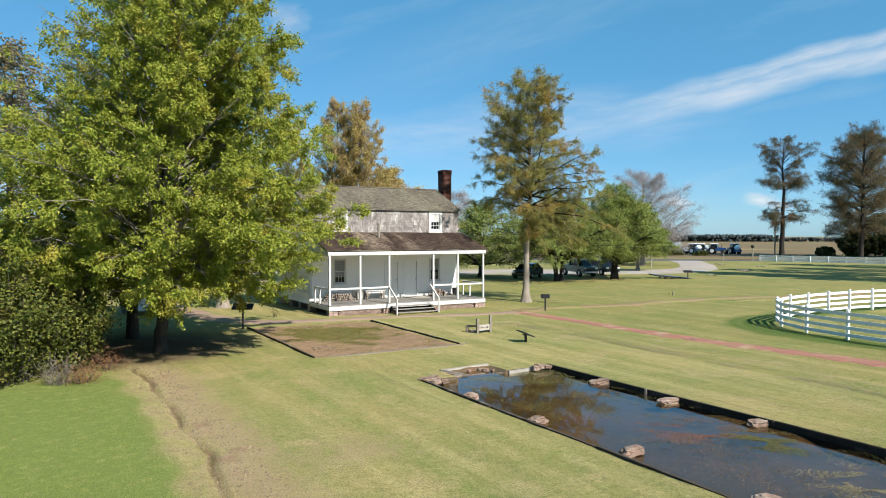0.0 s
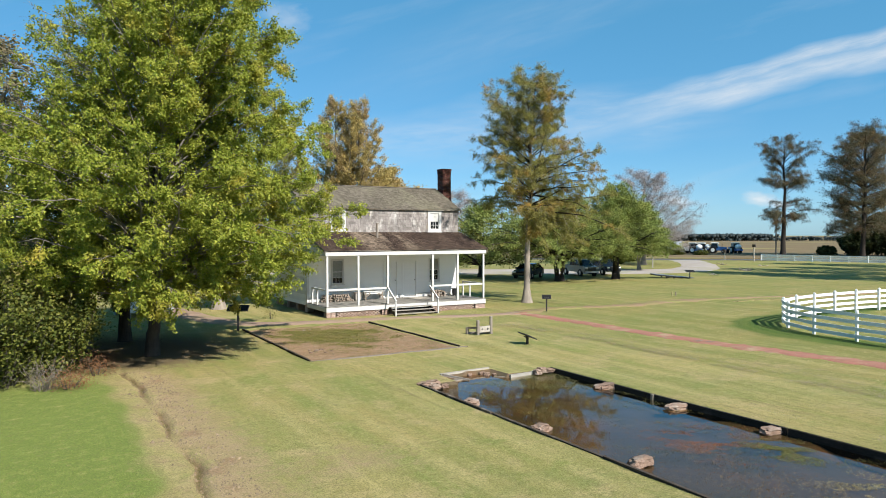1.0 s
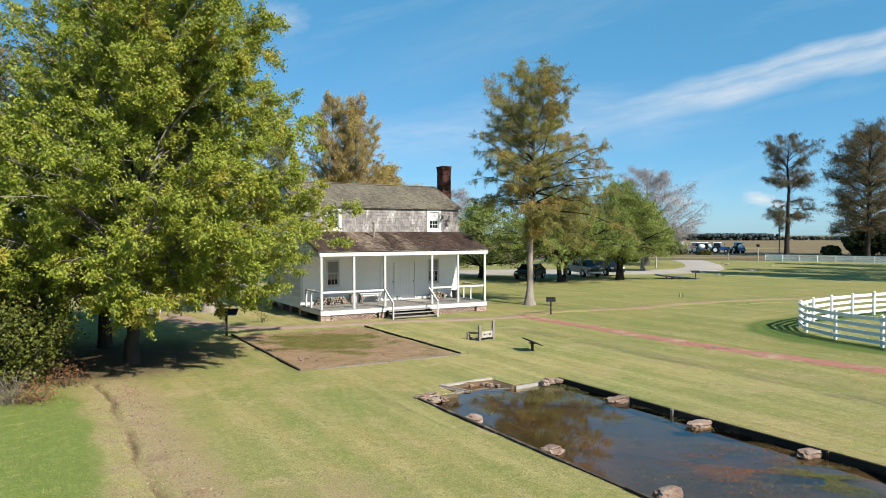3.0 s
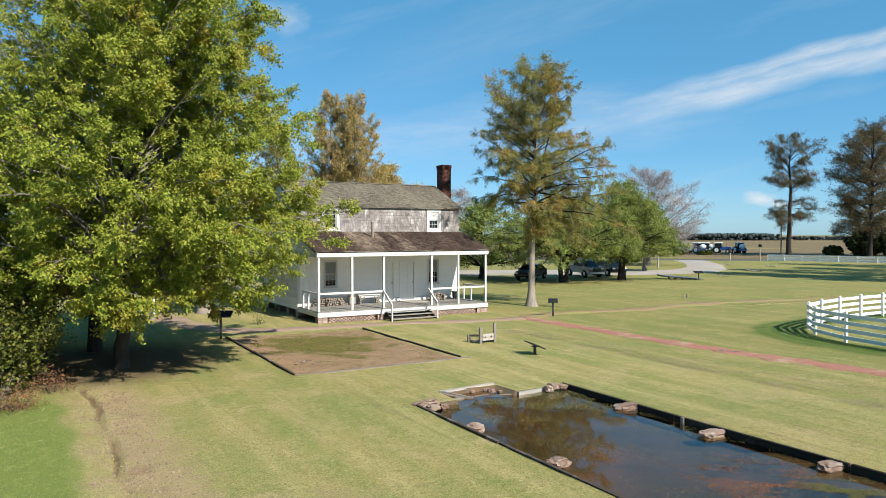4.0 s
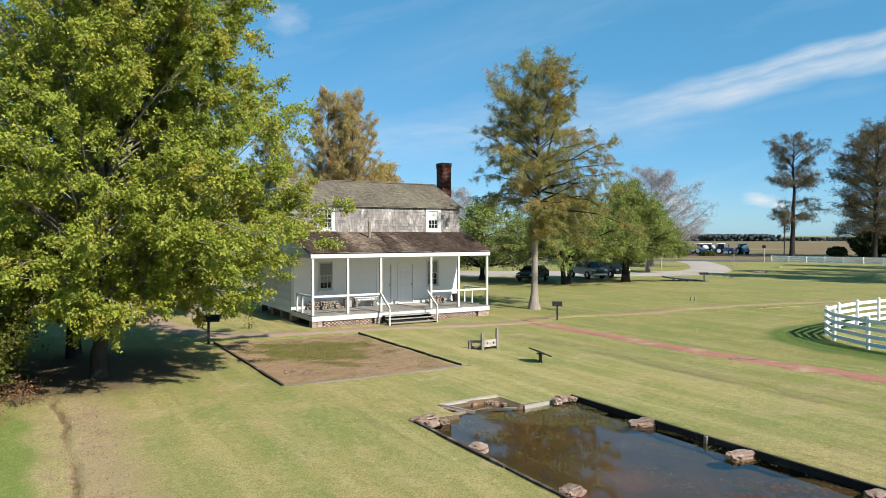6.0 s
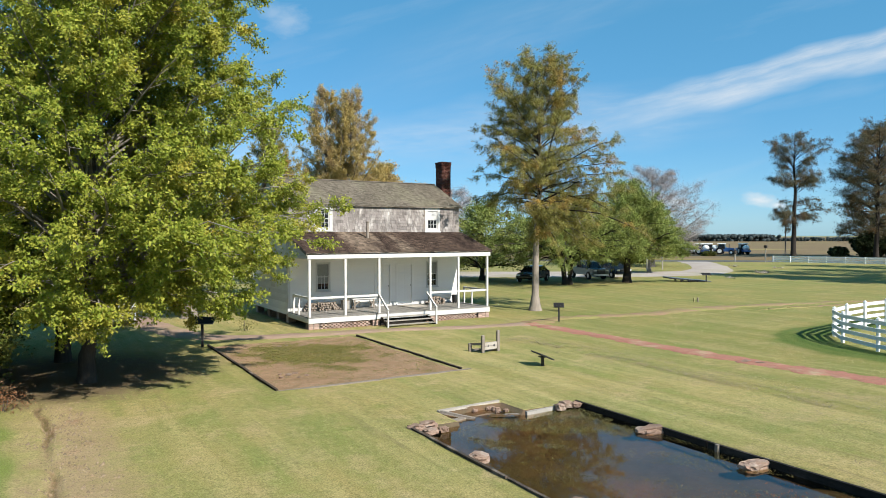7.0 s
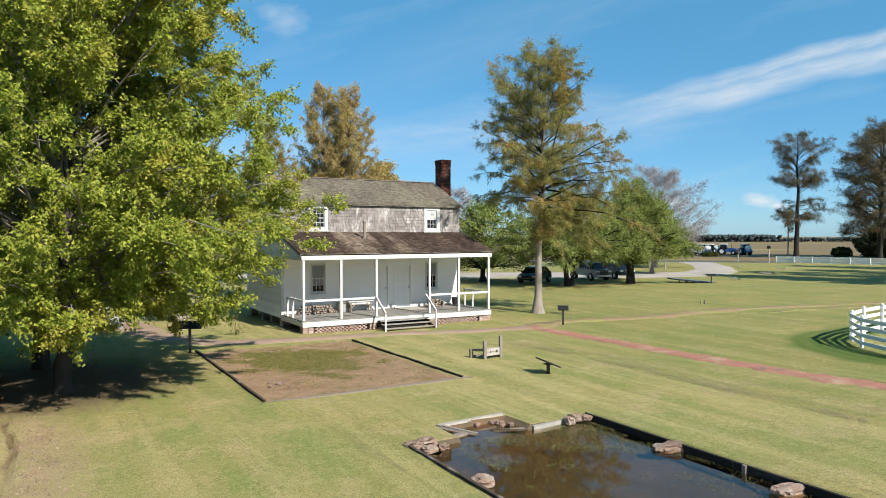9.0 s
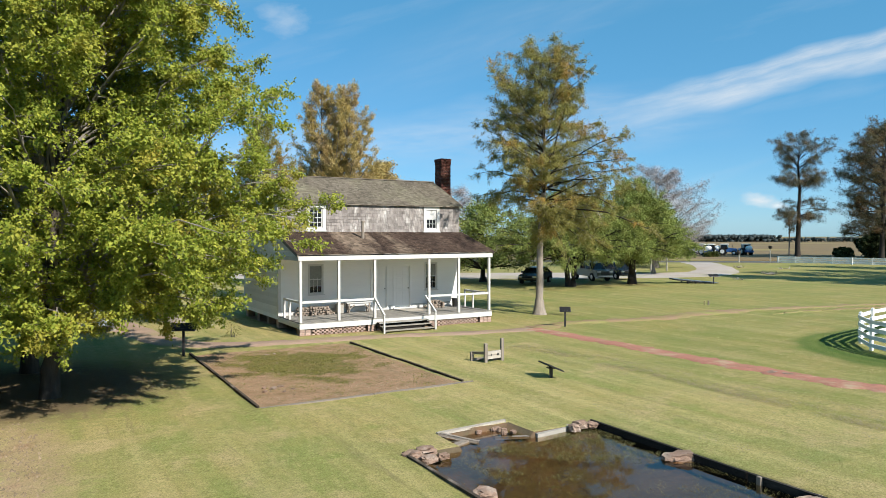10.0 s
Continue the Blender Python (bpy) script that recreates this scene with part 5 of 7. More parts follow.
def tree(name, label, category, x, y, height, clear, profile, limbs, subs, clumps, per, leaf, sigma, bark, foliage, seed,
         trunk_r=0.25, up=(0.2, 0.8), bend=0.0, flare=0.8, sublen=0.42, limb_r=1.0):
    """A tapered trunk with limbs and side branches, leaves clumped along the side branches; profile gives the crown's reach by height."""
    g = np.random.default_rng(seed)
    ph, pr = np.array([p[0] for p in profile]), np.array([p[1] for p in profile])
    tubes, fine, cent = [], [], []
    t = np.linspace(0, 1, 14)
    wig = np.cumsum(g.normal(size=(14, 2)) * 0.0015 * height, axis=0)
    rr = trunk_r * (1 - 0.93 * t)
    rr[0] *= 1 + flare
    path = np.stack([np.insert(wig[:, 0], 1, [wig[0, 0]] * 2), np.insert(wig[:, 1], 1, [wig[0, 1]] * 2),
                     np.insert(-0.1 + t * height * 0.97, 1, [0.12, 0.45])], 1)
    rr = np.insert(rr, 1, [rr[0] * 0.8, trunk_r * (1 + flare * 0.25)])
    for i in range(limbs):
        k = (i + g.uniform(0, 1)) / limbs
        h_tip = clear + (height - clear) * k ** 0.92
        reach = np.interp(h_tip / height, ph, pr) * g.uniform(0.7, 1.08)
        az = i * 2.39996 + g.uniform(-0.5, 0.5)
        dirn = np.array([math.cos(az), math.sin(az)])
        slope = g.uniform(*up)
        h0 = max(clear * 0.75, h_tip - slope * reach)
        h0 = min(h0, height * 0.93)
        start = np.array([np.interp(h0, path[:, 2], path[:, 0]), np.interp(h0, path[:, 2], path[:, 1]), h0])
        end = np.array([start[0] + dirn[0] * reach, start[1] + dirn[1] * reach, h_tip])
        t = np.linspace(0, 1, 7)[:, None]
        pts = start + (end - start) * t
        pts[:, 2] += bend * reach * (t * (1 - t))[:, 0]
        pts[1:] += np.cumsum(g.normal(size=(6, 3)) * 0.025 * reach, axis=0)
        r0 = min(0.6 * np.interp(h0, path[:, 2], rr), 0.018 * reach + 0.015) * limb_r
        tubes.append((pts, r0 * (1 - 0.85 * t[:, 0]) + 0.004))
        for j in range(subs):
            s = g.uniform(0.22, 1.0)
            p = np.array([np.interp(s, t[:, 0], pts[:, q]) for q in range(3)])
            da = az + g.choice([-1, 1]) * g.uniform(0.25, 1.25)
            ln = (sublen * reach * (1.15 - s) + 0.35) * g.uniform(0.6, 1.2)
            dz = g.uniform(-0.15, 0.65)
            e = p + np.array([math.cos(da), math.sin(da), dz]) * ln
            m = np.stack([p, (p + e) / 2 + g.normal(size=3) * 0.05 * ln, e])
            fine.append((m, np.array([0.35 * r0 * (1.1 - s) + 0.006, 0.3 * r0 * (1.1 - s) + 0.005, 0.003])))
            q = g.uniform(0.25, 1.05, clumps)[:, None]
            cent.append(p + (e - p) * q + g.normal(size=(clumps, 3)) * 0.08 * ln)
    root = thing(name, label, category, Matrix.Translation((x, y, 0)))
    put("trunk", tubes_to_mesh("trunk", [(path, rr)], 12), bark, root)
    tagged(put("limbwork", tubes_to_mesh("limbwork", tubes, 6), bark, root), kind="stuff")
    tagged(put("branchwork", tubes_to_mesh("branchwork", fine, 4), bark, root), kind="stuff")
    if per > 0:
        c = np.concatenate(cent)
        c = c[c[:, 2] < height * 1.02]
        c = np.repeat(c, per, axis=0)
        c = c + g.normal(size=c.shape) * np.array([sigma, sigma, sigma * 0.75])
        me = leaves_to_mesh("crown", c, leaf[0], leaf[1], g, droop=leaf[2] if len(leaf) > 2 else 0.0, outward=0.9)
        tagged(put("crown", me, foliage, root), kind="stuff")
    return root


SCREEN = (0.863, -0.505)


def prisms(name, p0, p1, r0, r1, sides=3):
    """Straight tapered twigs from p0 to p1, all in one mesh."""
    d = p1 - p0
    d = d / (np.linalg.norm(d, axis=1, keepdims=True) + 1e-9)
    ref = np.where(np.abs(d[:, 2:3]) > 0.9, np.array([[1.0, 0, 0]]), np.array([[0, 0, 1.0]]))
    a = np.cross(d, ref)
    a /= np.linalg.norm(a, axis=1, keepdims=True) + 1e-9
    b = np.cross(a, d)
    ang = np.arange(sides) * 2 * np.pi / sides
    ring = np.cos(ang)[None, :, None] * a[:, None, :] + np.sin(ang)[None, :, None] * b[:, None, :]
    v = np.concatenate([p0[:, None, :] + ring * np.reshape(r0, (-1, 1, 1)), p1[:, None, :] + ring * np.reshape(r1, (-1, 1, 1))], 1)
    k = np.arange(sides)
    q = np.stack([k, (k + 1) % sides, (k + 1) % sides + sides, k + sides], 1)
    f = (np.arange(len(p0))[:, None, None] * 2 * sides + q[None]).reshape(-1, 4)
    return raw_mesh(name, v.reshape(-1, 3), f)


def spray_leaves(name, c, axis_dir, length, width, g, droop, spread, face=(0, 0, 0.8)):
    """A pointed leaf at each centre, pointing loosely along its twig."""
    n = len(c)
    a = axis_dir + g.normal(size=(n, 3)) * spread
    a[:, 2] -= droop
    a /= np.linalg.norm(a, axis=1, keepdims=True) + 1e-9
    nn = g.normal(size=(n, 3)) * 0.75 + np.array(face)
    b = np.cross(a, nn)
    b /= np.linalg.norm(b, axis=1, keepdims=True) + 1e-9
    ln, wd = length * g.uniform(0.6, 1.3, (n, 1)), width * g.uniform(0.7, 1.25, (n, 1))
    v = np.stack([c - a * ln * 0.4 + b * wd * 0.5, c + a * ln * 0.6, c - a * ln * 0.4 - b * wd * 0.5], 1).reshape(-1, 3)
    return raw_mesh(name, v, np.arange(n * 3).reshape(-1, 3))


def sideways(d, g, tilt):
    """A unit vector square to each d, mostly in the level plane; tilt scatters it round d."""
    n = len(d)
    lvl = np.cross(d, np.array([[0, 0, 1.0]]))
    lvl /= np.linalg.norm(lvl, axis=1, keepdims=True) + 1e-6
    upw = np.cross(lvl, d)
    ang = g.normal(size=(n, 1)) * tilt + np.where(g.uniform(size=(n, 1)) < 0.5, 0, np.pi)
    return lvl * np.cos(ang) + upw * np.sin(ang)


def spray_tree(name, label, x, y, height, low, right, left, limbs, subs, twigs, per, leaf, bark, foliage, seed, trunk_r, clear=None, lean=(0, 0), stems=((0, 0),), flare=0.8,
               elev=(15, 55), pw=1.0, reach=(0.7, 1.0), sub0=0.2, sub_len=0.4, sub_min=0.5, twig_len=(0.25, 0.55), sag=0.0, curve=0.15, tilt=0.5, droop=0.3, spread=0.6, scatter=0.06, hang=0.0,
               tiers=None, thin=None, limb_bark=None, limb_r=1.0, parts=False, lobe=0.1, along=(0.1, 1.05), face=(0, 0, 0.8), twig_r=0.006, twig_bark=None, tuft=0.12, front=0.0, view=SCREEN):
    """A tree of limbs, side branches and leafy twigs; right and left give the crown's reach by height on its two sides (across view)."""
    g = np.random.default_rng(seed)
    clear = low if clear is None else clear
    hr, rr_, hl, rl = [p[0] for p in right], [p[1] for p in right], [p[0] for p in left], [p[1] for p in left]
    tubes = []
    for sx, sy in stems:
        t = np.linspace(0, 1, 16)
        wig = np.cumsum(g.normal(size=(16, 2)) * 0.004 * height, axis=0)
        wig = (wig - wig[:1]) * smooth01(t, 0.02, 0.3)[:, None]
        out = np.minimum(1, 0.3 + t * 1.2)
        px, py, pz = sx * out + lean[0] * t + wig[:, 0], sy * out + lean[1] * t + wig[:, 1], -0.1 + t * height * 0.985
        r = trunk_r * (1 - 0.95 * t)
        r[0] *= 1 + flare
        pz = np.insert(pz, 1, [0.12, 0.4, 0.75])
        px, py = np.insert(px, 1, [px[0]] * 3), np.insert(py, 1, [py[0]] * 3)
        r = np.insert(r, 1, [trunk_r * (1 + flare * 0.65), trunk_r * (1 + flare * 0.3), trunk_r * (1 + flare * 0.1)])
        tubes.append((np.stack([px, py, pz], 1), r))
    limb_tubes, sp, sd, sl, sw = [], [], [], [], []
    for i in range(limbs):
        path, rad = tubes[i % len(tubes)]
        k = (i + g.uniform()) / limbs
        zt = low + (height - low) * k ** pw
        if tiers:
            zt = tiers[int(g.integers(len(tiers)))] + g.normal() * 0.028 * height
            k = np.clip((zt - low) / (height - low), 0, 1)
        az = i * 2.39996 + g.uniform(-0.5, 0.5)
        d2 = np.array([math.cos(az), math.sin(az)])
        side = np.clip((d2[0] * view[0] + d2[1] * view[1]) * 1.6, -1, 1) * 0.5 + 0.5
        full = np.interp(zt, hr, rr_) * side + np.interp(zt, hl, rl) * (1 - side)
        if full < 0.12:
            continue
        R = full * (1 + lobe * math.sin(az * 3 + zt * 1.3) + lobe * 0.7 * math.sin(az * 5 - zt * 2.1)) * g.uniform(*reach) * (1 + front * max(0.0, d2[0] * view[1] - d2[1] * view[0]))
        el = radians(elev[0] + (elev[1] - elev[0]) * k + g.normal() * 6)
        h0 = np.clip(zt - math.tan(el) * R, clear, height * 0.95)
        st = np.array([np.interp(h0, path[:, 2], path[:, 0]), np.interp(h0, path[:, 2], path[:, 1]), h0])
        en = np.array([st[0] + d2[0] * R, st[1] + d2[1] * R, zt])
        t = np.linspace(0, 1, 8)[:, None]
        pts = st + (en - st) * t
        pts[:, 2] += (curve * R * 4 * t * (1 - t) - sag * R * t ** 2 + sag * R * t)[:, 0]
        pts[1:] += np.cumsum(g.normal(size=(7, 3)) * 0.018 * R, axis=0)
        length = np.linalg.norm(pts[-1] - pts[0])
        r0 = min(0.55 * np.interp(h0, path[:, 2], rad), 0.014 * length + 0.012) * limb_r
        limb_tubes.append((pts, r0 * (1 - 0.88 * t[:, 0]) + 0.003))
        n = max(3, int(subs * (0.45 + 0.55 * length / max(rr_ + rl))))
        s = sub0 + (1 - sub0) * (np.arange(n) + g.uniform(size=n)) / n
        f = np.clip(s * 7, 0, 6.999)
        a = f.astype(int)
        p = pts[a] + (pts[a + 1] - pts[a]) * (f - a)[:, None]
        d = pts[a + 1] - pts[a]
        d /= np.linalg.norm(d, axis=1, keepdims=True)
        ang = g.uniform(0.45, 1.1, (n, 1)) * np.where(s[:, None] > 0.93, 0.3, 1)
        bd = d * np.cos(ang) + sideways(d, g, tilt) * np.sin(ang)
        bd[:, 2] -= hang * 0.5
        bd /= np.linalg.norm(bd, axis=1, keepdims=True)
        sp.append(p)
        sd.append(bd)
        sl.append((sub_len * length * (1.1 - s) + sub_min) * g.uniform(0.6, 1.15, n))
        sw.append(r0 * (1.15 - s) * 0.4 + twig_r)
    sp, sd, sl, sw = np.concatenate(sp), np.concatenate(sd), np.concatenate(sl)[:, None], np.concatenate(sw)
    n = len(sp)
    q = g.uniform(tuft, 1.0, (n, twigs, 1))
    tp = (sp[:, None] + sd[:, None] * sl[:, None] * q).reshape(-1, 3)
    d = np.repeat(sd, twigs, axis=0)
    ang = g.uniform(0.3, 1.15, (len(d), 1))
    td = d * np.cos(ang) + sideways(d, g, tilt) * np.sin(ang)
    td[:, 2] -= hang
    td /= np.linalg.norm(td, axis=1, keepdims=True)
    tl = g.uniform(*twig_len, (len(d), 1))
    root = thing(name, label, "tree", Matrix.Translation((x, y, 0)))
    put("trunk", tubes_to_mesh("trunk", tubes, 14), bark, root)
    if parts:
        for tb in limb_tubes:
            put("limb", tubes_to_mesh("limb", [tb], 7), limb_bark or bark, root)
    else:
        tagged(put("limbwork", tubes_to_mesh("limbwork", limb_tubes, 6), limb_bark or bark, root), kind="stuff")
    e0, e1 = np.concatenate([sp, tp]), np.concatenate([sp + sd * sl, tp + td * tl])
    w = np.concatenate([sw, np.full(len(tp), twig_r * 0.6)])
    tagged(put("branchwork", prisms("branchwork", e0, e1, w, w * 0.35), twig_bark or limb_bark or bark, root), kind="stuff")
    if per:
        keep = np.ones(len(tp), bool)
        if thin is not None:
            sidew = (tp[:, 0] * thin[0] + tp[:, 1] * thin[1]) / (np.hypot(tp[:, 0], tp[:, 1]) + 1e-6)
            keep = g.uniform(size=len(tp)) > thin[4] * smooth01(sidew, -0.1, 0.6) * smooth01(tp[:, 2], thin[2], thin[3])
        tp, td, tl = tp[keep], td[keep], tl[keep]
        c = np.repeat(tp, per, axis=0) + np.repeat(td * tl, per, axis=0) * g.uniform(*along, (len(tp) * per, 1))
        c = c + g.normal(size=c.shape) * scatter
        ax = np.repeat(td, per, axis=0)
        ok = c[:, 2] > 0.15
        tagged(put("crown", spray_leaves("crown", c[ok], ax[ok], leaf[0], leaf[1], g, droop, spread, face), foliage, root), kind="stuff")
    return root


# the large broadleaf trees beside the lawn
REACH = [(1.5, 3.2), (2.2, 5.4), (3.0, 6.5), (4.5, 7.35), (5.8, 7.5), (7.4, 6.4), (8.8, 5.2), (10.3, 5.0), (11.5, 4.9), (12.6, 3.4), (14.2, 2.2), (16.2, 0.4)]
spray_tree("shade_tree", "large spreading tree with dense yellow-green autumn leaves", -9.0, -7.0, 16.2, 1.85, REACH, [(h, r * 0.93) for h, r in REACH], 262, 12, 8, 32, (0.082, 0.064), TRUNKBARK, BIGLEAF, 21, 0.21,
           clear=1.9, flare=0.35, lean=(1.0, -0.58), elev=(6, 60), pw=1.08, reach=(0.6, 0.9), sub0=0.28, sub_len=0.16, sub_min=0.62, twig_len=(0.2, 0.5), curve=0.07, sag=0.12, tilt=0.9, droop=0.35, spread=0.8, scatter=0.06, hang=0.06, lobe=0.04, tuft=0.3,
           limb_bark=LIMBBARK, limb_r=0.5, parts=True, thin=(-0.863, 0.505, 6.0, 10.0, 0.72), face=(0.1, -0.5, 0.7))
BACKREACH = [(1.5, 2.6), (3.0, 5.0), (5.0, 5.4), (8.0, 4.8), (11.0, 4.2), (13.4, 2.0), (15.6, 0.4)]
spray_tree("shade_tree", "large yellow-green tree close behind its twin", -9.5, -3.0, 15.6, 2.2, BACKREACH, BACKREACH, 120, 12, 6, 20, (0.09, 0.07), TRUNKBARK, BIGLEAF, 22, 0.22,
           clear=2.0, flare=0.35, elev=(12, 60), pw=1.15, reach=(0.65, 1.05), sub_len=0.26, sub_min=0.45, curve=0.07, sag=0.1, tilt=0.7, droop=0.35, spread=0.75, scatter=0.07, hang=0.08,
           limb_bark=LIMBBARK, parts=True, thin=(-0.863, 0.505, 6.0, 10.0, 0.75), face=(0.1, -0.5, 0.7))
# bald cypress by the house
spray_tree("bald_cypress", "tall bald cypress with thin rust and olive foliage", 13.45, 1.2, 14.25, 3.4,
           [(3.0, 4.2), (3.6, 4.9), (5.0, 5.1), (6.7, 4.8), (7.8, 3.9), (8.8, 3.8), (9.5, 3.4), (10.0, 4.0), (10.5, 2.5), (11.2, 2.8), (12.0, 1.9), (13.1, 1.6), (14.2, 1.1), (14.7, 0.3)],
           [(5.4, 0.0), (5.9, 2.4), (6.7, 3.6), (7.8, 4.0), (8.8, 3.8), (10.0, 3.5), (11.2, 3.0), (12.0, 3.2), (13.1, 2.7), (14.2, 1.3), (14.7, 0.3)],
           120, 12, 7, 25, (0.14, 0.026), PALEBARK, BALDLEAF, 35, 0.21, clear=5.3, flare=1.05, elev=(-12, 50), reach=(0.5, 1.0), sub0=0.2, sub_len=0.2, sub_min=0.34, twig_len=(0.2, 0.55), curve=0.04, sag=0.06,
           tilt=0.95, droop=0.5, spread=0.6, scatter=0.06, hang=0.2, lobe=0.2, limb_bark=DARKBARK, limb_r=0.8, parts=True, twig_r=0.006, twig_bark=LIMBBARK, front=0.3)
# trees behind the house
GOLDREACH = [(3.0, 3.3), (8.0, 3.3), (9.8, 3.0), (11.2, 2.7), (12.7, 2.2), (14.1, 1.3), (15.6, 0.3)]
spray_tree("golden_cypress", "tall cypress turned golden brown behind the house", 10.35, 21.65, 15.6, 3.5, GOLDREACH, GOLDREACH, 120, 11, 6, 22, (0.17, 0.04), BARK, GOLDLEAF, 41, 0.2, stems=((0.75, -0.4), (-0.85, 0.5)),
           elev=(35, 68), reach=(0.65, 1.0), sub_len=0.24, sub_min=0.35, twig_len=(0.25, 0.55), curve=-0.03, tilt=0.8, droop=-0.1, spread=0.5, scatter=0.07, hang=-0.25)
tree("russet_tree", "rounded russet-brown tree behind the house", "tree", 20.0, 34.9, 11.4, 2.5,
     [(0.2, 4.0), (0.5, 4.6), (0.8, 3.0), (1.0, 0.8)], 40, 11, 4, 17, (0.27, 0.09, 0.2), 0.3, BARK, GOLDLEAF, 42, trunk_r=0.3, up=(0.4, 1.0))
SLIM = [(2.5, 2.4), (6.0, 2.3), (8.0, 2.0), (9.5, 1.6), (10.8, 0.9), (12.0, 0.2)]
spray_tree("olive_cypress", "slim olive-brown cypress behind the house", 3.6, 17.2, 11.9, 3.0, SLIM, SLIM, 80, 9, 6, 15, (0.16, 0.035), BARK, BALDLEAF, 43, 0.18,
           elev=(30, 65), reach=(0.65, 1.0), sub_len=0.24, sub_min=0.3, twig_len=(0.2, 0.5), curve=-0.03, tilt=0.8, droop=0.0, spread=0.5, scatter=0.06, hang=-0.15)
tree("yard_tree", "leafy green tree shading the earth walk", "tree", -3.7, 7.3, 9.0, 2.6,
     [(0.3, 3.0), (0.5, 3.4), (0.8, 2.2), (1.0, 0.5)], 34, 10, 4, 18, (0.15, 0.09, 0.1), 0.24, PALEBARK, HEDGELEAF, 44, trunk_r=0.26, flare=1.0, up=(0.4, 1.0))
for k, (x, y, h, r, fol) in enumerate([(-14.5, 20.0, 17.0, 6.0, BROWNLEAF), (-24.0, 8.0, 15.0, 6.0, BROWNLEAF), (-26.0, 24.0, 14.0, 6.5, GREENLEAF), (-7.0, 33.0, 11.0, 5.0, HEDGELEAF), (-20.0, -1.0, 12.5, 4.5, BROWNLEAF)]):
    tree("background_tree", "thinning brownish tree behind the yard" if fol is not GREENLEAF else "green tree far behind the yard", "tree", x, y, h, 2.0,
         [(0.15, r * 0.75), (0.4, r), (0.7, r * 0.75), (1.0, r * 0.15)], 40, 9, 4, 4 if y < 0 else 10, (0.26, 0.15, 0.1), 0.35, LIMBBARK if y < 0 else BARK, fol, 50 + k, trunk_r=0.3, up=(0.5, 1.2))
# trees by the parking lot
WIDE = [(2.0, 6.4), (2.8, 7.9), (4.0, 8.0), (5.4, 6.0), (6.6, 3.6), (7.5, 0.9)]
spray_tree("parking_tree", "low spreading green tree by parked cars", 28.4, 15.9, 7.5, 2.2, WIDE, WIDE, 96, 12, 6, 14, (0.15, 0.085), DARKBARK, GREENLEAF, 61, 0.24, clear=1.7, stems=((0.5, -0.25), (-0.5, 0.3)), flare=0.35,
           elev=(8, 50), reach=(0.55, 1.0), sub_len=0.26, sub_min=0.5, twig_len=(0.3, 0.7), curve=0.1, sag=0.1, tilt=0.8, droop=0.3, spread=0.7, scatter=0.09, hang=0.1)
ROUND = [(1.8, 3.6), (2.8, 4.8), (4.2, 5.0), (5.8, 4.2), (7.4, 2.4), (8.6, 0.5)]
spray_tree("parking_tree", "rounded green tree beside the gravel lot", 34.7, 15.2, 8.6, 2.3, ROUND, ROUND, 76, 12, 6, 14, (0.15, 0.085), DARKBARK, GREENLEAF, 62, 0.34, clear=1.9, flare=0.35,
           elev=(10, 58), reach=(0.6, 1.0), sub_len=0.26, sub_min=0.5, twig_len=(0.3, 0.7), curve=0.08, sag=0.1, tilt=0.8, droop=0.3, spread=0.7, scatter=0.09, hang=0.1)
tree("lot_tree", "green tree with pale trunk by the gravel drive", "tree", 48.4, 25.3, 8.0, 2.2,
     [(0.3, 3.0), (0.5, 3.4), (0.8, 2.4), (1.0, 0.5)], 36, 10, 4, 16, (0.22, 0.12, 0.2), 0.3, PALEBARK, GREENLEAF, 63, trunk_r=0.2, up=(0.4, 1.0))
tree("lot_tree", "green tree beyond the gravel lot", "tree", 25.3, 24.2, 7.2, 1.6,
     [(0.3, 4.0), (0.5, 4.6), (0.8, 3.0), (1.0, 0.5)], 40, 10, 4, 9, (0.22, 0.12, 0.2), 0.32, DARKBARK, GREENLEAF, 64, trunk_r=0.25, up=(0.4, 1.0))
tree("bare_tree", "large leafless grey pecan beyond the lot", "tree", 60.5, 36.0, 13.2, 3.0,
     [(0.25, 7.0), (0.5, 8.0), (0.8, 6.0), (1.0, 2.4)], 70, 24, 4, 8, (0.55, 0.02, -0.5), 0.3, GREYWOOD, TWIGS, 65, trunk_r=0.35, up=(0.4, 1.1), limb_r=0.5)
tree("bare_tree", "thin grey leafless tree beyond the house", "tree", 29.6, 37.0, 9.5, 2.0,
     [(0.25, 4.0), (0.5, 4.5), (0.8, 3.5), (1.0, 1.0)], 40, 20, 3, 7, (0.6, 0.02, -0.5), 0.3, GREYWOOD, TWIGS, 66, trunk_r=0.3, up=(0.4, 1.1), limb_r=0.8)
# trees whose long shade falls over the lawn
for k, (x, y, h, r) in enumerate([(58, -6, 22.0, 4.8), (67, -6, 24.0, 5.5), (77, -9, 25.0, 6.0), (60, -15, 23.0, 5.5), (87, -1, 25.0, 6.0)]):
    tree("lawn_tree", "tall thin-leaved cypress shading the far lawn", "tree", x, y, h, 9.0,
         [(0.35, r * 0.8), (0.5, r), (0.8, r * 0.7), (1.0, r * 0.15)], 40, 9, 3, 7, (0.5, 0.2, 0.2), 0.4, DARKBARK, PINELEAF, 140 + k, trunk_r=0.45, up=(0.2, 0.7))
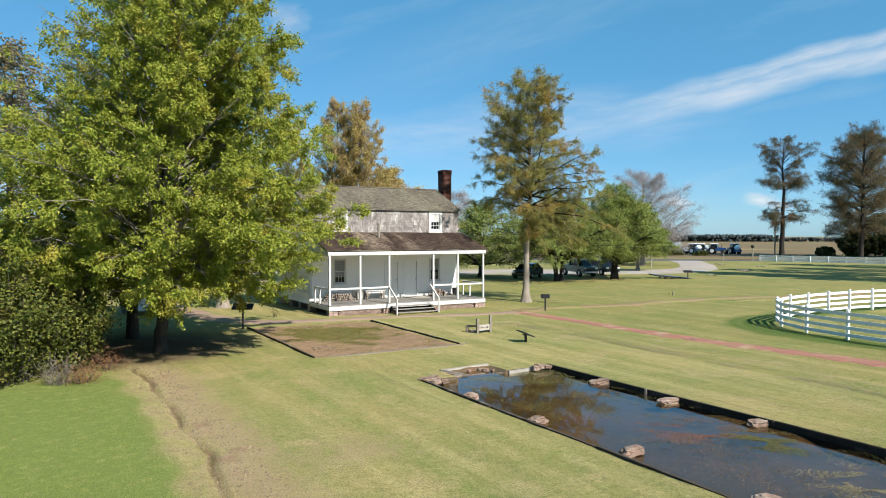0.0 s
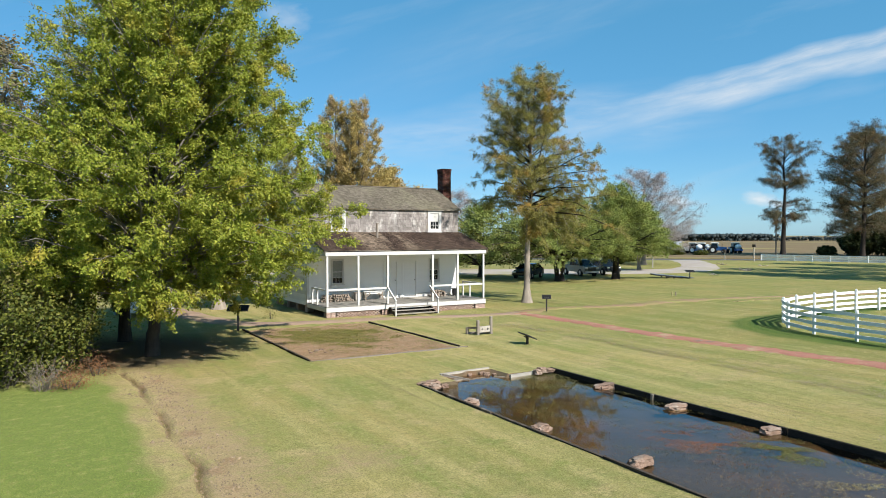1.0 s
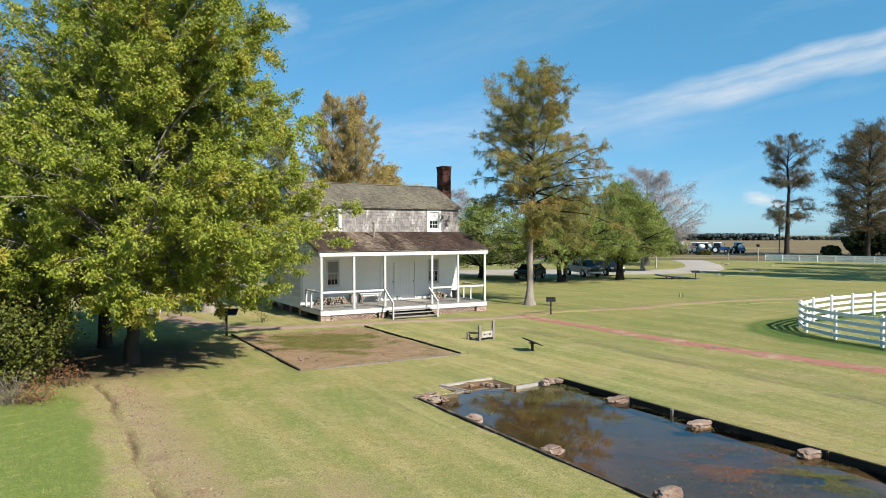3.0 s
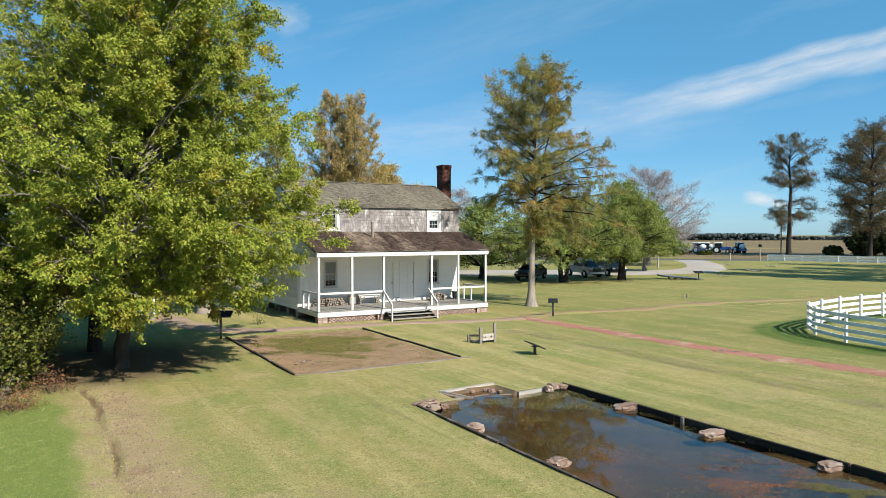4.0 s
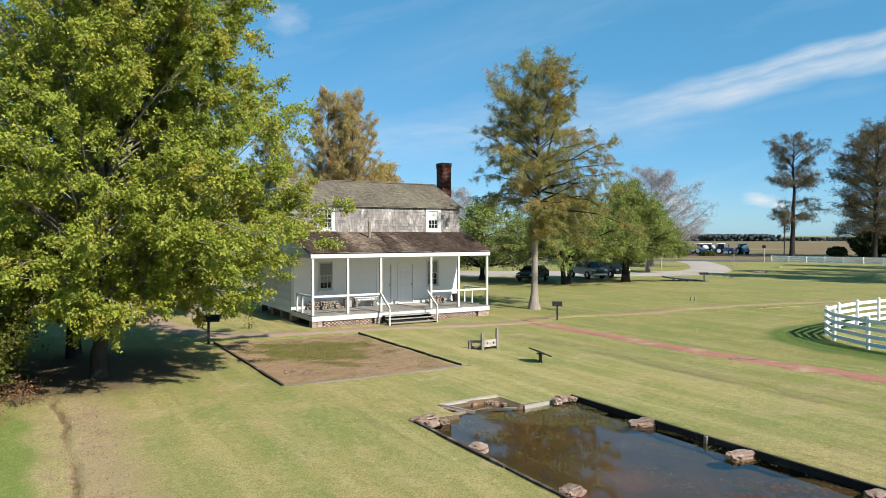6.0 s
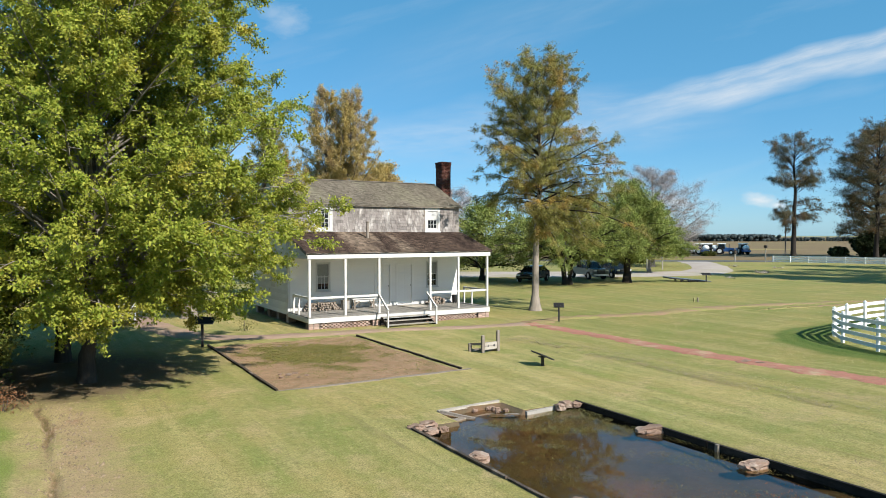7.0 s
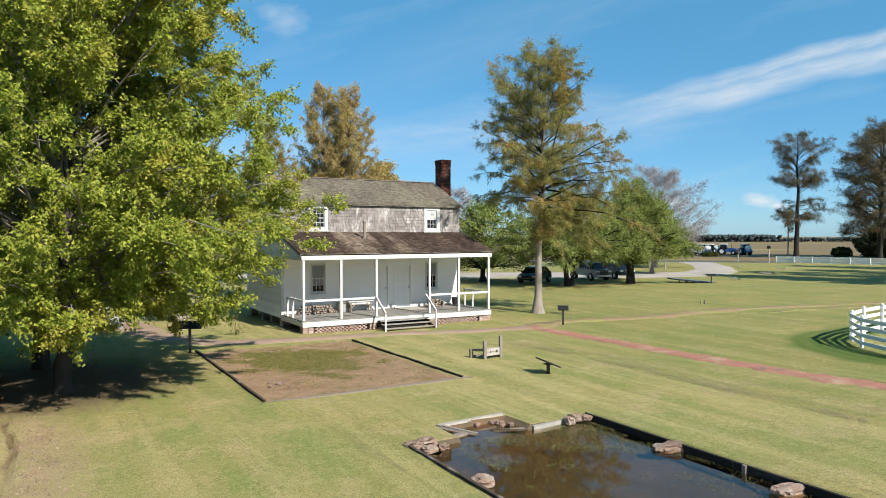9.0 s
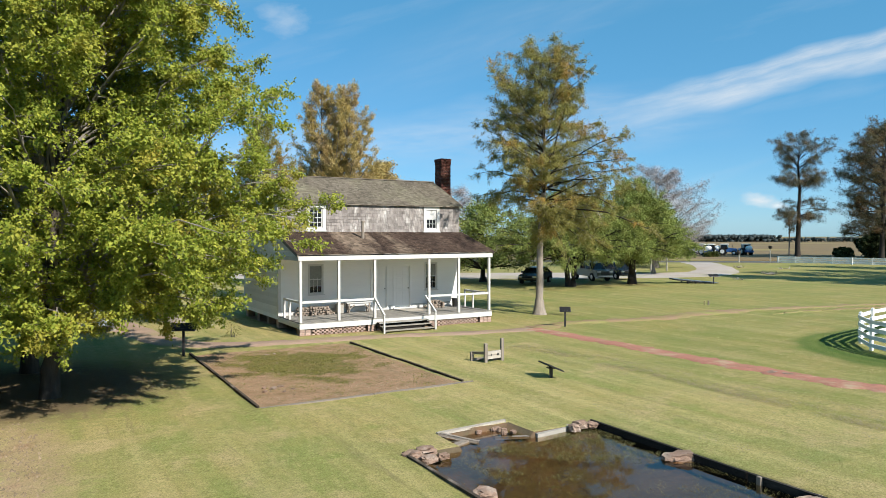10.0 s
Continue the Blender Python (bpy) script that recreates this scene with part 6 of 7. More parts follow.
# far trees beside the road
spray_tree("roadside_cypress", "tall dark cypress with high sparse layered crown", 111.7, 48.5, 23.3, 5.5,
           [(5.0, 2.0), (6.5, 5.0), (8.0, 5.6), (11.5, 4.6), (14.6, 5.8), (17.0, 4.8), (19.0, 6.2), (21.3, 6.4), (22.6, 3.0), (23.5, 1.0)],
           [(5.0, 1.5), (8.0, 4.2), (11.5, 3.4), (14.6, 5.9), (17.0, 3.4), (19.0, 4.2), (21.3, 6.0), (22.6, 2.6), (23.5, 1.0)],
           92, 10, 6, 8, (0.34, 0.06), DARKBARK, PINELEAF, 71, 0.5, clear=6.0, flare=0.4, elev=(-6, 42), reach=(0.5, 1.0), sub0=0.3, sub_len=0.2, sub_min=0.6, twig_len=(0.4, 0.95), curve=0.06,
           tilt=0.7, droop=0.5, spread=0.7, scatter=0.2, hang=0.25, twig_bark=BARK, limb_r=0.8, tiers=(7.0, 8.2, 11.2, 14.4, 14.9, 17.0, 18.6, 20.6, 21.4, 22.6), twig_r=0.02)
FULL = [(3.5, 4.5), (6.0, 6.2), (11.0, 6.6), (15.0, 6.2), (18.0, 7.6), (21.5, 6.6), (23.5, 4.5), (25.2, 1.5)]
spray_tree("roadside_cypress", "tall dark cypress, broader and fuller", 120.0, 38.0, 25.2, 4.0, FULL, FULL, 84, 10, 6, 8, (0.36, 0.07), DARKBARK, PINELEAF, 72, 0.45, clear=6.0, flare=0.4, elev=(-4, 48), reach=(0.5, 1.0),
           sub0=0.3, sub_len=0.2, sub_min=0.6, twig_len=(0.4, 0.95), curve=0.06, tilt=0.7, droop=0.4, spread=0.7, scatter=0.22, hang=0.2, twig_r=0.02, twig_bark=BARK, limb_r=0.8)
tree("roadside_cypress", "tall dark cypress at the thicket's edge", "tree", 129.0, 42.5, 25.0, 4.0,
     [(0.2, 8.0), (0.45, 8.5), (0.7, 8.0), (0.88, 6.0), (1.0, 1.2)], 56, 14, 4, 13, (0.5, 0.11, 0.3), 0.5, DARKBARK, PINELEAF, 73, trunk_r=0.7, up=(0.1, 0.6), bend=0.1, flare=0.4, sublen=0.34)


def shrub(name, label, x, y, h, r, n, leaf, foliage, seed, bare=0.0, group=""):
    """Many stems from the ground with leaves along them."""
    g = np.random.default_rng(seed)
    tubes, cent = [], []
    for k in range(n):
        az, rad = g.uniform(0, 6.283), r * math.sqrt(g.uniform(0.02, 1))
        top = h * g.uniform(0.55, 1.0) * (1 - 0.35 * (rad / r) ** 2)
        p = np.array([0.35 * rad * math.cos(az), 0.35 * rad * math.sin(az), -0.05])
        e = np.array([rad * math.cos(az), rad * math.sin(az), top])
        t = np.linspace(0, 1, 5)[:, None]
        pts = p + (e - p) * t
        pts[:, 2] += top * 0.25 * (t * (1 - t))[:, 0]
        pts[1:] += g.normal(size=(4, 3)) * (0.11 if bare > 1 else 0.05 * h * 0.3)
        tubes.append((pts, (0.011 if bare > 1 else 0.02) * (1 - 0.8 * t[:, 0])))
        if g.uniform() > bare:
            m = 13
            s = g.uniform(0.12, 1.05, m)
            c = p + (e - p) * s[:, None]
            c[:, 2] += top * 0.25 * s * (1 - s)
            cent.append(c + g.normal(size=c.shape) * 0.2)
    root = thing(name, label, "shrub", Matrix.Translation((x, y, 0)), group)
    tagged(put("stem_growth", tubes_to_mesh("stem_growth", tubes, 4), GREYWOOD if bare > 1 else BARK, root), kind="stuff")
    if cent:
        c = np.repeat(np.concatenate(cent), 11 if leaf[0] < 0.2 else 6, axis=0)
        c = c + g.normal(size=c.shape) * 0.12
        c = c[c[:, 2] > 0.03]
        tagged(put("leaves", leaves_to_mesh("leaves", c, leaf[0], leaf[1], g), foliage, root), kind="stuff")
    return root


for k, (x, y, h, r, n) in enumerate([(-12.2, -9.0, 3.0, 1.5, 90), (-13.6, -10.2, 3.4, 1.7, 100), (-15.2, -9.5, 4.0, 2.0, 110), (-13.5, -7.4, 4.4, 2.0, 120), (-15.8, -6.5, 5.2, 2.4, 120), (-12.3, -5.0, 3.8, 1.8, 90), (-17.6, -10.5, 4.6, 2.2, 110), (-18.5, -5.0, 5.6, 2.6, 110), (-14.0, -3.0, 4.6, 2.2, 90), (-21, -9, 5.0, 2.5, 90), (-12.6, -0.6, 3.6, 1.9, 90), (-13.6, 2.6, 4.2, 2.2, 90)]):
    shrub("shrub", "overgrown olive-green shrub at the lawn's edge", x, y, h, r, n, (0.11, 0.075), HEDGELEAF, 80 + k, group="hedge of shrubs")
shrub("dead_shrub", "bare tangled dead brush with pale stems", -12.2, -11.2, 0.95, 0.7, 46, (0.07, 0.04), RUSTLEAF, 95, bare=1.1)
shrub("rusty_shrub", "low rust-red dying shrub at the lawn's edge", -11.7, -11.35, 0.5, 0.45, 9, (0.06, 0.03), RUSTLEAF, 96)
shrub("rusty_shrub", "low rust-red dying shrub under the tree", -10.9, -9.7, 0.4, 0.4, 7, (0.06, 0.03), RUSTLEAF, 97)
shrub("sapling", "thin young sapling in the grass by the house", -2.4, 1.4, 0.6, 0.15, 3, (0.06, 0.03), HEDGELEAF, 98)
for k, (x, y, h, r) in enumerate([(119.5, 44.5, 2.0, 1.6), (123, 41.0, 5.0, 3.2), (127, 39, 9.0, 5.0), (128, 33, 9.0, 6.0)]):
    shrub("thicket_shrub", "dark evergreen thicket beside the road", x, y, h, r, 70, (0.6, 0.35), DARKLEAF, 100 + k, group="roadside thicket")
for k, (x, y, h, r) in enumerate([(105, 62, 0.9, 1.4), (102, 66, 1.3, 1.6), (12, 49, 2.5, 2.5), (4, 58, 3.0, 3), (-4, 45, 3, 3), (20, 52, 2.4, 2.6), (-16, 30, 4, 3), (68, 46, 2.2, 2.5), (74, 53, 2.0, 2.4), (60, 41, 1.6, 2.0)]):
    shrub("field_shrub", "low weedy growth along the field edge", x, y, h, r, 50, (0.3, 0.16), HEDGELEAF, 120 + k, group="field edge growth")


# distant tree lines on the horizon
def treeline(name, x0, y0, x1, y1, n, hmin, hmax, seed):
    """A far wood: uneven small crowns heaped along a strip, seen from far off."""
    g = np.random.default_rng(seed)
    bm = bmesh.new()
    bmesh.ops.create_icosphere(bm, subdivisions=1, radius=1.0)
    bv = np.array([v.co[:] for v in bm.verts])
    bf = np.array([[v.index for v in f.verts] for f in bm.faces])
    bm.free()
    m = n * 2
    s = g.uniform(size=m)
    top = hmin + (hmax - hmin) * (0.5 + 0.3 * np.sin(s * 41 + seed) + 0.2 * np.sin(s * 137 + 2 * seed)) * g.uniform(0.75, 1.05, m)
    r = top * g.uniform(0.16, 0.34, m)
    z = np.where(g.uniform(size=m) < 0.5, top - r, g.uniform(0.1, 0.8, m) * top)
    p = np.stack([x0 + (x1 - x0) * s + g.normal(size=m) * 3, y0 + (y1 - y0) * s + g.normal(size=m) * 3, z], 1)
    rough = 1 + 0.22 * g.normal(size=(m, len(bv), 1))
    v = bv[None] * rough * np.stack([r * 1.2, r * 1.2, r * 1.1], 1)[:, None, :] + p[:, None, :]
    f = (np.arange(m)[:, None, None] * len(bv) + bf[None]).reshape(-1, 3)
    me = raw_mesh(name, v.reshape(-1, 3), f)
    tagged(put(name, me, TREELINE), "far dark haze-tinted line of woods on the horizon", "woods", kind="stuff")


treeline("far_woods", 395, 320, 445, 278, 300, 4.7, 5.1, 201)
treeline("far_woods", 442, 285, 600, 195, 520, 2.2, 3.6, 207)
treeline("far_woods", 300, 330, 395, 320, 260, 3.4, 4.6, 208)
treeline("far_woods", 1000, 420, 1250, 160, 150, 6, 10, 202)
treeline("far_woods", 500, 900, 200, 1200, 200, 8, 14, 203)
treeline("far_woods", 60, 420, -300, 420, 200, 8, 14, 204)
treeline("far_woods", -120, 160, -420, 60, 160, 8, 14, 205)
treeline("far_woods", 1100, 60, 1000, -700, 160, 8, 14, 206)

# ---------------------------------------------------------------- vehicles
def paint(name, c, rough=0.25, metal=0.3):
    m, t, b = nt(name)
    b.inputs["Base Color"].default_value = (*c, 1)
    b.inputs["Roughness"].default_value, b.inputs["Metallic"].default_value = rough, metal
    b.inputs["Coat Weight"].default_value = 0.5
    return m


TYRE = simple("rubber", (0.02, 0.02, 0.02), (0.03, 0.03, 0.03), 5.0, 40.0, 0.8)
RIM = paint("wheel_rim", (0.5, 0.5, 0.52), 0.3, 0.9)
LENS = paint("headlight_lens", (0.8, 0.8, 0.8), 0.1, 0.2)
REDLENS = paint("tail_light_lens", (0.4, 0.02, 0.02), 0.15, 0.0)


def slab(bm, prof, half, inset=0.0, bev=0.05):
    """A body from a side outline (x, z), extruded across; the sides lean in by inset above the waist."""
    zs = [p[1] for p in prof]
    lo, hi = min(zs), max(zs)
    rings = []
    for s in (-1, 1):
        rings.append([bm.verts.new((px, s * (half - inset * max(0, (pz - lo) / (hi - lo + 1e-6))), pz)) for px, pz in prof])
    n = len(prof)
    bm.faces.new(rings[0])
    bm.faces.new(list(reversed(rings[1])))
    for k in range(n):
        j = (k + 1) % n
        bm.faces.new((rings[0][j], rings[0][k], rings[1][k], rings[1][j]))
    bmesh.ops.recalc_face_normals(bm, faces=bm.faces)
    if bev:
        bmesh.ops.bevel(bm, geom=list(bm.edges), offset=bev, segments=2, affect="EDGES")


def wheel(parent, x, y, r):
    bm = bmesh.new()
    rod(bm, (x, y - 0.11, r), (x, y + 0.11, r), r, sides=24)
    w = part("wheel", bm, TYRE, parent)
    bm = bmesh.new()
    sgn = 1 if y > 0 else -1
    rod(bm, (x, y + sgn * 0.09, r), (x, y + sgn * 0.118, r), r * 0.6, r * 0.5, sides=18)
    part("rim", bm, RIM, w)


def car(m, kind, colour, label):
    v = thing("car" if kind != "pickup" else "pickup_truck", label, "car" if kind != "pickup" else "pickup truck", m)
    col = paint(kind + "_paint", colour, 0.25, 0.4)
    if kind == "pickup":
        body = [(-2.8, 0.5), (2.75, 0.45), (2.85, 0.75), (2.75, 1.12), (1.4, 1.2), (-2.8, 1.2)]
        cab = [(-0.9, 1.15), (1.5, 1.15), (0.75, 1.82), (-0.75, 1.86)]
        L, R, wr = 1.75, -1.75, 0.42
    elif kind == "suv":
        body = [(-2.3, 0.42), (2.3, 0.42), (2.4, 0.7), (2.3, 1.0), (1.1, 1.1), (-2.35, 1.1)]
        cab = [(-2.3, 1.05), (1.2, 1.05), (0.45, 1.7), (-2.05, 1.74)]
        L, R, wr = 1.45, -1.45, 0.38
    else:
        body = [(-2.3, 0.35), (2.25, 0.33), (2.35, 0.6), (2.2, 0.82), (1.1, 0.95), (-1.6, 0.98), (-2.3, 0.95)]
        cab = [(-1.9, 0.93), (1.15, 0.92), (0.3, 1.42), (-1.0, 1.46)]
        L, R, wr = 1.4, -1.4, 0.33
    bm = bmesh.new()
    slab(bm, body, 0.92, 0.05)
    part("body", bm, col, v, smooth=False)
    bm = bmesh.new()
    slab(bm, cab, 0.82, 0.14, 0.03)
    c = part("cabin_glass", bm, PANE, v)
    top = cab[3][1]
    bm = bmesh.new()
    slab(bm, [(cab[3][0] - 0.02, top - 0.03), (cab[2][0] + 0.05, cab[2][1] - 0.03), (cab[2][0] - 0.1, cab[2][1] + 0.03), (cab[3][0] + 0.05, top + 0.04)], 0.72, 0.03, 0.015)
    part("roof", bm, col, v)
    for s in (-1, 1):
        for a, b in ((cab[1], cab[2]), (cab[0], cab[3]), (((cab[0][0] + cab[1][0]) / 2, cab[0][1]), ((cab[2][0] + cab[3][0]) / 2, top))):
            bm = bmesh.new()
            bar(bm, (a[0], s * 0.84, a[1]), (b[0], s * 0.70, b[1]), 0.05, 0.09, 0.005)
            part("pillar", bm, col, v)
        for x in (L, R):
            wheel(v, x, s * 0.84, wr)
        h = body[3][1] - 0.22
        part("headlight", boxes((body[2][0] - 0.12, body[2][0] + 0.0, s * 0.68 - 0.18, s * 0.68 + 0.18, h, h + 0.16), bev=0.02), LENS, v)
        part("tail_light", boxes((body[0][0] - 0.02, body[0][0] + 0.08, s * 0.78 - 0.08, s * 0.78 + 0.08, 0.8, 1.0), bev=0.02), REDLENS, v)
        part("mirror", boxes((cab[1][0] - 0.35, cab[1][0] - 0.2, s * 0.98 - 0.1, s * 0.98 + 0.1, cab[1][1] + 0.05, cab[1][1] + 0.22), bev=0.02), BLACK, v)
    part("bumper", boxes((body[2][0] - 0.12, body[2][0] + 0.06, -0.85, 0.85, 0.42, 0.62), bev=0.04), RIM if kind == "pickup" else col, v)
    part("grille", boxes((body[2][0] - 0.1, body[2][0] + 0.02, -0.48, 0.48, 0.66, 0.95 if kind != "sedan" else 0.78), bev=0.02), BLACK, v)
    if kind == "pickup":
        part("bed_liner", boxes((-2.7, -1.0, -0.75, 0.75, 1.19, 1.215), bev=0.004), BLACK, v)
    return v


car(pose(28.3, 20.4, 0.03, 0, 0, 213) @ Matrix.Scale(0.95, 4), "sedan", (0.012, 0.013, 0.015), "black sedan parked under the trees")
car(pose(35.3, 20.9, 0.03, 0, 0, -104) @ Matrix.Scale(0.9, 4), "pickup", (0.24, 0.26, 0.245), "silver-grey pickup truck parked beside the lawn")
car(pose(38.7, 21.2, 0.03, 0, 0, -102) @ Matrix.Scale(0.93, 4), "suv", (0.012, 0.014, 0.016), "black sport utility car parked by the lot")


# ---------------------------------------------------------------- farm machines in the field
BLUE = paint("blue_machine_paint", (0.03, 0.10, 0.28), 0.4, 0.0)
CREAM = paint("white_machine_paint", (0.75, 0.75, 0.72), 0.4, 0.0)


def machine(x, y, turn, colour, label):
    v = thing("tractor", label, "tractor", pose(x, y, 0.08, 0, 0, turn) @ Matrix.Scale(0.82, 4))
    bm = bmesh.new()
    slab(bm, [(-1.6, 0.8), (2.4, 0.8), (2.5, 1.7), (0.2, 1.9), (-1.6, 1.5)], 0.7, 0.08, 0.05)
    part("hood", bm, colour, v)
    bm = bmesh.new()
    slab(bm, [(-1.5, 1.5), (0.3, 1.6), (0.1, 2.7), (-1.4, 2.7)], 0.85, 0.08, 0.05)
    part("cab", bm, PANE, v)
    part("cab_roof", boxes((-1.65, 0.35, -0.95, 0.95, 2.7, 2.95), bev=0.08), CREAM, v)
    for px, r in ((-1.0, 0.95), (1.8, 0.6)):
        for s in (-1, 1):
            bm = bmesh.new()
            rod(bm, (px, s * 0.85, r), (px, s * 1.3, r), r, sides=22)
            w = part("wheel", bm, TYRE, v)
            bm = bmesh.new()
            rod(bm, (px, s * 1.29, r), (px, s * 1.33, r), r * 0.55, sides=16)
            part("rim", bm, CREAM, w)
    bm = bmesh.new()
    rod(bm, (1.2, 0.3, 1.7), (1.2, 0.3, 2.7), 0.06)
    part("exhaust", bm, BLACK, v)
    bm = bmesh.new()
    bmesh.ops.create_uvsphere(bm, u_segments=16, v_segments=10, radius=1.0, matrix=Matrix.Translation((-2.4, 0, 1.8)) @ Matrix.Diagonal((0.8, 0.85, 0.7, 1)))
    part("spray_tank", bm, CREAM, v, "white rounded spray tank", smooth=True)
    part("tank_frame", boxes((-3.4, -1.5, -0.9, 0.9, 0.75, 1.2), bev=0.05), colour, v)
    return v


machine(114.5, 69.6, 20, BLUE, "blue farm tractor with white cab roof by the field")
machine(117.4, 67.9, -60, BLUE, "blue farm tractor with pale roof parked in the field")
machine(120.7, 66.0, 60, BLUE, "blue farm tractor facing the road")
machine(112.6, 71.0, 100, CREAM, "pale farm machine beside the tractors")
tank = thing("tank_trailer", "long grey cylindrical tank on a trailer", "tank trailer", pose(108.0, 75.0, 0.08, 0, 0, -40))
bm = bmesh.new()
rod(bm, (-4, 0, 1.7), (4, 0, 1.7), 1.0, sides=24)
part("tank", bm, paint("grey_tank", (0.35, 0.38, 0.42), 0.4, 0.4), tank, smooth=False)
part("chassis", boxes((-4, 4, -0.6, 0.6, 0.6, 0.8)), BLACK, tank)
for px in (-3, -2, 3):
    for s in (-1, 1):
        bm = bmesh.new()
        rod(bm, (px, s * 0.6, 0.5), (px, s * 0.95, 0.5), 0.5, sides=20)
        part("wheel", bm, TYRE, tank)

# poles, post box, signs at the road
bm = bmesh.new()
rod(bm, (118.5, 54.5, 0), (118.5, 54.5, 9.0), 0.15, 0.11)
pole = tagged(part("utility_pole", bm, GREYWOOD), "plain grey wooden utility pole by the road", "pole")
for k, (x, y) in enumerate(((87.0, 37.4), (84.5, 41.0))):
    mb = thing("mailbox", "dark mailbox on a post at the drive", "mailbox", pose(x, y, 0, 0, 0, 20))
    part("box_post", boxes((-0.08, 0.08, -0.08, 0.08, -0.05, 1.3 + 0.9 * (1 - k)), bev=0.01), PALEWOOD, mb)
    part("mail_box", boxes((-0.35, 0.35, -0.2, 0.2, 1.3 + 0.9 * (1 - k), 1.75 + 0.9 * (1 - k)), bev=0.06), DARKWOOD, mb)
for x, y in ((53.3, 30.2), (55.0, 29.3)):
    tagged(part("bollard", boxes((x - 0.07, x + 0.07, y - 0.07, y + 0.07, -0.05, 2.2), bev=0.02), PALEWOOD), "pale wooden post by the gravel drive", "post")


# ---------------------------------------------------------------- fallen branches on the lawn
def branch_heap(x, y, n, size, label, seed):
    g = random.Random(seed)
    t = thing("branch_pile", label, "branches", Matrix.Translation((x, y, 0)))
    for k in range(n):
        bm = bmesh.new()
        a = Vector((g.uniform(-size, size), g.uniform(-size, size), 0.05))
        b = a + Vector((g.uniform(-size, size), g.uniform(-size, size), g.uniform(0.05, size * 0.6)))
        rod(bm, a, b, g.uniform(0.025, 0.06), 0.012, 6)
        part("branch", bm, PALEWOOD if k % 2 else GREYWOOD, t)


branch_heap(57.9, 18.0, 22, 0.62, "heap of broken pale branches on the lawn", 3)
branch_heap(69.4, 30.2, 12, 0.6, "old stump with broken branches on the lawn", 4)
branch_heap(47.2, 13.8, 8, 0.45, "dark twigs fallen on the lawn", 5)
branch_heap(70, 24, 8, 0.7, "scattered pale branches on the lawn", 6)


# ---------------------------------------------------------------- shed behind the shade tree
shed = thing("shed", "low grey-white board shed raised on blocks behind the tree", "shed", pose(-7.7, 6.6, 0, 0, 0, 12))
for k in range(12):
    part("board", boxes((-1.2 + k * 0.2, -1.2 + k * 0.2 + 0.192, -1.0, -0.975, 0.25, 1.15 + 0.0), bev=0.004), SIDING, shed)
part("shed_body", boxes((-1.2, 1.2, -0.974, 1.0, 0.25, 1.15)), SIDING, shed)
bm = bmesh.new()
slab(bm, [(-1.35, 1.15), (1.35, 1.15), (1.3, 1.24), (0, 1.55), (-1.3, 1.24)], 1.15, 0.0, 0.01)
part("shed_roof", bm, ROOF, shed)
for px in (-1.05, 1.05):
    for py in (-0.85, 0.85):
        part("block", boxes((px - 0.12, px + 0.12, py - 0.12, py + 0.12, -0.03, 0.25), bev=0.01), CONC, shed)


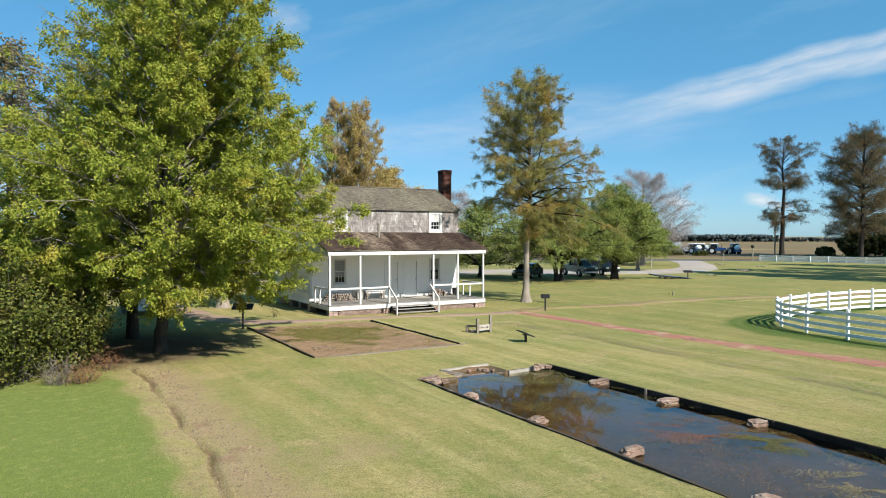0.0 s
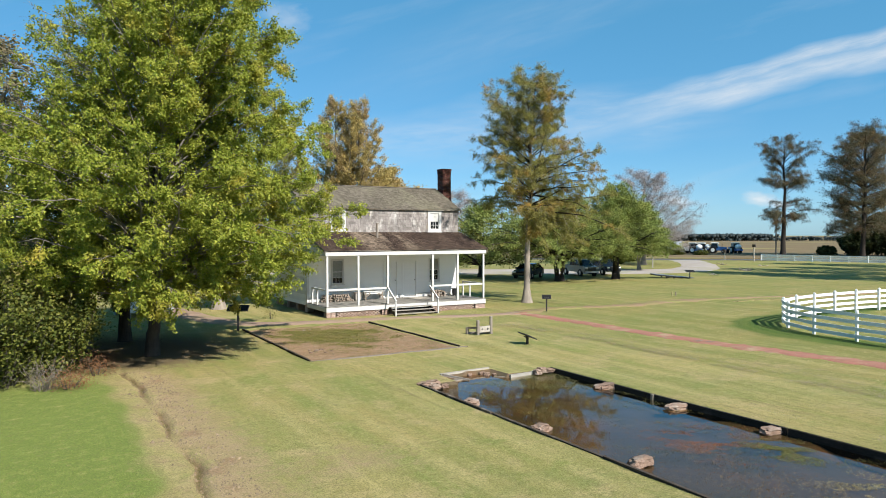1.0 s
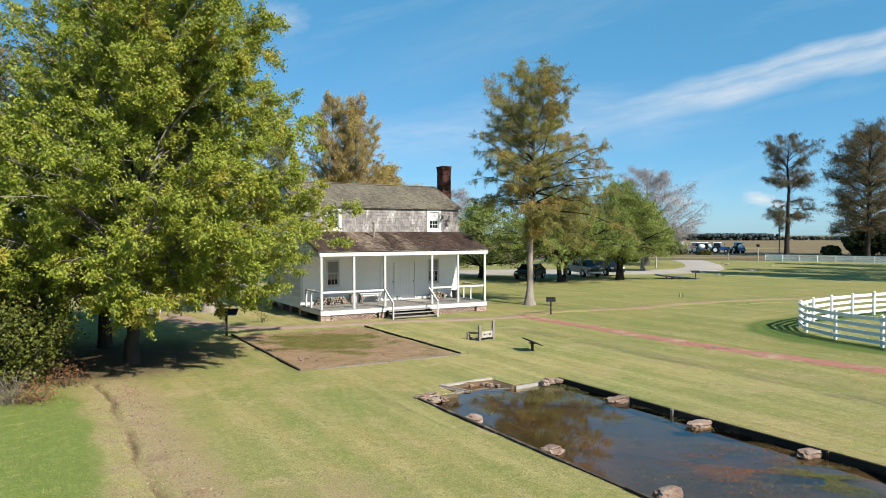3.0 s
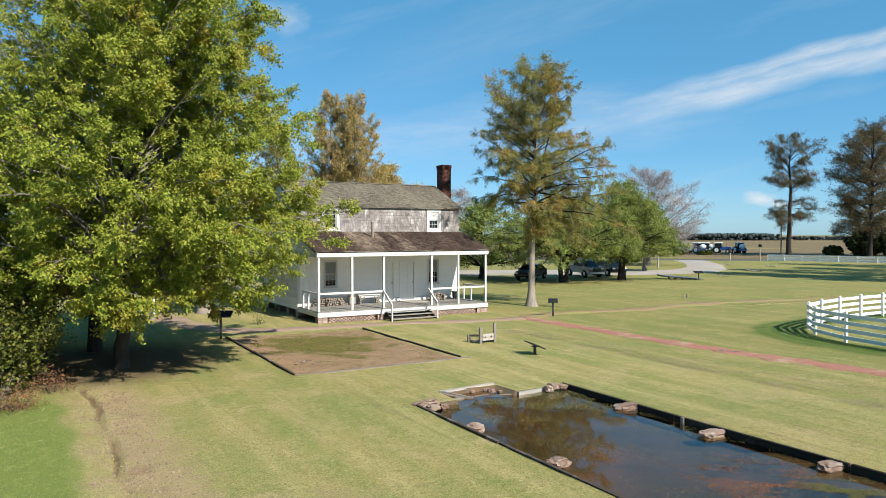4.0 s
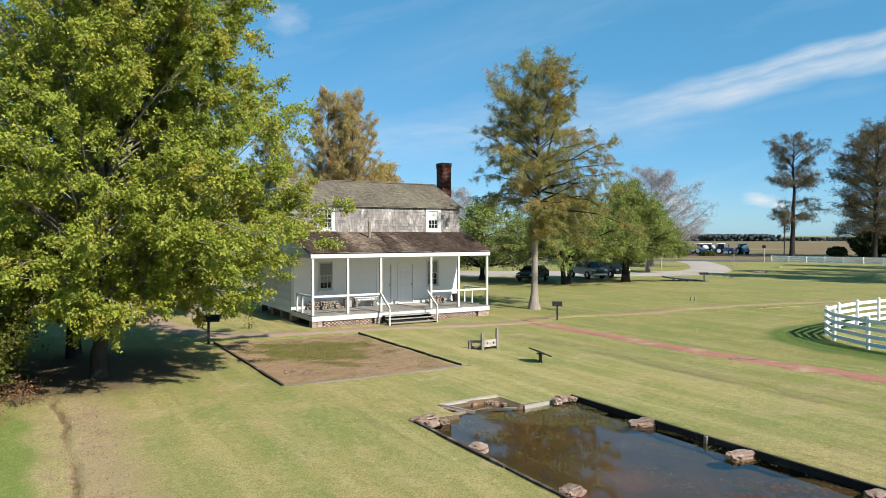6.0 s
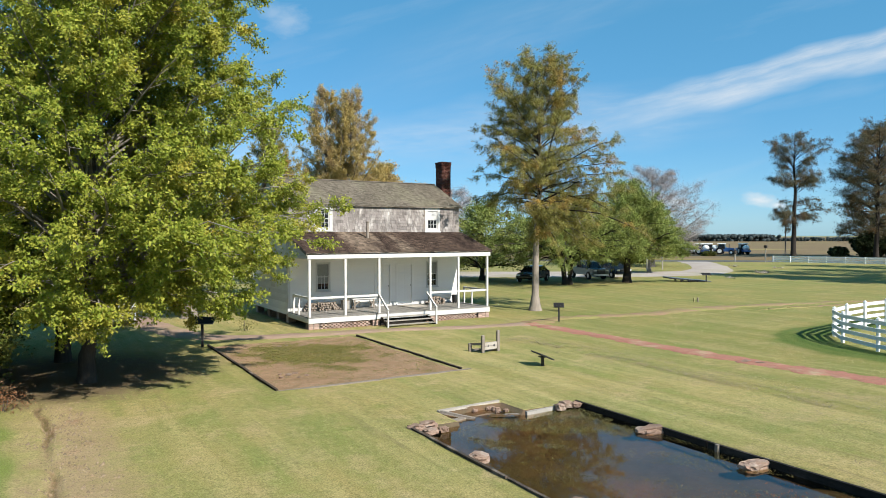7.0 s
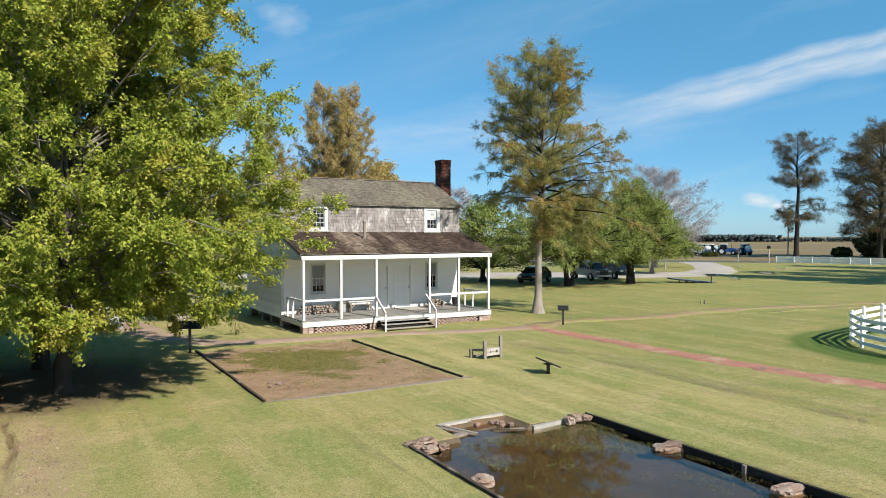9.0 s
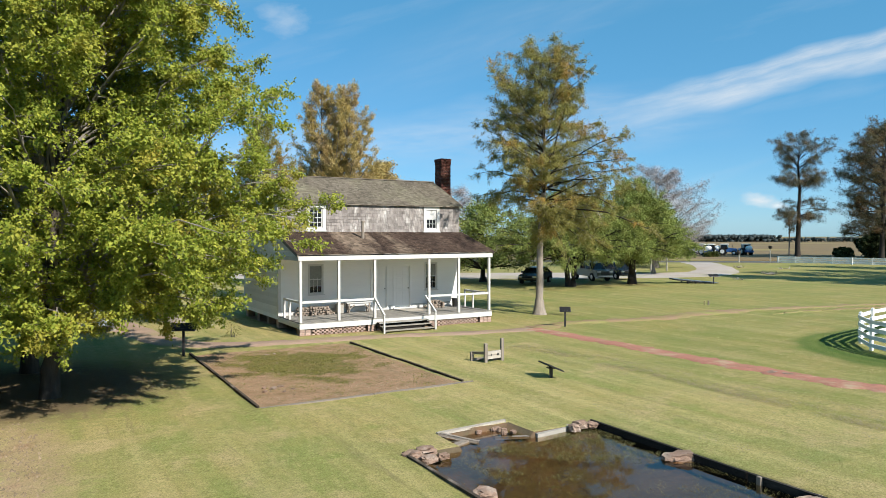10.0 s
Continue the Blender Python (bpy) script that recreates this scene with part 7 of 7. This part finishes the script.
# ---------------------------------------------------------------- floating leaves and weeds in the pond
def scatter_bits():
    g = np.random.default_rng(301)
    n = 5200
    x = -1.3 + g.normal(size=n) * 0.85
    y = -24.6 + g.normal(size=n) * 1.7
    keep = in_pond(x, y) & (wob(x, y, 0.9) + 0.5 * wob(x, y, 3.1) > -0.35)
    x, y = x[keep], y[keep]
    c = np.stack([x, y, np.full(len(x), -0.108)], 1)
    a = g.uniform(0, 6.283, len(x))
    r = g.uniform(0.004, 0.011, len(x))
    v = np.stack([c + np.stack([np.cos(a + q) * r, np.sin(a + q) * r, 0.006 * np.cos(2 * a + q)], 1) for q in (0, 1.4, 3.1, 4.7)], 1).reshape(-1, 3)
    me = raw_mesh("floating_leaves", v, np.arange(len(v)).reshape(-1, 4))
    tagged(put("floating_leaves", me, simple("pale_dead_leaf", (0.24, 0.19, 0.13), (0.10, 0.07, 0.04), 9.0, 40, 0.7, vary=0.5, per="island")), "pale dead leaves floating on the pond", "leaves", kind="stuff")
    n = 26000
    x = g.uniform(-2.4, 1.35, n)
    y = np.where(g.uniform(size=n) < 0.65, -15.9 - np.abs(g.normal(size=n)) * 2.2, g.uniform(-28, -19, n))
    d = wob(x, y, 0.8) + 0.4 * wob(x, y, 2.5)
    keep = in_pond(x, y) & (d > -0.02)
    x, y = x[keep], y[keep]
    n = len(x)
    a, ln = g.uniform(0, 6.283, n), g.uniform(0.02, 0.07, n)
    p = np.stack([x, y, np.full(n, -0.128)], 1)
    side = np.stack([np.cos(a), np.sin(a), np.zeros(n)], 1) * 0.006
    tip = p + np.stack([np.sin(a) * ln, np.cos(a) * ln, g.uniform(0.015, 0.04, n)], 1)
    v = np.stack([p - side, p + side, tip], 1).reshape(-1, 3)
    me = raw_mesh("pond_weed", v, np.arange(n * 3).reshape(-1, 3))
    tagged(put("pond_weed", me, leaf_mat("pond_weed_leaf", (0.14, 0.145, 0.055), (0.23, 0.22, 0.10), (0.22, 0.15, 0.07), 0.2)), "olive water weed breaking the pond surface", "water weed", kind="stuff")
    for nm, cx, cy, sx, sy, cols, lab in (("red_weed", -0.35, -23.2, 0.75, 0.7, ((0.26, 0.085, 0.035), (0.30, 0.12, 0.05), (0.18, 0.085, 0.04)), "rust-red water weed at the pond surface"),
                                          ("green_weed", 0.35, -24.3, 0.35, 0.4, ((0.12, 0.15, 0.035), (0.17, 0.19, 0.055), (0.16, 0.15, 0.05)), "bright green water weed at the pond surface"),
                                          ("tan_weed", -0.4, -27.0, 0.5, 0.7, ((0.30, 0.25, 0.10), (0.36, 0.30, 0.14), (0.26, 0.24, 0.08)), "straw-coloured water weed in the pond")):
        n = 8000
        x, y = cx + g.normal(size=n) * sx, cy + g.normal(size=n) * sy
        keep = in_pond(x, y) & (wob(x, y, 2.2) + 0.5 * wob(x, y, 5) > 0.05)
        x, y = x[keep], y[keep]
        n = len(x)
        a, ln = g.uniform(0, 6.283, n), g.uniform(0.02, 0.07, n)
        p = np.stack([x, y, np.full(n, -0.117)], 1)
        side = np.stack([np.cos(a), np.sin(a), np.zeros(n)], 1) * 0.007
        tip = p + np.stack([np.sin(a) * ln, np.cos(a) * ln, g.uniform(0.006, 0.02, n)], 1)
        v = np.stack([p - side, p + side, tip], 1).reshape(-1, 3)
        me = raw_mesh(nm, v, np.arange(n * 3).reshape(-1, 3))
        tagged(put(nm, me, leaf_mat(nm + "_leaf", *cols, 0.2)), lab, "water weed", kind="stuff")


def water_grass():
    """Thin rushy tufts standing in the shallow end of the pond."""
    g = np.random.default_rng(311)
    vs = []
    for k in range(84):
        cx, cy = g.uniform(-2.5, 0.9), -16.9 + g.normal() * 1.0 - (0.6 if k % 2 else 0.0)
        n = int(g.integers(14, 40))
        a, lean = g.uniform(0, 6.283, n), g.uniform(0.03, 0.14, n)
        p = np.stack([cx + g.normal(size=n) * 0.17, cy + g.normal(size=n) * 0.17, np.full(n, -0.13)], 1)
        p, a, lean = (q[in_pond(p[:, 0], p[:, 1])] for q in (p, a, lean))
        n = len(a)
        tip = p + np.stack([np.cos(a) * lean, np.sin(a) * lean, g.uniform(0.015, 0.045, n)], 1)
        w = np.stack([-np.sin(a), np.cos(a), np.zeros(n)], 1) * 0.005
        vs.append(np.stack([p - w, p + w, tip], 1).reshape(-1, 3))
    v = np.concatenate(vs)
    me = raw_mesh("water_grass", v, np.arange(len(v)).reshape(-1, 3))
    tagged(put("water_grass", me, leaf_mat("rush_blades", (0.17, 0.19, 0.06), (0.27, 0.27, 0.10), (0.30, 0.25, 0.11), 0.2)), "thin green rush tufts standing in shallow water", "rushes", kind="stuff")


water_grass()
scatter_bits()


# ---------------------------------------------------------------- grass
def scatter_grass():
    """Short mown blades on the nearer lawn, longer in the unmown ring round the paddock."""
    g = np.random.default_rng(77)
    n = 450000
    depth = 8 + 24 * g.uniform(size=n) ** 1.5
    lat = g.uniform(-0.85, 0.85, n) * depth
    x = -11.5 + depth * 0.505 + lat * 0.863
    y = -31.5 + depth * 0.863 - lat * 0.505
    s, lu, dr, rut, _ = zone(x, y)
    bad = in_pond(x, y) | (s + 0.25 * wob(x, y, 3) > 0.42) | (np.abs(x - np.interp(y, [-33, -26, -21.3, -18, -14.8, -3], [13, 11.6, 10.75, 10.3, 9.85, 9.7])) < 0.40 + 0.12 * wob(x, y, 4)) | (dr * g.uniform(size=n) > 0.33)
    bad |= (x > -0.05) & (x < 9.6) & (y > -0.05)
    wy = np.interp(x, [-4.3, -2.4, 0.2, 3.6, 7.3, 9.7], [0.2, -0.9, -1.35, -1.9, -2.9, -3.2])
    bad |= (x > -4.5) & (x < 9.7) & (np.abs(y - wy) < 0.35)
    x, y, lu = x[~bad], y[~bad], lu[~bad]
    gap = fence_gap(x, y)
    n = len(x)
    z = lawn_height(x, y)
    h = g.uniform(0.010, 0.026, n) * (1 + 0.4 * lu)
    h = np.where((gap > -0.4) & (gap < 1.9), h * 1.4, h)
    a = g.uniform(0, 6.283, n)
    p = np.stack([x, y, z - 0.005], 1)
    w = g.uniform(0.003, 0.0065, n)
    side = np.stack([np.cos(a) * w, np.sin(a) * w, np.zeros(n)], 1)
    tip = p + np.stack([g.normal(size=n) * 0.02, g.normal(size=n) * 0.02, h], 1)
    v = np.stack([p - side, p + side, tip], 1).reshape(-1, 3)
    me = raw_mesh("grass", v, np.arange(n * 3).reshape(-1, 3))
    zone_layer(me, v[:, 0], v[:, 1])
    tagged(put("grass", me, BLADES), "short mown olive-green grass blades", "grass", kind="stuff")


def clippings():
    """Rows of dried grass clippings left by the mower beside the brick path."""
    g = np.random.default_rng(88)
    xs, ys = [], []
    for cx, n, wide in ((6.3, 7500, 0.17), (6.75, 2200, 0.1), (7.3, 2600, 0.12), (5.6, 1500, 0.1), (8.1, 1000, 0.1), (2.35, 2000, 0.14)):
        y = g.uniform(-30, -6.5, n)
        c = cx + 0.16 * np.sin(y * 0.35 + cx) + 0.06 * np.sin(y * 1.3 + 2 * cx)
        x = c + g.normal(size=n) * wide
        keep = wob(x * 0.5 + cx, y, 0.8) + 0.6 * wob(x, y, 2.7) > -0.15 - 0.2 * (cx == 6.3)
        xs.append(x[keep])
        ys.append(y[keep])
    x, y = np.concatenate(xs), np.concatenate(ys)
    lay_clippings("clippings", x, y, g, leaf_mat("dry_clippings", (0.25, 0.20, 0.12), (0.37, 0.30, 0.185), (0.22, 0.17, 0.10), 0.1), "rows of dry grey-brown grass clippings on the lawn")
    xs, ys = [], []
    for gap in (2.5, 3.4, 4.5, 5.9, 7.4):
        n = 1500
        s = g.uniform(-8, 22, n)
        gg = gap + g.normal(size=n) * 0.13 + 0.2 * np.sin(s * 0.5 + gap)
        arc = np.clip(s, 0, 7) / 7 * np.pi / 2
        x = np.where(s < 0, 15.2 - gg, np.where(s > 7, 19.2 + (s - 7), 19.2 - (4 + gg) * np.cos(arc)))
        y = np.where(s < 0, -16.2 + s, np.where(s > 7, -12.2 + gg, -16.2 + (4 + gg) * np.sin(arc)))
        keep = (np.abs(x - np.interp(y, [-33, -26, -21.3, -18, -14.8, -3], [13, 11.6, 10.75, 10.3, 9.85, 9.7])) > 0.7) & (wob(x, y, 0.9) > -0.3)
        xs.append(x[keep])
        ys.append(y[keep])
    lay_clippings("clippings", np.concatenate(xs), np.concatenate(ys), g, leaf_mat("straw_clippings", (0.46, 0.37, 0.18), (0.54, 0.45, 0.24), (0.40, 0.32, 0.15), 0.1), "curving rows of pale straw clippings round the paddock")


def lay_clippings(name, x, y, g, material, label, lift=0.0):
    n = len(x)
    a = g.uniform(0, 6.283, n)
    ln = g.uniform(0.012, 0.034, n)
    p = np.stack([x, y, lawn_height(x, y) + lift + g.uniform(0.012, 0.035, n)], 1)
    d = np.stack([np.cos(a), np.sin(a), g.normal(size=n) * 0.3], 1) * ln[:, None]
    w = np.stack([-np.sin(a), np.cos(a), np.zeros(n)], 1) * 0.005
    v = np.stack([p - d - w, p + d - w, p + d + w, p - d + w], 1).reshape(-1, 3)
    me = raw_mesh(name, v, np.arange(n * 4).reshape(-1, 4))
    tagged(put(name, me, material), label, "clippings", kind="stuff")


clippings()
scatter_grass()


# ---------------------------------------------------------------- crumbs of earth along the rut and on the bed
def scatter_crumbs():
    g = np.random.default_rng(91)
    n = 3800
    y = g.uniform(-27, -9.5, n)
    x = np.interp(y, rut_y, rut_x) + 0.25 + g.normal(size=n) * 0.55
    m = 700
    x = np.concatenate([x, g.uniform(-4.5, 0.9, m)])
    y = np.concatenate([y, g.uniform(-10.7, -2.5, m)])
    s, lu, dr, rut, _ = zone(x, y)
    keep = (s + dr + 0.4 * wob(x, y, 3)) > 0.75
    x, y, rut, s = x[keep], y[keep], rut[keep], s[keep]
    n = len(x)
    r = g.gamma(2.0, 0.006, n) + 0.005
    z = lawn_height(x, y) - 0.12 * rut - np.where((x > -4.6) & (y > -10.8), 0.03, 0.0) + r * 0.3
    a = g.uniform(0, 6.283, n)
    base = np.stack([x, y, z], 1)
    v = []
    for q in range(4):
        v.append(base + np.stack([np.cos(a + q * 1.571) * r * g.uniform(0.7, 1.3, n), np.sin(a + q * 1.571) * r * g.uniform(0.7, 1.3, n), -r * 0.5], 1))
    v.append(base + np.stack([g.normal(size=n) * r * 0.3, g.normal(size=n) * r * 0.3, r * 0.8], 1))
    v = np.stack(v, 1).reshape(-1, 3)
    i = np.arange(n)[:, None] * 5
    f = np.concatenate([i + np.array([[0, 1, 4]]), i + np.array([[1, 2, 4]]), i + np.array([[2, 3, 4]]), i + np.array([[3, 0, 4]])])
    me = raw_mesh("earth_crumbs", v, f)
    tagged(put("earth_crumbs", me, simple("dry_earth", (0.34, 0.25, 0.16), (0.24, 0.17, 0.10), 3.0, 30, 0.95, vary=0.3, per="island")), "dry brown crumbs of earth and thatch", "earth", kind="stuff")


scatter_crumbs()


# ---------------------------------------------------------------- low weeds and leaf litter on the bare bed
def bed_growth():
    g = np.random.default_rng(93)
    n = 60000
    x, y = g.uniform(-4.6, 1.0, n), g.uniform(-10.8, -2.4, n)
    d = np.exp(-(((x + 1.9) / 2.1) ** 2 + ((y + 5.6) / 2.5) ** 2)) + 0.35 * wob(x, y, 1.1) + 0.3 * wob(x, y, 3.3) + 0.25 * g.normal(size=n)
    keep = d > 0.48
    x, y = x[keep], y[keep]
    m = len(x)
    a, ln = g.uniform(0, 6.283, m), g.uniform(0.015, 0.05, m)
    p = np.stack([x, y, lawn_height(x, y) - 0.032], 1)
    w = np.stack([-np.sin(a), np.cos(a), np.zeros(m)], 1) * g.uniform(0.006, 0.014, (m, 1))
    tip = p + np.stack([np.cos(a) * ln, np.sin(a) * ln, g.uniform(0.01, 0.045, m)], 1)
    v = np.stack([p - w, p + w, tip], 1).reshape(-1, 3)
    tagged(put("bed_weeds", raw_mesh("bed_weeds", v, np.arange(m * 3).reshape(-1, 3)), leaf_mat("bed_weed_leaf", (0.13, 0.13, 0.03), (0.26, 0.23, 0.06), (0.30, 0.22, 0.09), 0.15)),
           "low olive weeds and moss growing over the bare bed", "weeds", kind="stuff")
    n = 5200
    x, y = g.uniform(-4.6, 1.0, n), g.uniform(-10.8, -2.4, n)
    keep = wob(x, y, 1.4) + 0.6 * wob(x, y, 4) > -0.1
    lay_clippings("leaf_litter", x[keep], y[keep], g, leaf_mat("dry_litter", (0.42, 0.33, 0.23), (0.30, 0.21, 0.13), (0.5, 0.40, 0.28), 0.1), "dry leaf litter scattered over the bare bed", -0.045)


bed_growth()
